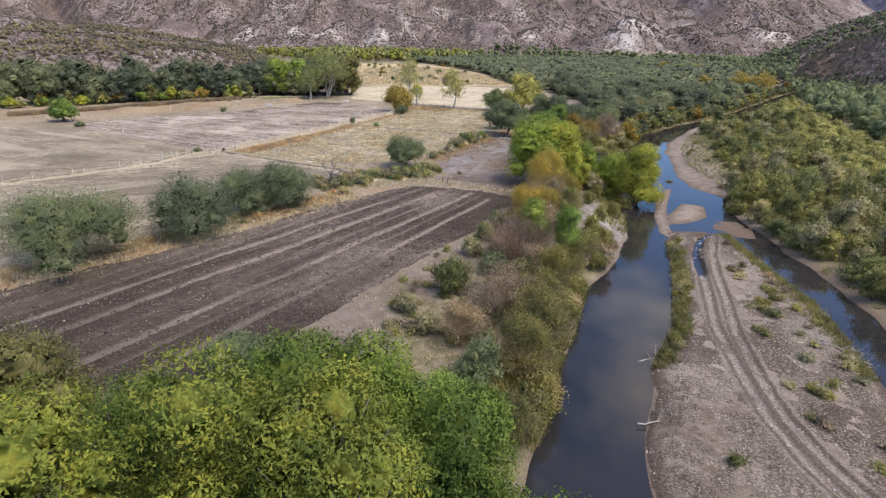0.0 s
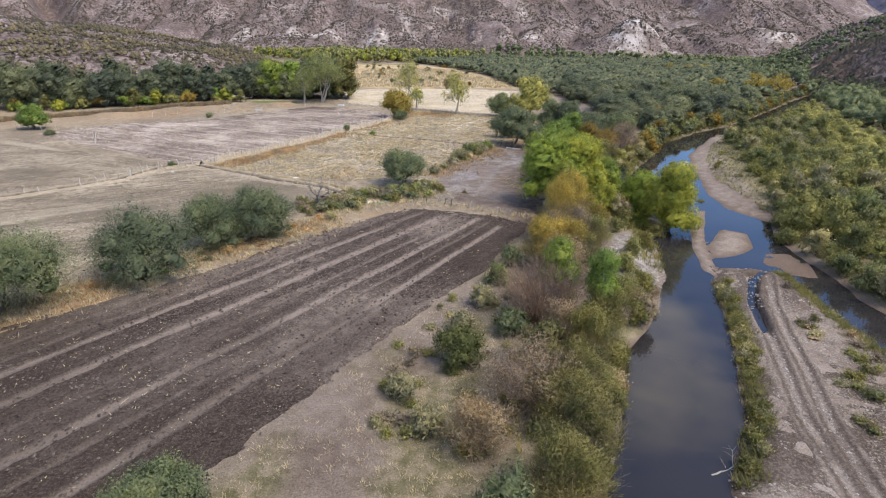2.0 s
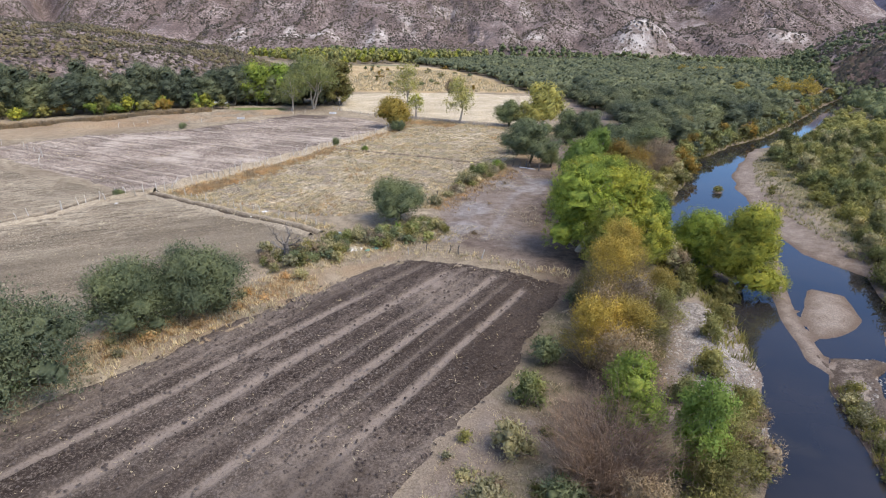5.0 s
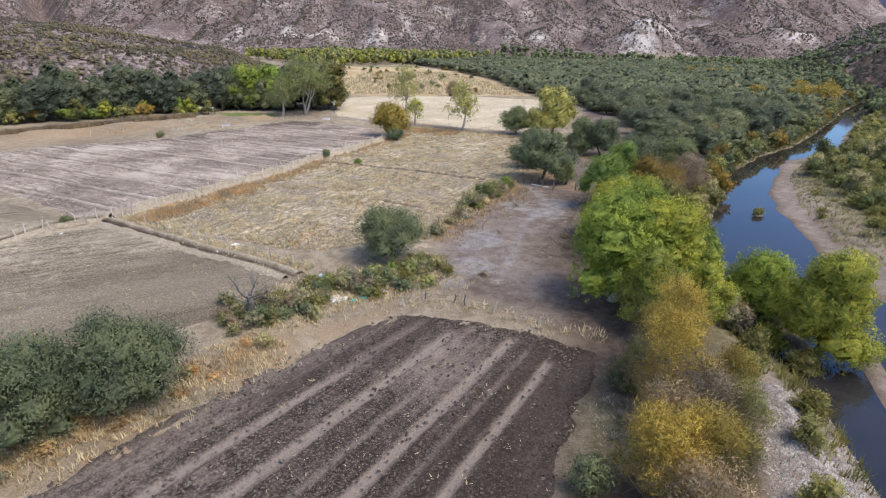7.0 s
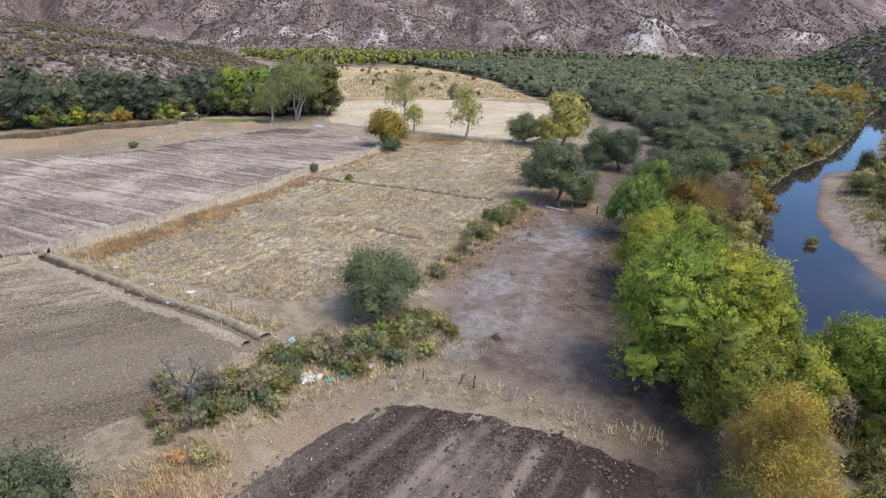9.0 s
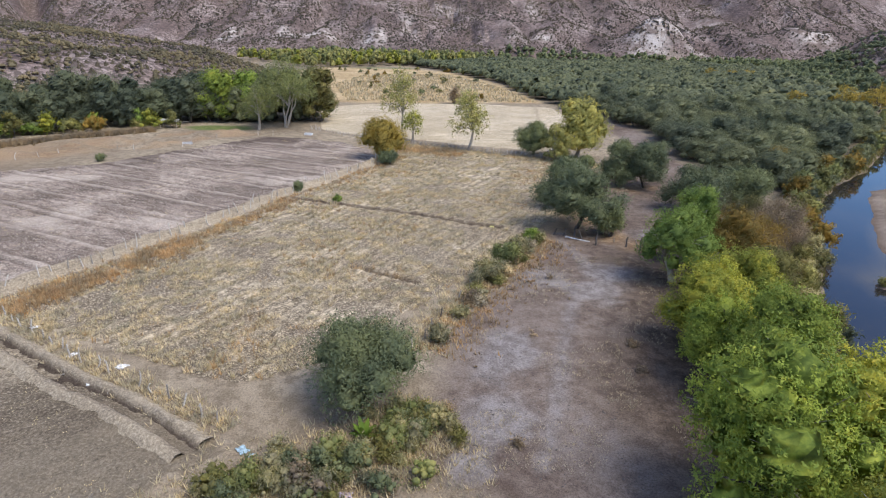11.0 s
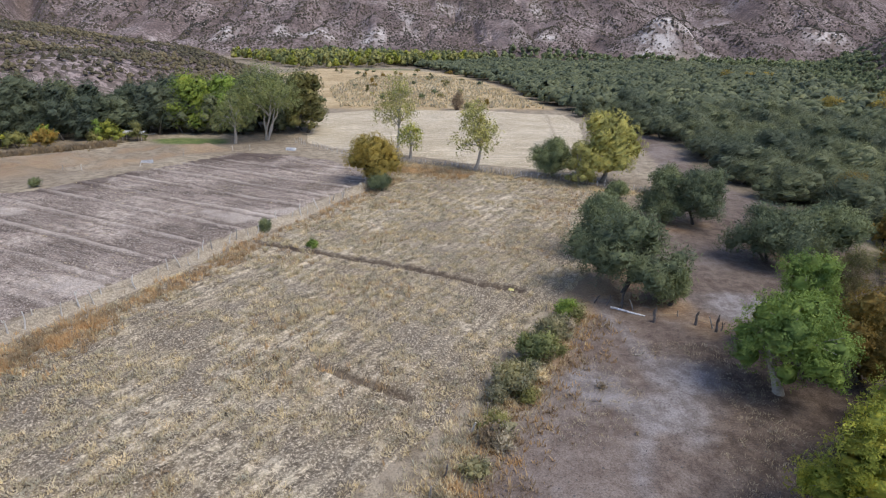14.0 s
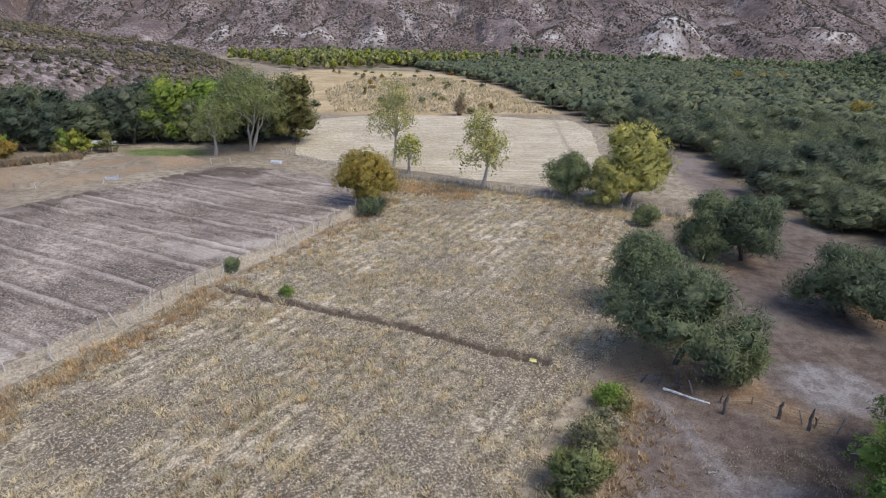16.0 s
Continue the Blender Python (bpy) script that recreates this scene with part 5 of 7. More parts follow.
# riverside thicket
for k, (x, y, h, w, mat, leafy, lab) in enumerate([
        (6.0, 33.0, 4.6, 6.0, M_BROWN, M_OLIVE, "olive riverside shrub with brown stems"), (8.4, 41.0, 6.4, 7.0, M_BROWN, M_OLIVE, "tall brown and olive shrub at the water"), (10.4, 48.6, 5.4, 7.4, M_BROWN, M_OLIVE, "broad brown and olive shrub at the water"), (11.2, 46.5, 5.8, 5.4, M_BROWN, M_OLIVE, "olive shrub at the water"),
        (7.8, 51.2, 6.4, 9.6, M_RED, M_BROWN, "bare reddish-brown shrub by the river"), (3.6, 46.0, 4.4, 6.0, M_BROWN, M_BROWN, "bare brown shrub on the sandy verge"), (12.2, 53.0, 5.0, 5.4, M_BROWN, M_OLIVE, "olive willow shrub on the bank"), (14.6, 58.6, 5.6, 5.4, M_BROWN, M_OLIVE, "olive willow shrub on the bank"),
        (17.8, 64.6, 5.0, 5.0, M_BROWN, M_OLIVE, "olive willow shrub on the bank"), (20.8, 69.5, 4.2, 4.6, M_BROWN, M_WILLOW, "yellowish willow shrub on the bank"), (11.2, 65.2, 7.0, 7.6, M_RED, None, "bare tangled brown shrub"), (12.4, 61.0, 4.4, 5.0, M_BROWN, M_BROWN, "bare brown shrub by the river"),
        (14.0, 79.5, 6.8, 6.6, M_BROWN, M_GOLD, "brown and gold thicket shrub"), (17.2, 87.0, 9.8, 6.6, M_BROWN, M_GOLD, "golden autumn tree in the bank thicket"), (19.6, 92.8, 9.6, 6.6, M_BROWN, M_GOLD, "golden autumn tree in the bank thicket"), (16.0, 83.2, 6.6, 6.0, M_BROWN, M_BROWN, "bare brown thicket shrub"),
        (15.8, 76.0, 6.0, 6.4, M_BROWN, M_BROWN, "dense grey-brown thicket shrub"), (18.6, 84.0, 7.0, 6.4, M_BROWN, M_BROWN, "dense grey-brown thicket shrub"), (17.0, 80.0, 6.6, 6.4, M_BROWN, M_GOLD, "brown and gold thicket shrub"),
        (21.2, 95.4, 7.6, 6.0, M_BROWN, M_GOLD, "golden autumn tree in the bank thicket"), (16.6, 90.4, 5.2, 5.4, M_BROWN, M_OLIVE, "olive shrub in the bank thicket"), (21.6, 84.6, 5.4, 5.0, M_BROWN, M_WILLOW, "yellow-green shrub in the bank thicket"), (22.0, 88.0, 6.2, 5.4, M_BROWN, M_GOLD, "golden shrub above the gravel"), (19.0, 80.5, 4.6, 4.4, M_BROWN, M_OLIVE, "olive shrub above the gravel"), (46.8, 155.0, 8.2, 8.6, M_RED, M_BROWN, "fuzzy reddish-brown tree at the river bend"), (41.0, 149.0, 7.4, 7.4, M_BROWN, M_ORANGE, "rust and olive shrub at the river bend"),
        (45.6, 162.6, 6.4, 6.6, M_BROWN, M_OLIVE, "olive shrub at the river bend"), (38.6, 141.5, 5.6, 6.0, M_BROWN, M_OLIVE, "olive shrub at the water"), (69.6, 197.0, 7.6, 8.0, M_BROWN, M_ORANGE, "rust and green tree on the far bank"), (76.0, 203.0, 6.4, 8.0, M_BROWN, M_WILLOW, "yellow-green willow on the far bank"),
        (4.8, 329.0, 7.6, 6.0, M_RED, M_BROWN, "reddish bare tree in the far field")]):
    twig_shrub("shrub", x, y, h, w, mat, lab, seed=k, thick=0.02 if leafy is None else 0.013, n=900 if leafy is None else 300, leafy=leafy, leaf_n=14000 if "tree" in lab or leafy in (M_GOLD, M_OLIVE) else 7000, group="riverside thicket")

for k, (x, y, h, w, mat, lab) in enumerate([
        (2.4, 56.8, 3.4, 6.6, M_DARKGREEN, "dark green bush on the sandy verge"), (8.0, 62.2, 2.8, 4.4, M_MESQ, "dense blue-green bush in the thicket"), (3.2, 63.2, 1.8, 3.4, M_WEED, "low pale weedy bush"), (5.4, 68.2, 2.6, 4.0, M_WEED, "pale green weedy bush"), (7.6, 74.0, 2.6, 3.4, M_PALE, "pale green bush at the field edge"),
        (-2.2, 52.0, 1.8, 3.4, M_WEED, "low olive weeds on the sandy verge"), (0.0, 47.6, 1.9, 3.6, M_WEED, "low olive weeds on the sandy verge"), (9.8, 79.6, 2.8, 3.4, M_MESQ, "dark bush at the field edge"), (15.4, 91.0, 3.0, 3.0, M_MESQ, "dark bush by the ploughed strip"), (23.8, 78.0, 2.8, 3.4, M_WILLOW, "willow bush on the gravel bank"),
        (27.0, 84.5, 2.6, 3.0, M_WILLOW, "willow bush on the gravel bank"), (30.0, 89.0, 2.6, 3.2, M_OLIVE, "olive bush by the water"), (5.4, 143.4, 2.8, 5.4, M_WEED, "grey-green bush by the yard"), (8.2, 147.6, 3.4, 5.6, M_PALE, "pale bush with thin grey stems"), (10.0, 151.4, 2.8, 4.4, M_WEED, "pale bush by the yard fence"),
        (12.6, 156.6, 2.2, 3.0, M_GREEN, "bright green bush by the yard fence"), (3.2, 137.2, 1.3, 1.9, M_BROWN, "small dry brown bush"), (-0.3, 128.6, 1.9, 2.4, M_WEED, "small grey bush in the yard"), (20, 74.5, 2.2, 3, M_WILLOW, "willow bush on the bank"), (10.0, 57.2, 4.2, 5.0, M_OLIVE, "olive bush in the thicket"),
        (9.2, 37.0, 4.0, 4.6, M_OLIVE, "olive bush at the water"), (4.4, 38.4, 4.8, 5.4, M_MESQ, "dark green bush on the bank"), (29, 96.5, 3, 3.6, M_OLIVE, "olive bush under the cottonwoods"), (27, 93, 2.2, 3, M_WILLOW, "willow bush on the gravel bank"), (-26.8, 182.6, 1.9, 2.2, M_MESQ, "small bush on the fence line"), (-18.4, 176.2, 0.9, 1.4, M_GREEN, "small green bush on the ditch"),
        (-55.6, 131.4, 1.4, 2.2, M_MESQ, "small dark bush at the fence corner"), (-76, 205, 1.6, 3.2, M_MESQ, "low dark bush at the bare field"), (-105.0, 168, 1.6, 3.2, M_MESQ, "low dark bush on the far verge"), (56.8, 147.0, 0.8, 2.0, M_WILLOW, "tuft of reeds on a tiny islet"), (50.5, 117, 1.0, 2, M_WILLOW, "tuft of green reeds in water")]):
    shrub("bush", x, y, h, w, mat, lab, seed=k, n=3800 if w > 4 else 1800, size=0.18, group="bushes")

for k, (x, y, h, w) in enumerate([(34.6, 97.2, 2.6, 4.4), (33.6, 101.4, 3.0, 4.6), (33.8, 106.0, 3.4, 5.0), (35.6, 112.2, 3.0, 5.0), (39.8, 106.6, 3.0, 5.0), (38.6, 111.4, 2.6, 4.4)]):
    shrub("willow_skirt", x, y, h, w, [M_OLIVE, M_COTTON_Y, M_COTTON][k % 3], "low willow growth hanging to the water", seed=880 + k, n=2600, size=0.15, group="willow skirts")

# scrub strip between the fallow and the ploughed field
r = np.random.default_rng(41)
strip = [(-19.0, 102.5), (-15, 105.5), (-11.4, 108.3), (-7.8, 110.8), (-3, 114.2), (0.6, 117)]
for k in range(165):
    q = min(4.99, 5 * r.uniform(0, 1) ** 1.2)
    i = int(q)
    ax, ay = strip[i]
    bx, by = strip[i + 1]
    wide = 2.5 - 0.2 * q
    x, y = ax + (bx - ax) * (q - i) + r.normal() * wide * 0.8 - 0.5, ay + (by - ay) * (q - i) + r.normal() * wide * 0.8
    if sdist(np.array([x]), np.array([y]), PLOUGH)[0] > -0.8 or math.hypot(x + 10.3, y - 107.2) < 1.8 or math.hypot(x + 5.7, y - 114.9) < 1.5:
        continue
    h = r.uniform(0.6, 2.1)
    shrub("scrub_bush", x, y, h, h * r.uniform(1.1, 1.9), [M_WEED, M_PALE, M_OLIVE, M_WEED, M_MESQ, M_BROWN][k % 6], "low weedy scrub bush between two fields", seed=300 + k, n=620, size=0.13, group="scrub strip")
# weeds on the verges
verge = [(-58, 46), (-46, 60), (-36, 70.5), (-27, 80.5), (-20, 89), (-14, 97)]
for k in range(34):
    q = r.uniform(0, 5)
    i = int(q)
    ax, ay = verge[i]
    bx, by = verge[i + 1]
    x, y = ax + (bx - ax) * (q - i) - abs(r.normal()) * 1.5, ay + (by - ay) * (q - i) + abs(r.normal()) * 1.2
    shrub("verge_weed", x, y, r.uniform(0.4, 1.1), r.uniform(1.0, 2.2), [M_WEED, M_GREEN, M_RUST][k % 3], "low green weeds on a dry grassy verge", seed=400 + k, n=320, size=0.14, group="verge weeds", category="weed")
# weeds over the sandbar, the yard and the sandy verge
for k in range(350):
    k = k - 160
    if k < 110:
        x, y = r.uniform(20, 46), r.uniform(22, 82)
        if x < np.interp(y, [26, 82], [28, 40]) and (k > 30 or k < 0):
            continue
        if sdist(np.array([x]), np.array([y]), MAIN_BAR)[0] < 0.8 or min(line_dist(np.array([x]), np.array([y]), t)[0] for t in TRACKS) < 1.8:
            continue
    elif k < 165:
        x, y = r.uniform(-4, 9), r.uniform(44, 72)
        if sdist(np.array([x]), np.array([y]), PLOUGH)[0] > -1:
            continue
    else:
        x, y = r.uniform(2, 30), r.uniform(112, 156)
        if x > 22 or x < -2 + (y - 128) * 0.5 or k > 172:
            continue
    small = 0.6 if k >= 165 else 1.0
    shrub("sand_weed", x, y, small * r.uniform(0.3, 0.9), small * r.uniform(0.8, 2.4), [M_WEED, M_OLIVE, M_BROWN, M_WILLOW][k % 4 if k < 165 else 2], "small scruffy weed growing in sand", seed=1500 + k, n=300, size=0.13, group="sand weeds", category="weed")
for k in range(46):                      # fringe of weeds along the sandbar's western edge
    q = r.uniform(6, 10)
    i = int(q)
    (ax, ay), (bx, by) = MAIN_BAR[i], MAIN_BAR[i + 1]
    x, y = ax + (bx - ax) * (q - i) + r.uniform(0.5, 1.8), ay + (by - ay) * (q - i)
    shrub("bank_weed", x, y, r.uniform(0.3, 0.9), r.uniform(0.9, 2.0), [M_OLIVE, M_WEED, M_WILLOW, M_OLIVE][k % 4], "reedy weed along the sandbar's edge", seed=600 + k, n=420, size=0.14, group="sandbar weeds", category="weed")


def scatter(name, protos, spots, group):
    """Copies of finished plants, turned and scaled at random."""
    for k, (x, y, s) in enumerate(spots):
        z = h1(x, y)
        copy_thing(protos[k % len(protos)], pose(x, y, z - 0.05, 0, 0, float(r.uniform(0, 360))) @ Matrix.Diagonal((s, s, s * float(r.uniform(0.85, 1.15)), 1)))


def spread(outline, gap, jitter=0.45):
    xs, ys = [p[0] for p in outline], [p[1] for p in outline]
    out = []
    yy = min(ys)
    row = 0
    while yy < max(ys):
        xx = min(xs) + (gap / 2 if row % 2 else 0)
        while xx < max(xs):
            x, y = xx + r.normal() * gap * jitter * 0.5, yy + r.normal() * gap * jitter * 0.5
            if inside(np.array([x]), np.array([y]), outline)[0]:
                out.append((x, y))
            xx += gap
        yy += gap * 0.87
        row += 1
    return out


def nearest(places, line, count):
    """The places sorted by distance to a line of the plan, cut in two."""
    d = line_dist(np.array([p[0] for p in places]), np.array([p[1] for p in places]), line)
    order = [places[i] for i in np.argsort(d)]
    return order[:count], order[count:]


# woodland on the inner bend, its nearest part tree by tree
near_wood = [(66.5, 183), (61, 195), (58.5, 212), (60.5, 236), (65, 262), (59, 290), (51.5, 318), (70, 325), (150, 300), (140, 266), (120, 243.5), (99, 221), (82, 205.5)]
near_spots, rest_wood = nearest(spread(near_wood, 6.9), [(60, 180), (57, 212), (60, 240), (62, 290)], 170)
spots = [(x, y, float(r.uniform(0.72, 1.2))) for x, y in near_spots]
first = spots[:5]
protos = [tree("mesquite_tree", x, y, 6.2 + 0.45 * k, 10.2, M_MESQ_D, M_BARK, "grey-green mesquite in a close riverside wood", group="riverside wood", seed=700 + k, n=7000, size=0.13, solid=0.58, aspect=2.2, spray=0.45, low=0.0, count=12, clump=0.32, gaps=0.1, depth=0.72, puff=1.15, simple=True)
          for k, (x, y, s) in enumerate(first)]
scatter("mesquite_tree", protos, spots[5:], "riverside wood")

# bushes down to the water on the inner bend
for k in range(110):
    q = r.uniform(19, 25.9)
    i = int(q)
    (ax, ay), (bx, by) = LEFT_BANK[i], LEFT_BANK[i + 1]
    x, y = ax + (bx - ax) * (q - i) - r.uniform(0.2, 3.6), ay + (by - ay) * (q - i) + r.uniform(0.2, 2)
    shrub("bank_bush", x, y, r.uniform(2.4, 6.0), r.uniform(4.0, 7.5), [M_OLIVE, M_MESQ_D, M_WILLOW, M_PALE, M_MESQ_D, M_ORANGE][k % 6], "riverside bush on the inner bend", seed=660 + k, n=800, size=0.34, group="inner bend bushes")

for k in range(40):
    q = r.uniform(12.2, 20)
    i = int(q)
    (ax, ay), (bx, by) = LEFT_BANK[i], LEFT_BANK[i + 1]
    x, y = ax + (bx - ax) * (q - i) - r.uniform(0.6, 4.5), ay + (by - ay) * (q - i) + r.uniform(-0.5, 1.5)
    shrub("bank_bush", x, y, r.uniform(1.5, 4.2), r.uniform(3.0, 5.6), [M_OLIVE, M_BROWN, M_MESQ_D, M_WILLOW, M_WEED][k % 5], "riverside bush hanging over the water", seed=620 + k, n=1600, size=0.2, group="inner bend bushes")
for k in range(30):
    q = r.uniform(2.5, 9.4)
    i = int(q)
    (ax, ay), (bx, by) = LEFT_BANK[i], LEFT_BANK[i + 1]
    x, y = ax + (bx - ax) * (q - i) - r.uniform(0.4, 2.4), ay + (by - ay) * (q - i) + r.uniform(-0.5, 1.0)
    shrub("bank_bush", x, y, r.uniform(1.5, 3.6), r.uniform(2.6, 4.4), [M_OLIVE, M_WILLOW, M_OLIVE, M_BROWN][k % 4], "willow bush hanging over the dark water", seed=640 + k, n=2600, size=0.13, group="inner bend bushes")
for k in range(34):
    x, y = r.uniform(55, 80), r.uniform(104, 172)
    o = line_dist(np.array([x]), np.array([y]), RIGHT_BANK)[0]
    if o < 3 or o > 12 or inside(np.array([x]), np.array([y]), RIVER)[0]:
        continue
    shrub("beach_weed", x, y, r.uniform(0.3, 0.9), r.uniform(1.0, 2.6), [M_WEED, M_OLIVE, M_WILLOW][k % 3], "scruffy weed on the river beach", seed=680 + k, n=360, size=0.2, group="beach weeds", category="weed")

# row of trees under the western bench
row = [(-190, 190), (-158, 208), (-128, 226), (-104, 244), (-84, 262), (-50, 266), (-36, 280), (-60, 286), (-80, 282), (-98, 272), (-122, 250), (-150, 229), (-190, 208)]
spots = [(x, y, float(r.uniform(0.85, 1.3))) for x, y in spread(row, 6.6)][:78]
protos = [tree("mesquite_tree", x, y, 11.6 + 0.7 * k, 12.5, M_MESQ_D, M_BARK, "dark mesquite in the row below the stony bench", group="western tree row", seed=720 + k, n=6400, size=0.18, solid=0.58, aspect=2.0, spray=0.4, low=0.0, count=13, clump=0.36, gaps=0.12, depth=0.72, puff=1.05, simple=True) for k, (x, y, s) in enumerate(spots[:4])]
scatter("mesquite_tree", protos, spots[4:], "western tree row")
for k in range(28):
    q = k / 27
    x, y = -186 + 104 * q + r.normal() * 2, 189 + 64 * q + r.normal() * 1.5
    shrub("bush", x, y, r.uniform(3.0, 7.5), r.uniform(5, 9), [M_OLIVE, M_GREEN, M_COTTON_Y, M_WILLOW, M_ORANGE, M_COTTON][k % 6], "mixed green and rusty bush before the tree row", seed=740 + k, n=1100, size=0.3, group="bushes below the bench")

# willow scrub on the outer bank
scrub_area = [(58.6, 105), (54.0, 96.5), (53.0, 90), (52.8, 82), (51.8, 62), (49.4, 48), (45, 36), (75, 34), (102, 60), (114, 100), (124, 150), (136, 195), (160, 255), (172, 280), (148, 252), (128, 226), (112, 203), (96, 195), (84, 178), (80, 162), (74, 147), (66.5, 128.5), (62.5, 116), (60, 108)]
near_spots, rest_scrub = nearest(spread(scrub_area, 4.2), RIGHT_BANK[4:18], 290)
spots = [(x, y, float(r.uniform(0.7, 1.5))) for x, y in near_spots]
protos = [shrub("willow_bush", x, y, 2.6 + 0.5 * k, 4.6, [M_WILLOW, M_PALE, M_WILLOW, M_WEED, M_WILLOW][k], "yellow-green willow scrub on the outer river bank", seed=760 + k, n=1900, size=0.2, group="outer bank willow scrub") for k, (x, y, s) in enumerate(spots[:5])]
scatter("willow_bush", protos, spots[5:], "outer bank willow scrub")
east = [(104, 60), (118, 100), (128, 150), (140, 195), (156, 238), (180, 285), (205, 330), (225, 330), (215, 260), (185, 190), (170, 120), (150, 60)]
near_spots, rest_east = nearest(spread(east, 7.0), [(104, 60), (118, 100), (128, 150), (140, 195)], 50)
spots = [(x, y, float(r.uniform(0.8, 1.25))) for x, y in near_spots]
protos = [tree("mesquite_tree", x, y, 6.4 + 0.5 * k, 9.0, M_MESQ, M_BARK, "dark mesquite at the foot of the eastern hillside", group="eastern wood", seed=780 + k, n=2800, size=0.22, solid=0.68, aspect=2.2, spray=0.4, low=0.0, count=11, clump=0.34, gaps=0.12, depth=0.72, puff=1.15, simple=True) for k, (x, y, s) in enumerate(spots[:3])]
scatter("mesquite_tree", protos, spots[3:], "eastern wood")


def far_wood(name, places, mat, label, n=170, size=0.78, category="woodland", count=4, puff=1.6):
    """A wood too far off to tell its trees one by one."""
    pieces, soft = [], []
    for x, y, h, w in places:
        lobes = lobes_for(r, h, w, count, 0.0, 1.0, puff)
        v, f, nn = with_clumps(r, crown_cloud(r, lobes, n, size, 1.3, False, 0.3, 0.05, 6, -0.3, 0.3, 0.8), lobes, 0.8)
        pieces.append((v + np.array([x, y, 0]), f))
        soft.append(nn)
    zs = height([p[0] for p in places], [p[1] for p in places])
    pieces = [(v + np.array([0, 0, z]), f) for (v, f), z in zip(pieces, zs)]
    return tagged(new(name, mesh_np(name, *joined(pieces), mat, True, np.concatenate(soft))), label, category, kind="stuff")


deep = [(51, 322), (44, 342), (36, 430), (12, 530), (-15, 600), (-60, 690), (60, 735), (260, 735), (310, 640), (240, 470), (190, 335), (165, 308), (72, 328)]
pl = [(x, y, float(r.uniform(5.2, 7.6) + 1.6 * fbm(x / 40, y / 40, 2, 88)), float(r.uniform(12, 17))) for x, y in spread(deep, 9.4)]
far_wood("far_woodland", pl, M_MESQ_D, "grey-green mesquite wood filling the valley floor", 250, 0.42, puff=1.25, count=5)
pl = [(x, y, float(r.uniform(4.8, 8.2)), float(r.uniform(7, 9.5))) for x, y in rest_wood]
far_wood("wood_behind", pl, M_MESQ_D, "grey-green mesquite wood behind the river bend", 800, 0.32)
pl = [(x, y, float(r.uniform(5, 8.5)), float(r.uniform(7, 10))) for x, y in rest_east]
far_wood("eastern_wood_behind", pl, M_MESQ, "dark mesquite wood under the eastern hillside", 420, 0.42)
pl = [(x, y, float(r.uniform(1.5, 4)), float(r.uniform(3.5, 6.5))) for x, y in rest_scrub]
far_wood("willow_scrub", pl, M_WILLOW, "yellow-green willow scrub behind the outer bank", 260, 0.32, "scrub", 3)
west_deep = [(40, 700), (-20, 640), (-70, 600), (-118, 570), (-160, 640), (-230, 720), (-150, 745), (60, 745)]
pl = [(x, y, float(r.uniform(8, 14)), float(r.uniform(8, 13))) for x, y in spread(west_deep, 9.5)]
far_wood("far_cottonwoods", pl[::2], M_LEMON, "distant pale green cottonwoods", 150, 0.7)
far_wood("far_yellow_cottonwoods", pl[1::4], M_COTTON_Y, "distant cottonwoods turning yellow", 150, 0.7)
far_wood("far_mixed_trees", pl[3::4], M_PALE, "distant grey-green trees among cottonwoods", 150, 0.7)
pl = [(x, y, float(r.uniform(6, 11)), float(r.uniform(9, 13))) for x, y in spread([(-150, 748), (-20, 742), (270, 740), (330, 650), (420, 735), (300, 765), (60, 770), (-150, 772)], 10)]
far_wood("foot_woodland", pl, M_MESQ, "dark trees along the foot of the hills", 120)
pl = [(x, y, float(r.uniform(5, 8)), float(r.uniform(7, 10))) for x, y in spread([(205, 335), (240, 460), (295, 590), (345, 700), (400, 700), (330, 560), (275, 440), (240, 330)], 9.5)]
far_wood("slope_woodland", pl, M_MESQ, "dark trees on the lower eastern slope", 110)
bx, by = r.uniform(165, 520, 6000), r.uniform(150, 780, 6000)
ok = (sdist(bx, by, EAST_FOOT) > 2) & (sdist(bx, by, EAST_FOOT) < 130) & (fbm(bx / 50, by / 40, 3, 68) > -0.3)
pl = [(float(x), float(y), float(r.uniform(2, 5)), float(r.uniform(5, 9))) for x, y in zip(bx[ok][:900], by[ok][:900])]
far_wood("slope_thicket", pl, M_MESQ, "dark thorn thicket over the eastern slope", 50, 0.5, "thicket", 2)
for k, (x, y, h, w) in enumerate([(168, 322, 11.5, 12), (177, 318, 12.5, 13), (186, 326, 10.5, 11), (194, 506, 8.8, 11), (212, 512, 7, 11), (224, 510, 7.6, 11), (-8, 660, 9, 14), (152, 330, 8, 10)]):
    tree("autumn_tree", x, y, h, w, M_GOLD, M_BARK, "golden autumn tree among the grey-green wood", group="golden trees", seed=800 + k, n=1500, size=0.5, low=0.05, count=9, clump=0.45)
for k in range(46):                      # bushes in the rough grass beyond the mown field
    x, y = float(r.uniform(-82, 28)), float(r.uniform(333, 560))
    x = x + (y - 333) * -0.05
    shrub("bush", x, y, r.uniform(1.2, 3.8), r.uniform(2.5, 5.5), [M_OLIVE, M_MESQ, M_WEED, M_ORANGE][k % 4], "bush in the far rough grass", seed=830 + k, n=320, size=0.38, group="far bushes")


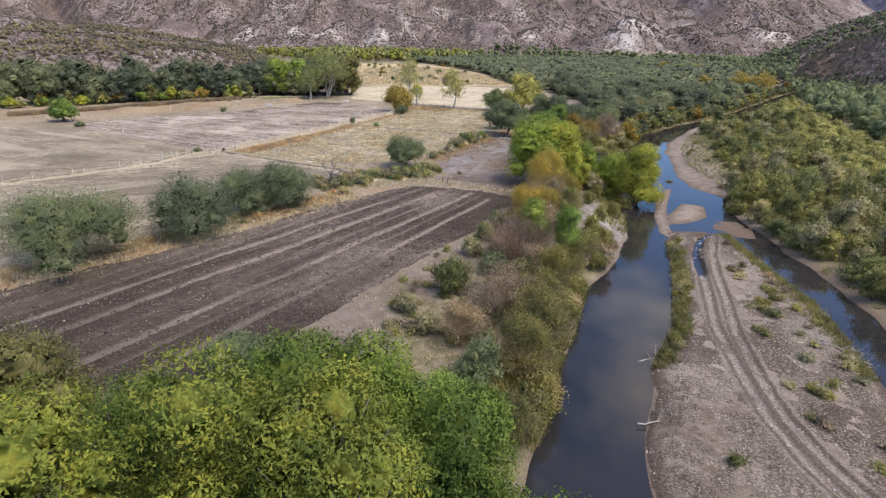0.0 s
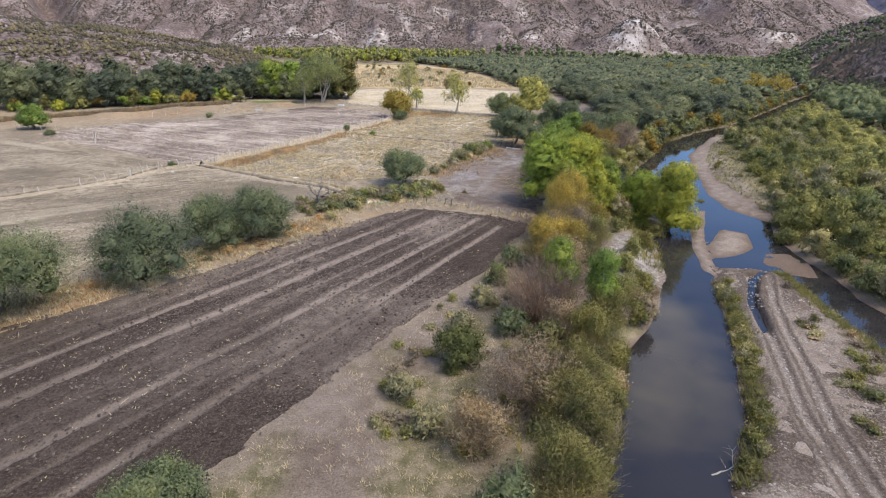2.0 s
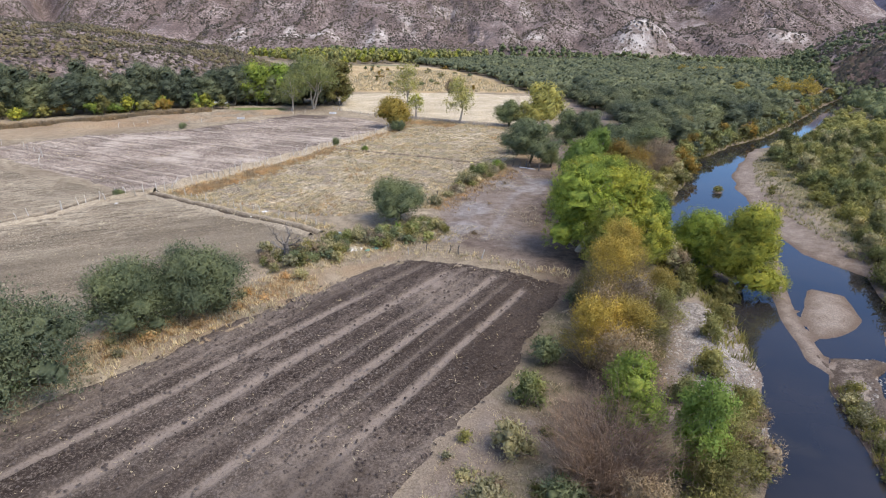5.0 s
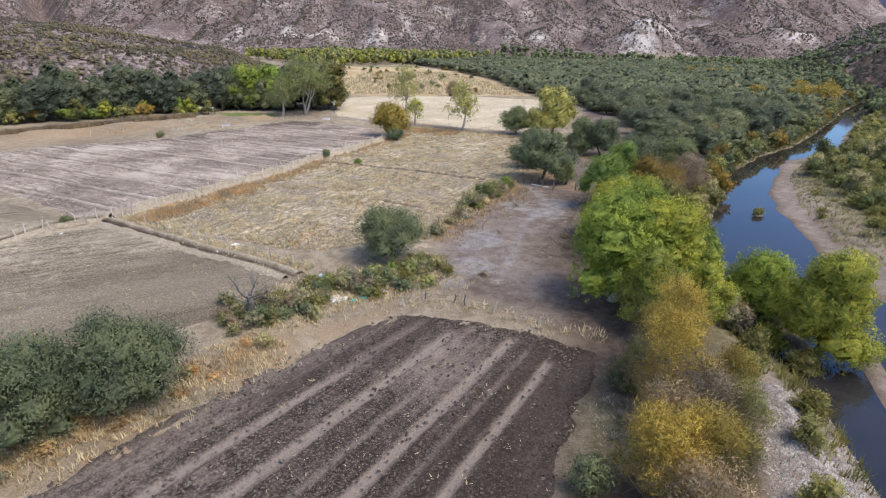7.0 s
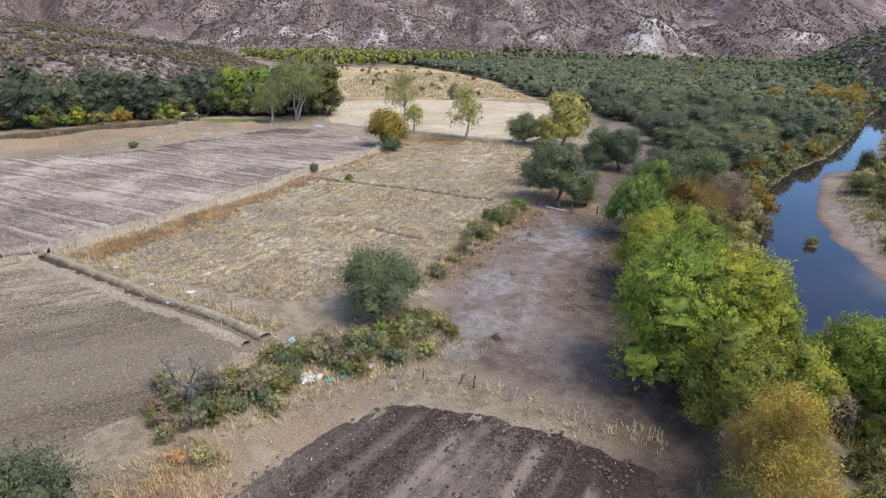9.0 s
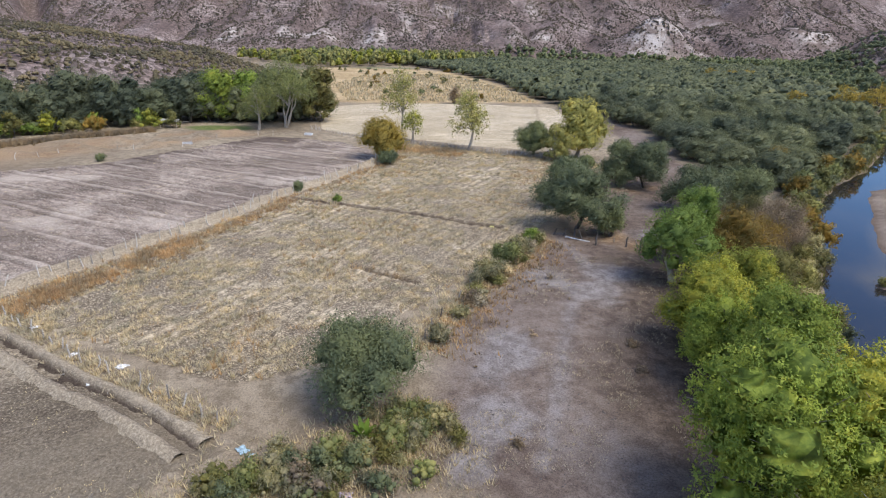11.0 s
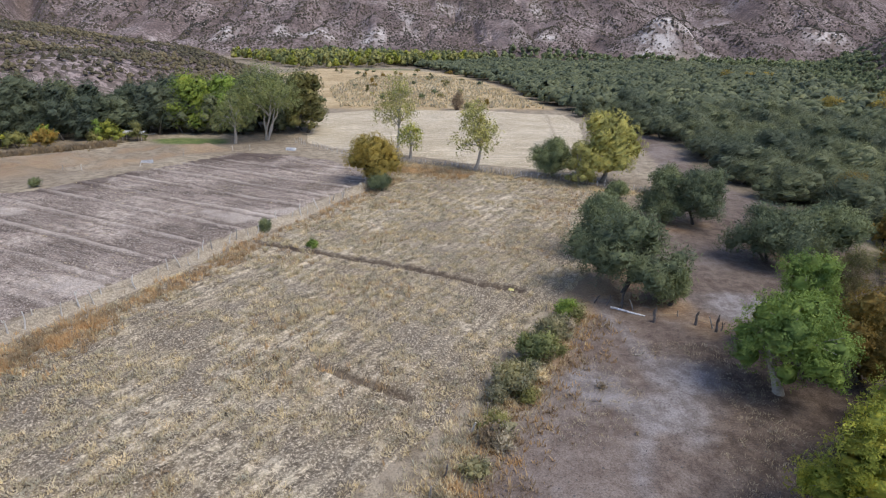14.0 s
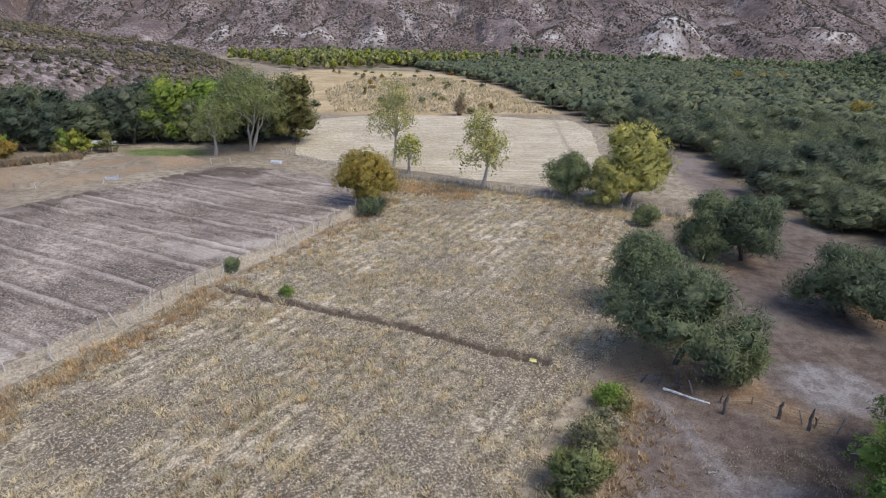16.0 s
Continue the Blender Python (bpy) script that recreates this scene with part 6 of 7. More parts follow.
def hill_scrub(name, test, count, label, size=(0.9, 2.2), box=(-1000, 1000, 200, 1500)):
    """Desert shrubs dotted over the slopes: small faceted clumps."""
    x, y = r.uniform(box[0], box[1], count * 3), r.uniform(box[2], box[3], count * 3)
    keep = test(x, y)
    x, y = x[keep][:count], y[keep][:count]
    z = ground_z(x, y)
    s = r.uniform(*size, len(x))
    base = np.array([(0, 0, 0.9), (1, 0, -0.2), (0.3, 0.95, -0.2), (-0.8, 0.6, -0.2), (-0.8, -0.6, -0.2), (0.3, -0.95, -0.2)])
    face = np.array([(0, 1, 2), (0, 2, 3), (0, 3, 4), (0, 4, 5), (0, 5, 1)])
    v = base[None] * s[:, None, None] * r.uniform(0.7, 1.3, (len(x), 6, 1)) + np.stack([x, y, z], 1)[:, None]
    f = face[None] + (np.arange(len(x)) * 6)[:, None, None]
    return tagged(new(name, mesh_np(name, v.reshape(-1, 3), f.reshape(-1, 3), M_HILLSCRUB)), label, "scrub", kind="stuff")


hill_scrub("bench_scrub", lambda x, y: (sdist(x, y, BENCH) > 6), 26000, "dry desert scrub over the stony bench", (0.5, 1.3), (-620, -60, 120, 820))
hill_scrub("range_scrub", lambda x, y: (y > 765) & (vnoise(x / 30, y / 40, 7) > 0.22), 56000, "dark desert scrub dotted over the brown hills", (0.7, 1.9), (-760, 900, 760, 1250))
hill_scrub("slope_scrub", lambda x, y: (sdist(x, y, EAST_FOOT) > 12), 9000, "dark desert scrub over the eastern hillside", (0.9, 2.2), (140, 560, 60, 780))


bx, by = r.uniform(-360, -90, 9000), r.uniform(190, 560, 9000)
ok = (sdist(bx, by, BENCH) > 3) & (sdist(bx, by, BENCH) < 150) & (r.uniform(0, 1, 9000) > 0.25) & (fbm(bx / 17, by / 17, 2, 66) > -0.3)
pl = [(float(x), float(y), float(r.uniform(1.2, 3.2)), float(r.uniform(3, 6.5))) for x, y in zip(bx[ok][:2600], by[ok][:2600])]
far_wood("bench_brush", pl, M_BENCHBUSH, "grey-olive desert brush over the stony bench", 34, 0.4, "scrub", 1)


def grass(name, places, mat, label, h, blades=4, lean=0.35, width=0.05):
    """Tufts of blades at the places."""
    p = np.repeat(places, blades, 0)
    n = len(p)
    a = r.uniform(0, 6.28, n)
    d = np.stack([np.cos(a), np.sin(a), np.zeros(n)], 1)
    hh = (h * r.uniform(0.5, 1.3, n))[:, None]
    side = np.stack([-np.sin(a), np.cos(a), np.zeros(n)], 1) * width
    root = p + d * r.uniform(0.02, 0.3, (n, 1))
    tip = root + d * hh * lean * r.uniform(0.2, 1.6, (n, 1)) + np.array([0, 0, 1]) * hh
    v = np.stack([root - side, root + side, tip], 1).reshape(-1, 3)
    return tagged(new(name, mesh_np(name, v, np.arange(3 * n).reshape(n, 3), mat)), label, "grass", kind="stuff")


def tufts(outline, count, dens=None):
    xs, ys = [p[0] for p in outline], [p[1] for p in outline]
    x, y = r.uniform(min(xs), max(xs), count * 3), r.uniform(min(ys), max(ys), count * 3)
    keep = inside(x, y, outline)
    if dens is not None:
        keep &= dens(x, y)
    x, y = x[keep][:count], y[keep][:count]
    return np.stack([x, y, height(x, y)], 1)


def along(line, count, width, side=0.0):
    seg = np.array(line)
    ln = np.hypot(*(seg[1:] - seg[:-1]).T)
    cut = r.choice(len(ln), count, p=ln / ln.sum())
    t = r.uniform(0, 1, count)[:, None]
    d = (seg[cut + 1] - seg[cut]) / ln[cut][:, None]
    p = seg[cut] + (seg[cut + 1] - seg[cut]) * t + np.stack([d[:, 1], -d[:, 0]], 1) * (side + r.normal(size=count) * width)[:, None]
    return np.column_stack([p, height(p[:, 0], p[:, 1])])


grass("stubble_grass", tufts(STUBBLE, 42000, lambda x, y: (vnoise(x / 2.2, y / 2.2, 5) > 0.38) & (line_dist(x, y, STUBBLE_DITCH) > 0.8) & (line_dist(x, y, STUBBLE_RILL) > 0.7)), M_STUB, "short golden dry grass and stubble", 0.24, 4, 1.0, 0.05)
tuft = tufts(STUBBLE, 1500, lambda x, y: (vnoise(x / 4, y / 4, 25) > 0.55) & (x < -4 - 0.35 * (160 - y)))
grass("dry_tussocks", np.repeat(tuft, 2, 0), M_STRAW, "pale tussocks of dry grass in the stubble", 0.6, 9, 0.6, 0.035)
grass("rust_patches", tufts(STUBBLE, 1600, lambda x, y: vnoise(x / 5, y / 5, 45) > 0.72), M_RUST, "rust-coloured dry weeds in the stubble", 0.32, 7, 0.9, 0.045)
grass("tall_dry_grass", np.concatenate([along(FENCE_W[2:7], 1000, 1.5, 4.6), along(FENCE_W[6:10], 330, 1.2, 3.6), along(FENCE_W[9:], 220, 1.0, 2.6), along([(-11, 226), (-4, 224), (5, 219)], 700, 2.2, 1.0),
                                        tufts(STUBBLE, 1500, lambda x, y: vnoise(x / 9, y / 9, 15) > 0.72)]), M_RUST, "tall orange dry grass along the fence", 0.62, 8, 0.55, 0.045)
grass("verge_grass", np.concatenate([along(verge, 2600, 2.0, -1.5), along(FENCE_E, 1500, 1.2), along(FENCE_N, 1500, 1.5, 1.0), along(strip, 2500, 2.4), along(FENCE_SW, 900, 0.8), along(FENCE_S, 150, 0.8)]), M_STUB, "dry grass along verges and fences", 0.42, 6, 0.7, 0.04)
grass("rust_grass", np.concatenate([along(verge, 1800, 1.6, -2.2), along(FENCE_E, 700, 1.8, 2.2)]), M_RUST, "orange dry grass under mesquites and fences", 0.4, 5, 0.6, 0.06)
grass("far_grass", tufts([(-42, 333), (-62, 413), (-56, 500), (0, 515), (28, 433), (42, 338)], 3000), M_STRAW, "rough golden grass far up the valley", 1.2, 5, 0.6, 0.25)

wild = tufts([(58, 104), (60, 130), (66, 150), (80, 178), (96, 194), (104, 190), (88, 165), (80, 140), (75, 110), (64, 96)], 2600, lambda x, y: -sdist(x, y, RIVER) > 3)
grass("beach_weeds", wild, M_WEED, "weedy growth behind the river beach", 0.5, 7, 0.7, 0.06)
wild = tufts(scrub_area, 9000, lambda x, y: -sdist(x, y, RIVER) > 0.5)
grass("scrub_grass", wild, M_WILLOW, "yellow-green undergrowth between willows", 0.8, 6, 0.6, 0.08)
wild = np.concatenate([along(LEFT_BANK[3:9], 1800, 1.6, -2.0), along(LEFT_BANK[10:27], 3000, 1.2, -1.6)])
wild = wild[wild[:, 2] > WATER_Z - 0.05]
grass("bank_reeds", wild, M_OLIVE, "olive reeds along the inner bank", 0.9, 6, 0.5, 0.06)

grass("hedge_weeds", along([(-140, 188), (-128, 200), (-116.5, 210.2), (-106, 223), (-94, 237), (-84, 246)], 2600, 1.1), M_BROWN, "brown dry weeds along a field hedge", 1.3, 7, 0.45, 0.09)

sandy = [(-9, 52), (-3, 61), (1.5, 69), (7, 77), (12.5, 89), (17, 92), (16, 76), (12, 60), (6, 40), (-2, 26), (-16, 38)]
grass("sandy_verge_grass", tufts(sandy, 1700, lambda x, y: vnoise(x / 3, y / 3, 58) > 0.4), M_STUB, "thin dry grass on the sandy verge", 0.2, 7, 1.0, 0.018)

edge = np.concatenate([along(MAIN_BAR[6:11], 800, 0.5, 1.0), along(MAIN_BAR[13:19], 1100, 0.7, 1.2)])
edge = edge[edge[:, 2] > WATER_Z + 0.02]
grass("sandbar_reeds", edge, M_OLIVE, "olive weeds along the sandbar's edges", 0.5, 7, 0.7, 0.045)

for k in range(26):
    q = k / 25
    x, y = 2.0 + 11.5 * q + r.normal() * 1.2, 134.5 + 22.5 * q + r.normal() * 0.8
    shrub("scrub_bush", x, y, r.uniform(0.7, 2.2), r.uniform(1.6, 3.2), [M_WEED, M_STUB, M_WEED, M_WILLOW, M_BROWN][k % 5], "pale straw-coloured bush beside the stubble", seed=1200 + k, n=900, size=0.13, group="scrub strip")

# ---- fences ----
def post_mesh(seed, mat, fork=False):
    q = np.random.default_rng(seed)
    t = np.linspace(0, 1, 5)[:, None]
    bend = np.array([q.normal() * 0.12, q.normal() * 0.12, 0])
    pts = np.array([0, 0, -0.25]) + np.array([0, 0, 1.65]) * t + bend * np.sin(t * 2.6)
    pieces = [tube(pts, np.linspace(0.085, 0.055, 5), 6)]
    n = len(pieces[0][0])
    pieces.append((np.vstack([pieces[0][0][-6:]]), np.array([(0, 1, 2, 3), (3, 4, 5, 0)])))
    if fork:
        pieces.append(tube(np.stack([pts[3], pts[3] + np.array([0.14, 0.05, 0.25]), pts[3] + np.array([0.2, 0.1, 0.5])]), [0.04, 0.03, 0.02], 5))
    return mesh_np("post", *joined(pieces), mat, True)


POSTS = [post_mesh(k, M_GREYWOOD if k == 2 else M_POST, k == 4) for k in range(6)] + [post_mesh(6, M_DEADWOOD, True)]


def fence(line, gap, label, tall=1.0, wires=3, wobble=0.12, lean=7.0, kinds=(0, 1, 2, 3, 4, 5)):
    pts = [p for k, p in enumerate(resample(line, gap)) if k == 0 or r.uniform(0, 1) > 0.22]
    x0, y0 = pts[0]
    z0 = h1(x0, y0)
    ob = thing("fence", x0, y0, z0, label, "fence", "field fences")
    tops = []
    for k, (x, y) in enumerate(pts):
        x, y = x + float(r.normal()) * wobble, y + float(r.normal()) * wobble
        z = h1(x, y) + 0.02 + (0.3 if line is FENCE_W else 0.0)
        p = part("post", POSTS[kinds[int(r.integers(len(kinds)))]], ob)
        s = tall * float(r.uniform(0.6, 1.15))
        p.matrix_basis = pose(x - x0, y - y0, z - z0, float(r.normal()) * lean, float(r.normal()) * lean, float(r.uniform(0, 360))) @ Matrix.Diagonal((1, 1, s, 1))
        tops.append((x - x0, y - y0, z - z0, s))
    for w in range(wires):
        run = np.array([(a, b, c + s * (0.35 + 0.38 * w)) for a, b, c, s in tops])
        part("wire", mesh_np("wire", *tube(run, np.full(len(run), 0.009), 3), M_DEADWOOD), ob)
    return ob


fence(FENCE_W, 1.6, "weathered post and wire fence along an earth bank", 1.15, 3, 0.3, 10)
fence(FENCE_SW, 1.9, "crooked post and wire fence beside a ditch")
fence(FENCE_E, 2.4, "sparse crooked posts between stubble and yard", 0.9, 3, 0.2, 9, (2, 2, 1, 6))
fence(FENCE_S, 2.6, "crooked post fence behind the ploughed strip", 0.9, 3, 0.2, 9, (2, 4, 6))
fence(FENCE_YARD, 1.5, "dark crooked post fence across the yard", 0.9, 3, 0.2, 11, (2, 6, 6))
fence(FENCE_FAR, 4.2, "whitish posts along the bare field")
fence(FENCE_NW, 0.9, "rough stick fence at the far field")
fence(FENCE_N, 0.5, "dense brush fence of upright sticks", 1.0, 2, 0.16, 9)
fence([(-125, 178), (-104, 176), (-92, 166), (-84, 153)], 4.0, "post and wire fence across the far verge")
fence([(-59.5, 122), (-66, 114.5), (-74, 107), (-84, 97)], 2.2, "post and wire fence between fallow fields")

# brush heaped into the northern fence
brush = []
for bx, by, bz in along(FENCE_N, 950, 0.35):
    a, t = r.uniform(0, 6.28), r.uniform(0.6, 1.5)
    e = np.array([bx + math.cos(a) * t * 0.7, by + math.sin(a) * t * 0.5, bz + r.uniform(0.5, 1.3)])
    brush.append(tube(np.stack([np.array([bx, by, bz]), e]), [0.035, 0.015], 4))
tagged(new("brushwood", mesh_np("brushwood", *joined(brush), M_GREYWOOD)), "dry sticks heaped along a brush fence", "brushwood", kind="stuff")


# ---- dead wood ----
def branch(q, start, way, length, radius, depth, pieces):
    pts = [np.array(start, float)]
    d = np.array(way, float)
    for k in range(5):
        d = d + q.normal(size=3) * 0.22 + np.array([0, 0, 0.02])
        d /= np.linalg.norm(d)
        pts.append(pts[-1] + d * length / 5)
    pieces.append(tube(np.array(pts), np.linspace(radius, radius * 0.35, 6), 6 if radius > 0.06 else 4))
    if depth:
        for k in range(4 if depth > 1 else 5):
            i = int(q.integers(2, 6))
            w = d + q.normal(size=3) * 0.75
            branch(q, pts[i], w / np.linalg.norm(w), length * q.uniform(0.45, 0.7), radius * 0.42, depth - 1, pieces)


def dead_tree(x, y, seed):
    q = np.random.default_rng(seed)
    ob = thing("dead_tree", x, y, h1(x, y) - 0.1, "bare dead tree with a charred trunk among scrub", "tree")
    part("trunk", mesh_np("trunk", *tube([(0, 0, -0.2), (0.25, 0.1, 0.9), (0.4, 0.1, 1.9), (0.3, 0.0, 2.7)], [0.45, 0.36, 0.32, 0.26], 9), M_DEADWOOD, True), ob, "charred trunk")
    for k, w in enumerate([(-0.7, 0.2, 0.8), (0.65, -0.3, 0.7), (0.1, 0.3, 1.0), (-0.3, -0.6, 0.8), (0.9, 0.4, 0.2), (-0.9, -0.3, 0.1), (0.3, 0.9, 0.5)]):
        pieces = []
        w = np.array(w) / np.linalg.norm(w)
        branch(q, (0.35, 0.05, 1.7 + 0.14 * k), w, q.uniform(1.5, 2.3), 0.11, 3, pieces)
        part("limb", mesh_np("limb", *joined(pieces), M_DEADWOOD if k % 3 else M_GREYWOOD, True), ob)
    return ob


dead_tree(-19.2, 102.2, 3)


def fallen(name, x, y, turn, length, radius, mat, label, forks=3, seed=0, lift=0.0):
    q = np.random.default_rng(seed)
    ob = thing(name, x, y, h1(x, y) + radius * 0.7 + lift, label, "log", turn=turn)
    t = np.linspace(0, 1, 7)[:, None]
    pts = np.array([-length / 2, 0, 0]) + np.array([length, 0, 0]) * t + q.normal(size=(7, 3)) * 0.03 * length * np.array([0, 1, 0.15])
    v, f = tube(pts, np.linspace(radius, radius * 0.6, 7), 8)
    caps = np.array([(0, 1, 2, 3), (0, 3, 4, 5), (0, 5, 6, 7)])
    part("stem", mesh_np("stem", v, np.concatenate([f, caps, caps + len(v) - 8]), mat, True), ob)
    for k in range(forks):
        pieces = []
        w = np.array([q.uniform(-0.2, 1), q.choice([-1, 1]) * q.uniform(0.5, 1), q.uniform(0.05, 0.45)])
        branch(q, pts[int(q.integers(2, 6))], w / np.linalg.norm(w), length * q.uniform(0.25, 0.5), radius * 0.4, 1, pieces)
        part("limb", mesh_np("limb", *joined(pieces), mat, True), ob)
    return ob


fallen("log", 19.6, 158.2, -30.7, 3.7, 0.13, M_WHITE, "long pale barkless log lying in the yard", 0, 1)
fallen("driftwood", 39.2, 48.5, -60, 4.6, 0.13, M_GREYWOOD, "grey driftwood tangle stranded on the sandbar", 6, 2)
fallen("driftwood", 40.2, 45.5, -35, 3.6, 0.09, M_GREYWOOD, "grey driftwood tangle stranded on the sandbar", 6, 3)
fallen("driftwood", 18.6, 36.3, 8, 3.4, 0.08, M_GREYWOOD, "bleached branch at the sandbar's edge", 5, 4)
fallen("driftwood", 39.5, 66.5, 20, 2.0, 0.09, M_GREYWOOD, "bleached root stranded on the sandbar", 5, 5)
fallen("driftwood", 21.4, 46.0, 25, 2.6, 0.1, M_GREYWOOD, "half-buried branch at the sandbar's edge", 3, 6)
fallen("fallen_timber", 15.8, 218.6, 35, 3.8, 0.13, M_GREYWOOD, "whitened fallen timber in the brush fence", 3, 7, 0.25)
fallen("fallen_timber", 17.4, 219.8, 60, 3.2, 0.1, M_GREYWOOD, "whitened fallen timber in the brush fence", 2, 8, 0.35)
fallen("stick", 18.2, 149.6, 20, 1.3, 0.06, M_GREYWOOD, "small pale sticks on the yard's sand", 3, 9)
fallen("stick", -31.8, 122.6, 30, 1.6, 0.06, M_GREYWOOD, "bleached stick across the ditch", 1, 10)
fallen("driftwood", 34.0, 121.0, 20, 3.0, 0.1, M_GREYWOOD, "dead branch over the dark water", 3, 11, 0.4)
for k, (x, y, s) in enumerate([(21.7, 156.0, 1.2), (27.4, 154.2, 1.3), (25.9, 155.6, 1.0), (13.4, 157.6, 1.0), (19.6, 160.2, 1.0)]):
    ob = thing("stump", x, y, h1(x, y), "dark upright dead stump in the yard", "stump", "yard stumps")
    part("stem", mesh_np("stem", *tube([(0, 0, -0.2), (0.05, 0.03, 0.5), (0.0, 0.1, 1.1), (0.1, 0.05, 1.5 * s)], [0.17, 0.13, 0.11, 0.05], 7), M_DEADWOOD, True), ob)
    part("limb", mesh_np("limb", *tube([(0.02, 0.08, 0.9), (0.2, 0.1, 1.2), (0.26, 0.2, 1.5)], [0.06, 0.045, 0.02], 5), M_DEADWOOD, True), ob)


# ---- agave, litter, trough, shelter ----
def agave(x, y):
    ob = thing("agave", x, y, h1(x, y), "bright green broad-leaved plant beside the scrub", "plant")
    for k in range(16):
        a, up = k * 2.4, 0.35 + 0.9 * (k / 16)
        d = np.array([math.cos(a), math.sin(a), 0])
        side = np.array([-math.sin(a), math.cos(a), 0])
        rows = []
        for s in np.linspace(0, 1, 6):
            p = d * (0.1 + 1.1 * s * (1.2 - 0.5 * up)) + np.array([0, 0, 1.7 * up * s - 0.55 * s * s])
            wdt = 0.2 * math.sin(math.pi * min(1, 0.12 + 0.88 * s)) + 0.01
            rows += [p - side * wdt, p + np.array([0, 0, -0.05]), p + side * wdt]
        part("leaf", mesh_np("leaf", np.array(rows), grid_faces(3, 6), M_AGAVE, True), ob)
    return ob


M_AGAVE = foliage("broad green leaves", [(0.16, 0.27, 0.05), (0.24, 0.36, 0.07)], 0.3)
agave(-5.7, 114.9)


def rag(name, x, y, w, mat, label, seed, high=0.25):
    q = np.random.default_rng(seed)
    n = 9
    u, v = [a.ravel() for a in np.meshgrid(np.linspace(-1, 1, n), np.linspace(-1, 1, n))]
    edge = 1 + 0.35 * fbm(u * 2 + seed, v * 2, 2, seed)
    z = high * (np.abs(fbm(u * 1.6 + seed, v * 1.6, 3, seed + 5)) * 1.4 + 0.1) * (1 - 0.6 * np.maximum(np.abs(u), np.abs(v)))
    verts = np.stack([u * w * 0.5 * edge, v * w * 0.35 * edge, z], 1)
    ob = new(name, mesh_np(name, verts, grid_faces(n, n), mat, True))
    ob.matrix_world = pose(x, y, h1(x, y) + 0.06, 0, 0, float(q.uniform(0, 180)))
    return tagged(ob, label, "litter", "scattered litter")


M_TEAL = soil("teal plastic", (0.08, 0.4, 0.35), (0.1, 0.45, 0.4), (0.12, 0.5, 0.45))
M_LILAC = soil("lilac cloth", (0.4, 0.33, 0.48), (0.48, 0.4, 0.55), (0.55, 0.5, 0.62))
for k, (x, y, w, mat, lab) in enumerate([(-11.2, 107.0, 1.6, M_WHITE, "crumpled white plastic sheet among weeds"), (-10.3, 107.2, 0.9, M_WHITE, "crumpled white plastic bag among weeds"), (-9.3, 106.8, 0.6, M_TEAL, "teal plastic scrap among weeds"),
                                         (-8.3, 107.4, 0.8, M_TEAL, "teal plastic scrap among weeds"), (-6.4, 109.2, 1.1, M_LILAC, "lilac cloth scrap among weeds"), (-14.0, 113.2, 0.9, M_BLUE, "faded blue plastic sack by the fence"), (-13.2, 112.6, 0.6, M_BLUE, "faded blue plastic scrap by the fence"),
                                         (-49.8, 133.6, 0.9, M_WHITE, "white rag by the fence corner"), (-33.4, 125.3, 0.9, M_WHITE, "white sack by the ditch"), (-28.0, 123.5, 1.0, M_WHITE, "white sack on the fence"), (-26.5, 119.8, 0.8, M_WHITE, "white scrap beside the ditch"), (-29.0, 121.0, 0.8, M_WHITE, "white scrap beside the ditch"),
                                         (-40.0, 130.2, 0.7, M_WHITE, "white rag on the fence"), (-57.5, 127.4, 0.7, M_WHITE, "white rag by the ditch"), (-62.5, 119.4, 0.8, M_WHITE, "white scrap by the ditch"), (-68.0, 113.5, 0.8, M_WHITE, "white scrap by the ditch"), (-53.5, 126.6, 0.6, M_WHITE, "white scrap on the fallow field")]):
    rag("litter_scrap", x, y, w, mat, lab, k, 0.3)
M_YELLOW = soil("yellow plastic", (0.6, 0.55, 0.2), (0.7, 0.65, 0.25), (0.75, 0.7, 0.3))
rag("litter_scrap", 7.6, 163.3, 0.7, M_YELLOW, "yellow plastic scrap in the stubble", 31, 0.4)


def box_mesh(name, sx, sy, sz, mat, bevel=0.02):
    bm = bmesh.new()
    bmesh.ops.create_cube(bm, size=1)
    bmesh.ops.scale(bm, vec=(sx, sy, sz), verts=bm.verts)
    bmesh.ops.bevel(bm, geom=bm.edges[:], offset=bevel, segments=1, affect="EDGES")
    me = bpy.data.meshes.new(name)
    bm.to_mesh(me)
    bm.free()
    me.materials.append(mat)
    return me


def shelter(x, y, turn):
    ob = thing("shelter", x, y, h1(x, y), "low open shelter with a pale sheet roof", "shelter", turn=turn)
    roof = part("roof", box_mesh("roof", 5.4, 2.6, 0.08, M_TIN), ob)
    roof.matrix_basis = pose(0, 0, 2.15, 6, 2, 0)
    for a, b in ((-2.4, -1.1), (2.4, -1.1), (-2.4, 1.1), (2.4, 1.1)):
        leg = part("post", POSTS[1], ob)
        leg.matrix_basis = pose(a, b, 0.2, 3, 2, 40) @ Matrix.Diagonal((1, 1, 1.32, 1))
    rail = part("rail", mesh_np("rail", *tube([(2.2, -1.1, 1.9), (4.0, -1.2, 1.75), (6.2, -1.0, 1.9)], [0.08, 0.07, 0.05], 6), M_GREYWOOD, True), ob)
    return ob


shelter(-83.0, 253.8, 4)


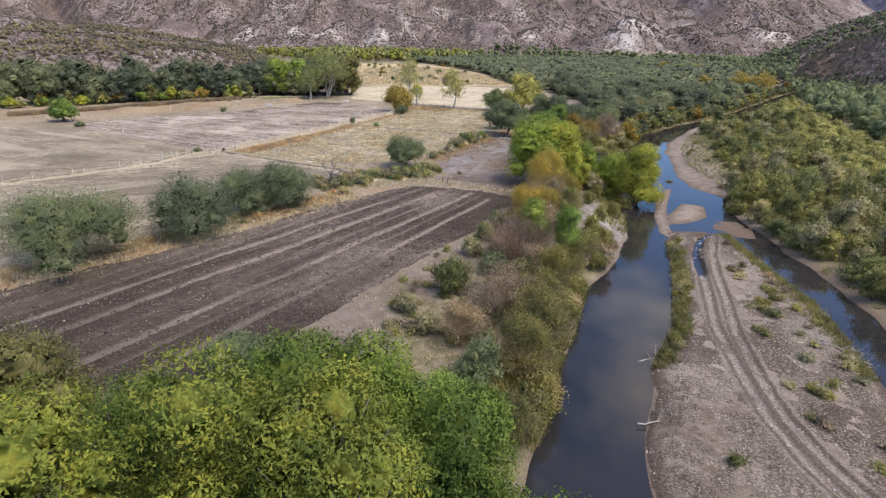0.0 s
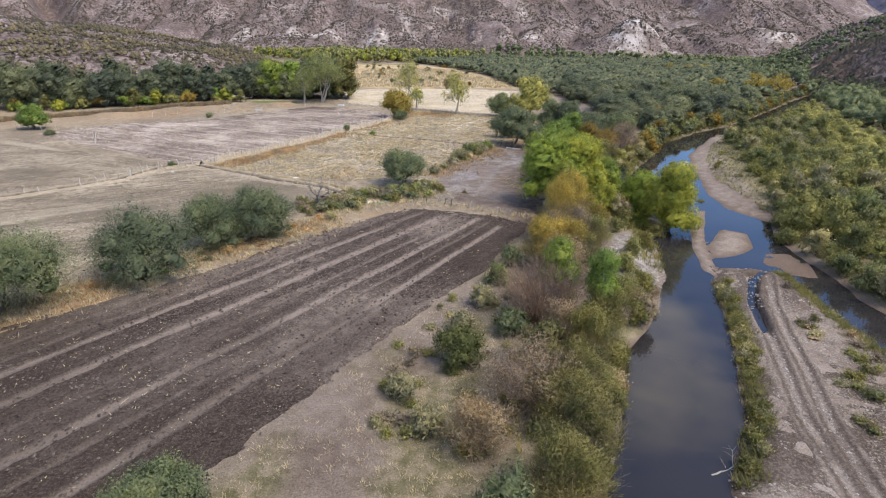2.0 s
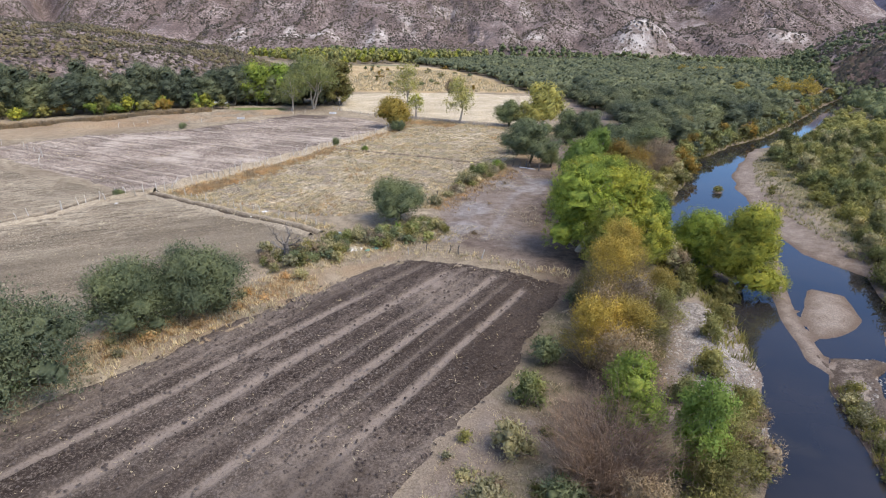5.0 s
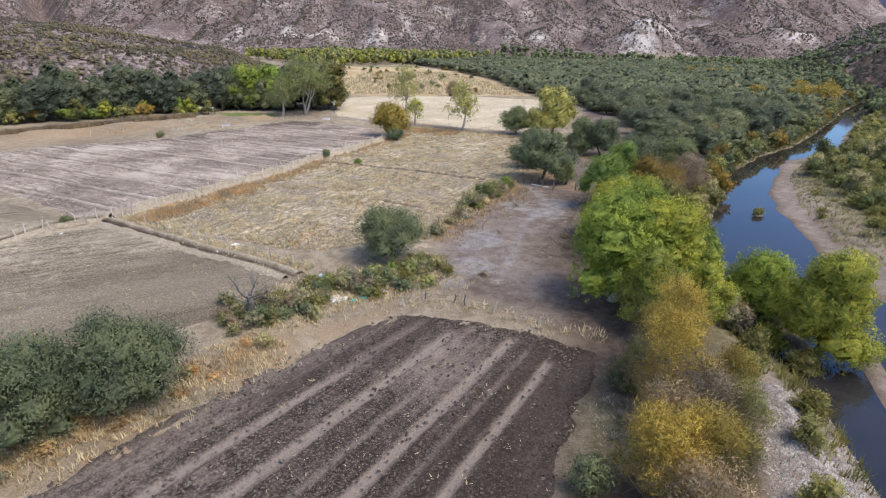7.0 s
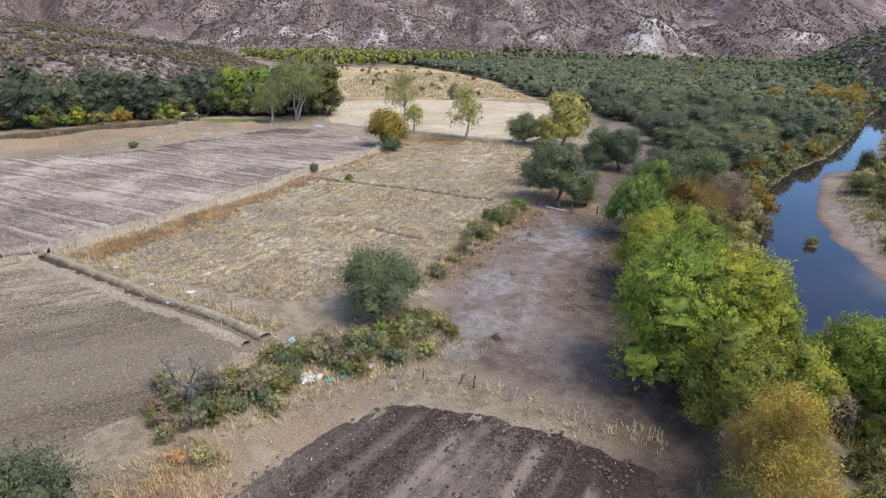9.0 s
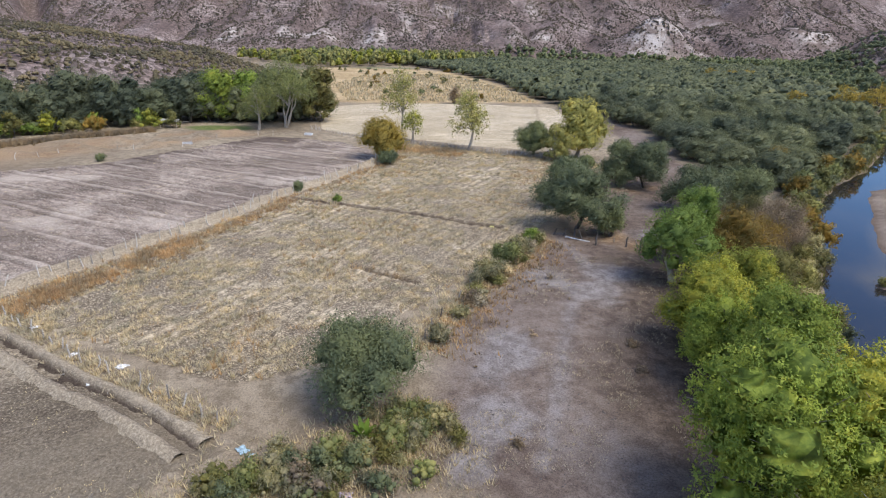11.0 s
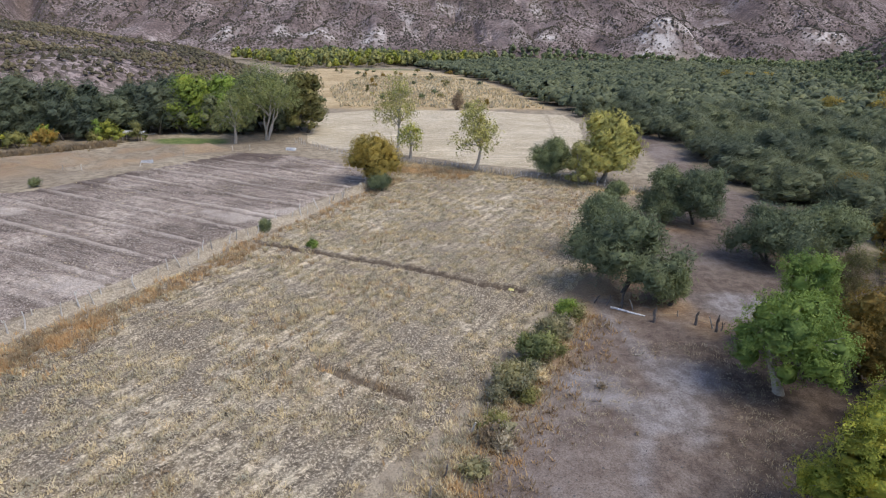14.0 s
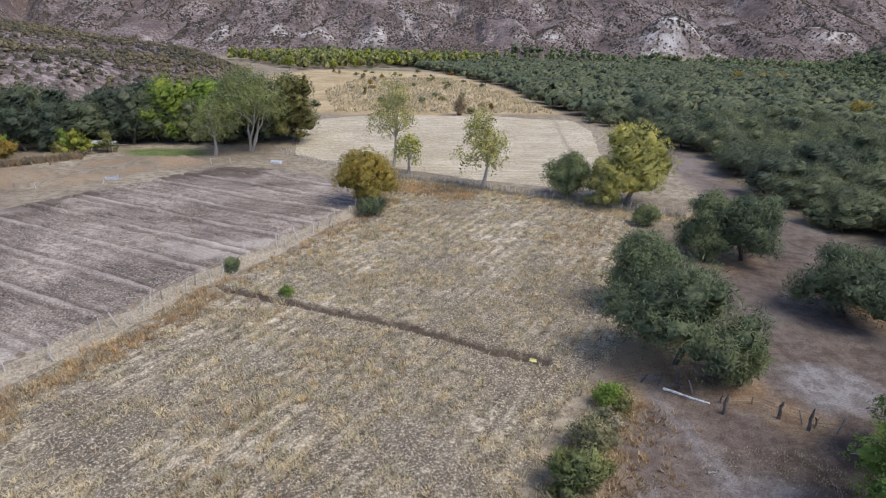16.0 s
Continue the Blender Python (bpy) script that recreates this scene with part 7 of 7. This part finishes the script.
def trough(x, y, turn, mat, label):
    """An open trough with walls and a floor."""
    ob = thing("trough", x, y, h1(x, y), label, "trough", turn=turn)
    for name, sx, sy, px, py in (("side", 2.4, 0.1, 0, 0.45), ("side", 2.4, 0.1, 0, -0.45), ("end", 0.1, 0.796, 1.15, 0), ("end", 0.1, 0.796, -1.15, 0)):
        p = part(name, box_mesh(name, sx, sy, 0.6, mat), ob)
        p.matrix_basis = pose(px, py, 0.29)
    p = part("base", box_mesh("base", 2.19, 0.79, 0.08, mat), ob)
    p.matrix_basis = pose(0, 0, 0.08)


trough(-66.2, 226.8, 20, M_TIN, "pale grey water trough at the bare field")
trough(-38.6, 243.6, -12, M_WHITE, "whitewashed trough at the far field corner")

# ---- loose ground cover ----
def lumps(name, places, size, mat, label, category):
    """Small faceted stones or clods resting on the ground."""
    n = len(places)
    base = np.array([(0, 0, 0.7), (1, 0, 0.1), (0.2, 1, 0.0), (-0.9, 0.3, 0.15), (-0.3, -0.9, 0.05), (0, 0, -0.5)])
    face = np.array([(0, 1, 2), (0, 2, 3), (0, 3, 4), (0, 4, 1), (5, 2, 1), (5, 3, 2), (5, 4, 3), (5, 1, 4)])
    a = r.uniform(0, 6.28, n)
    c, s = np.cos(a)[:, None], np.sin(a)[:, None]
    b = base[None] * r.uniform(0.6, 1.4, (n, 6, 1))
    b = np.stack([b[..., 0] * c - b[..., 1] * s, b[..., 0] * s + b[..., 1] * c, b[..., 2]], 2) * r.uniform(*size, n)[:, None, None]
    v = b + places[:, None]
    f = face[None] + (np.arange(n) * 6)[:, None, None]
    return tagged(new(name, mesh_np(name, v.reshape(-1, 3), f.reshape(-1, 3), mat)), label, category, kind="stuff")


p = tufts(PLOUGH, 6000, lambda x, y: y > 34)
p[:, 2] += 0.1
lumps("soil_clods", p, (0.05, 0.17), M_CLOD, "dark clods over the ploughed strip", "clods")
p = tufts(MAIN_BAR, 6000, lambda x, y: (y > 20) & (vnoise(x / 3, y / 3, 8) > 0.35))
lumps("sandbar_stones", p, (0.04, 0.16), M_STONE, "pale pebbles and stones over the sandbar", "stones")
p = along([(22.6, 73), (25.2, 79), (27, 85), (28, 92)], 8000, 1.9)
lumps("bank_gravel", p, (0.05, 0.16), M_STONE, "pale gravel on the river bank", "gravel")
litter = tufts(PLOUGH, 1800, lambda x, y: (y > 34) & (vnoise(x / 2, y / 2, 18) > 0.5))
litter[:, 2] += 0.1
grass("straw_litter", litter, M_STUB, "pale straw litter over the ploughed strip", 0.06, 2, 4.0, 0.035)
p = tufts([(-1, 112), (2, 125), (13, 150), (26, 154), (24, 130), (19, 108)], 900)
lumps("yard_dung", p, (0.03, 0.1), M_DEADWOOD, "small dark clods over the yard", "clods")
grass("yard_grass", tufts([(-1, 107), (2, 132), (13, 152), (30, 152), (26, 130), (19, 104)], 2600, lambda x, y: vnoise(x / 5, y / 5, 28) > 0.6), M_STUB, "thin dry grass over the yard", 0.13, 6, 1.0, 0.02)
grass("fallow_grass", np.concatenate([tufts(FALLOW, 2200, lambda x, y: vnoise(x / 4, y / 4, 38) > 0.45), tufts(HARROW, 4000, lambda x, y: vnoise(x / 6, y / 6, 39) > 0.6)]), M_STRAW, "thin dry grass over fallow soil", 0.12, 3, 0.9, 0.035)
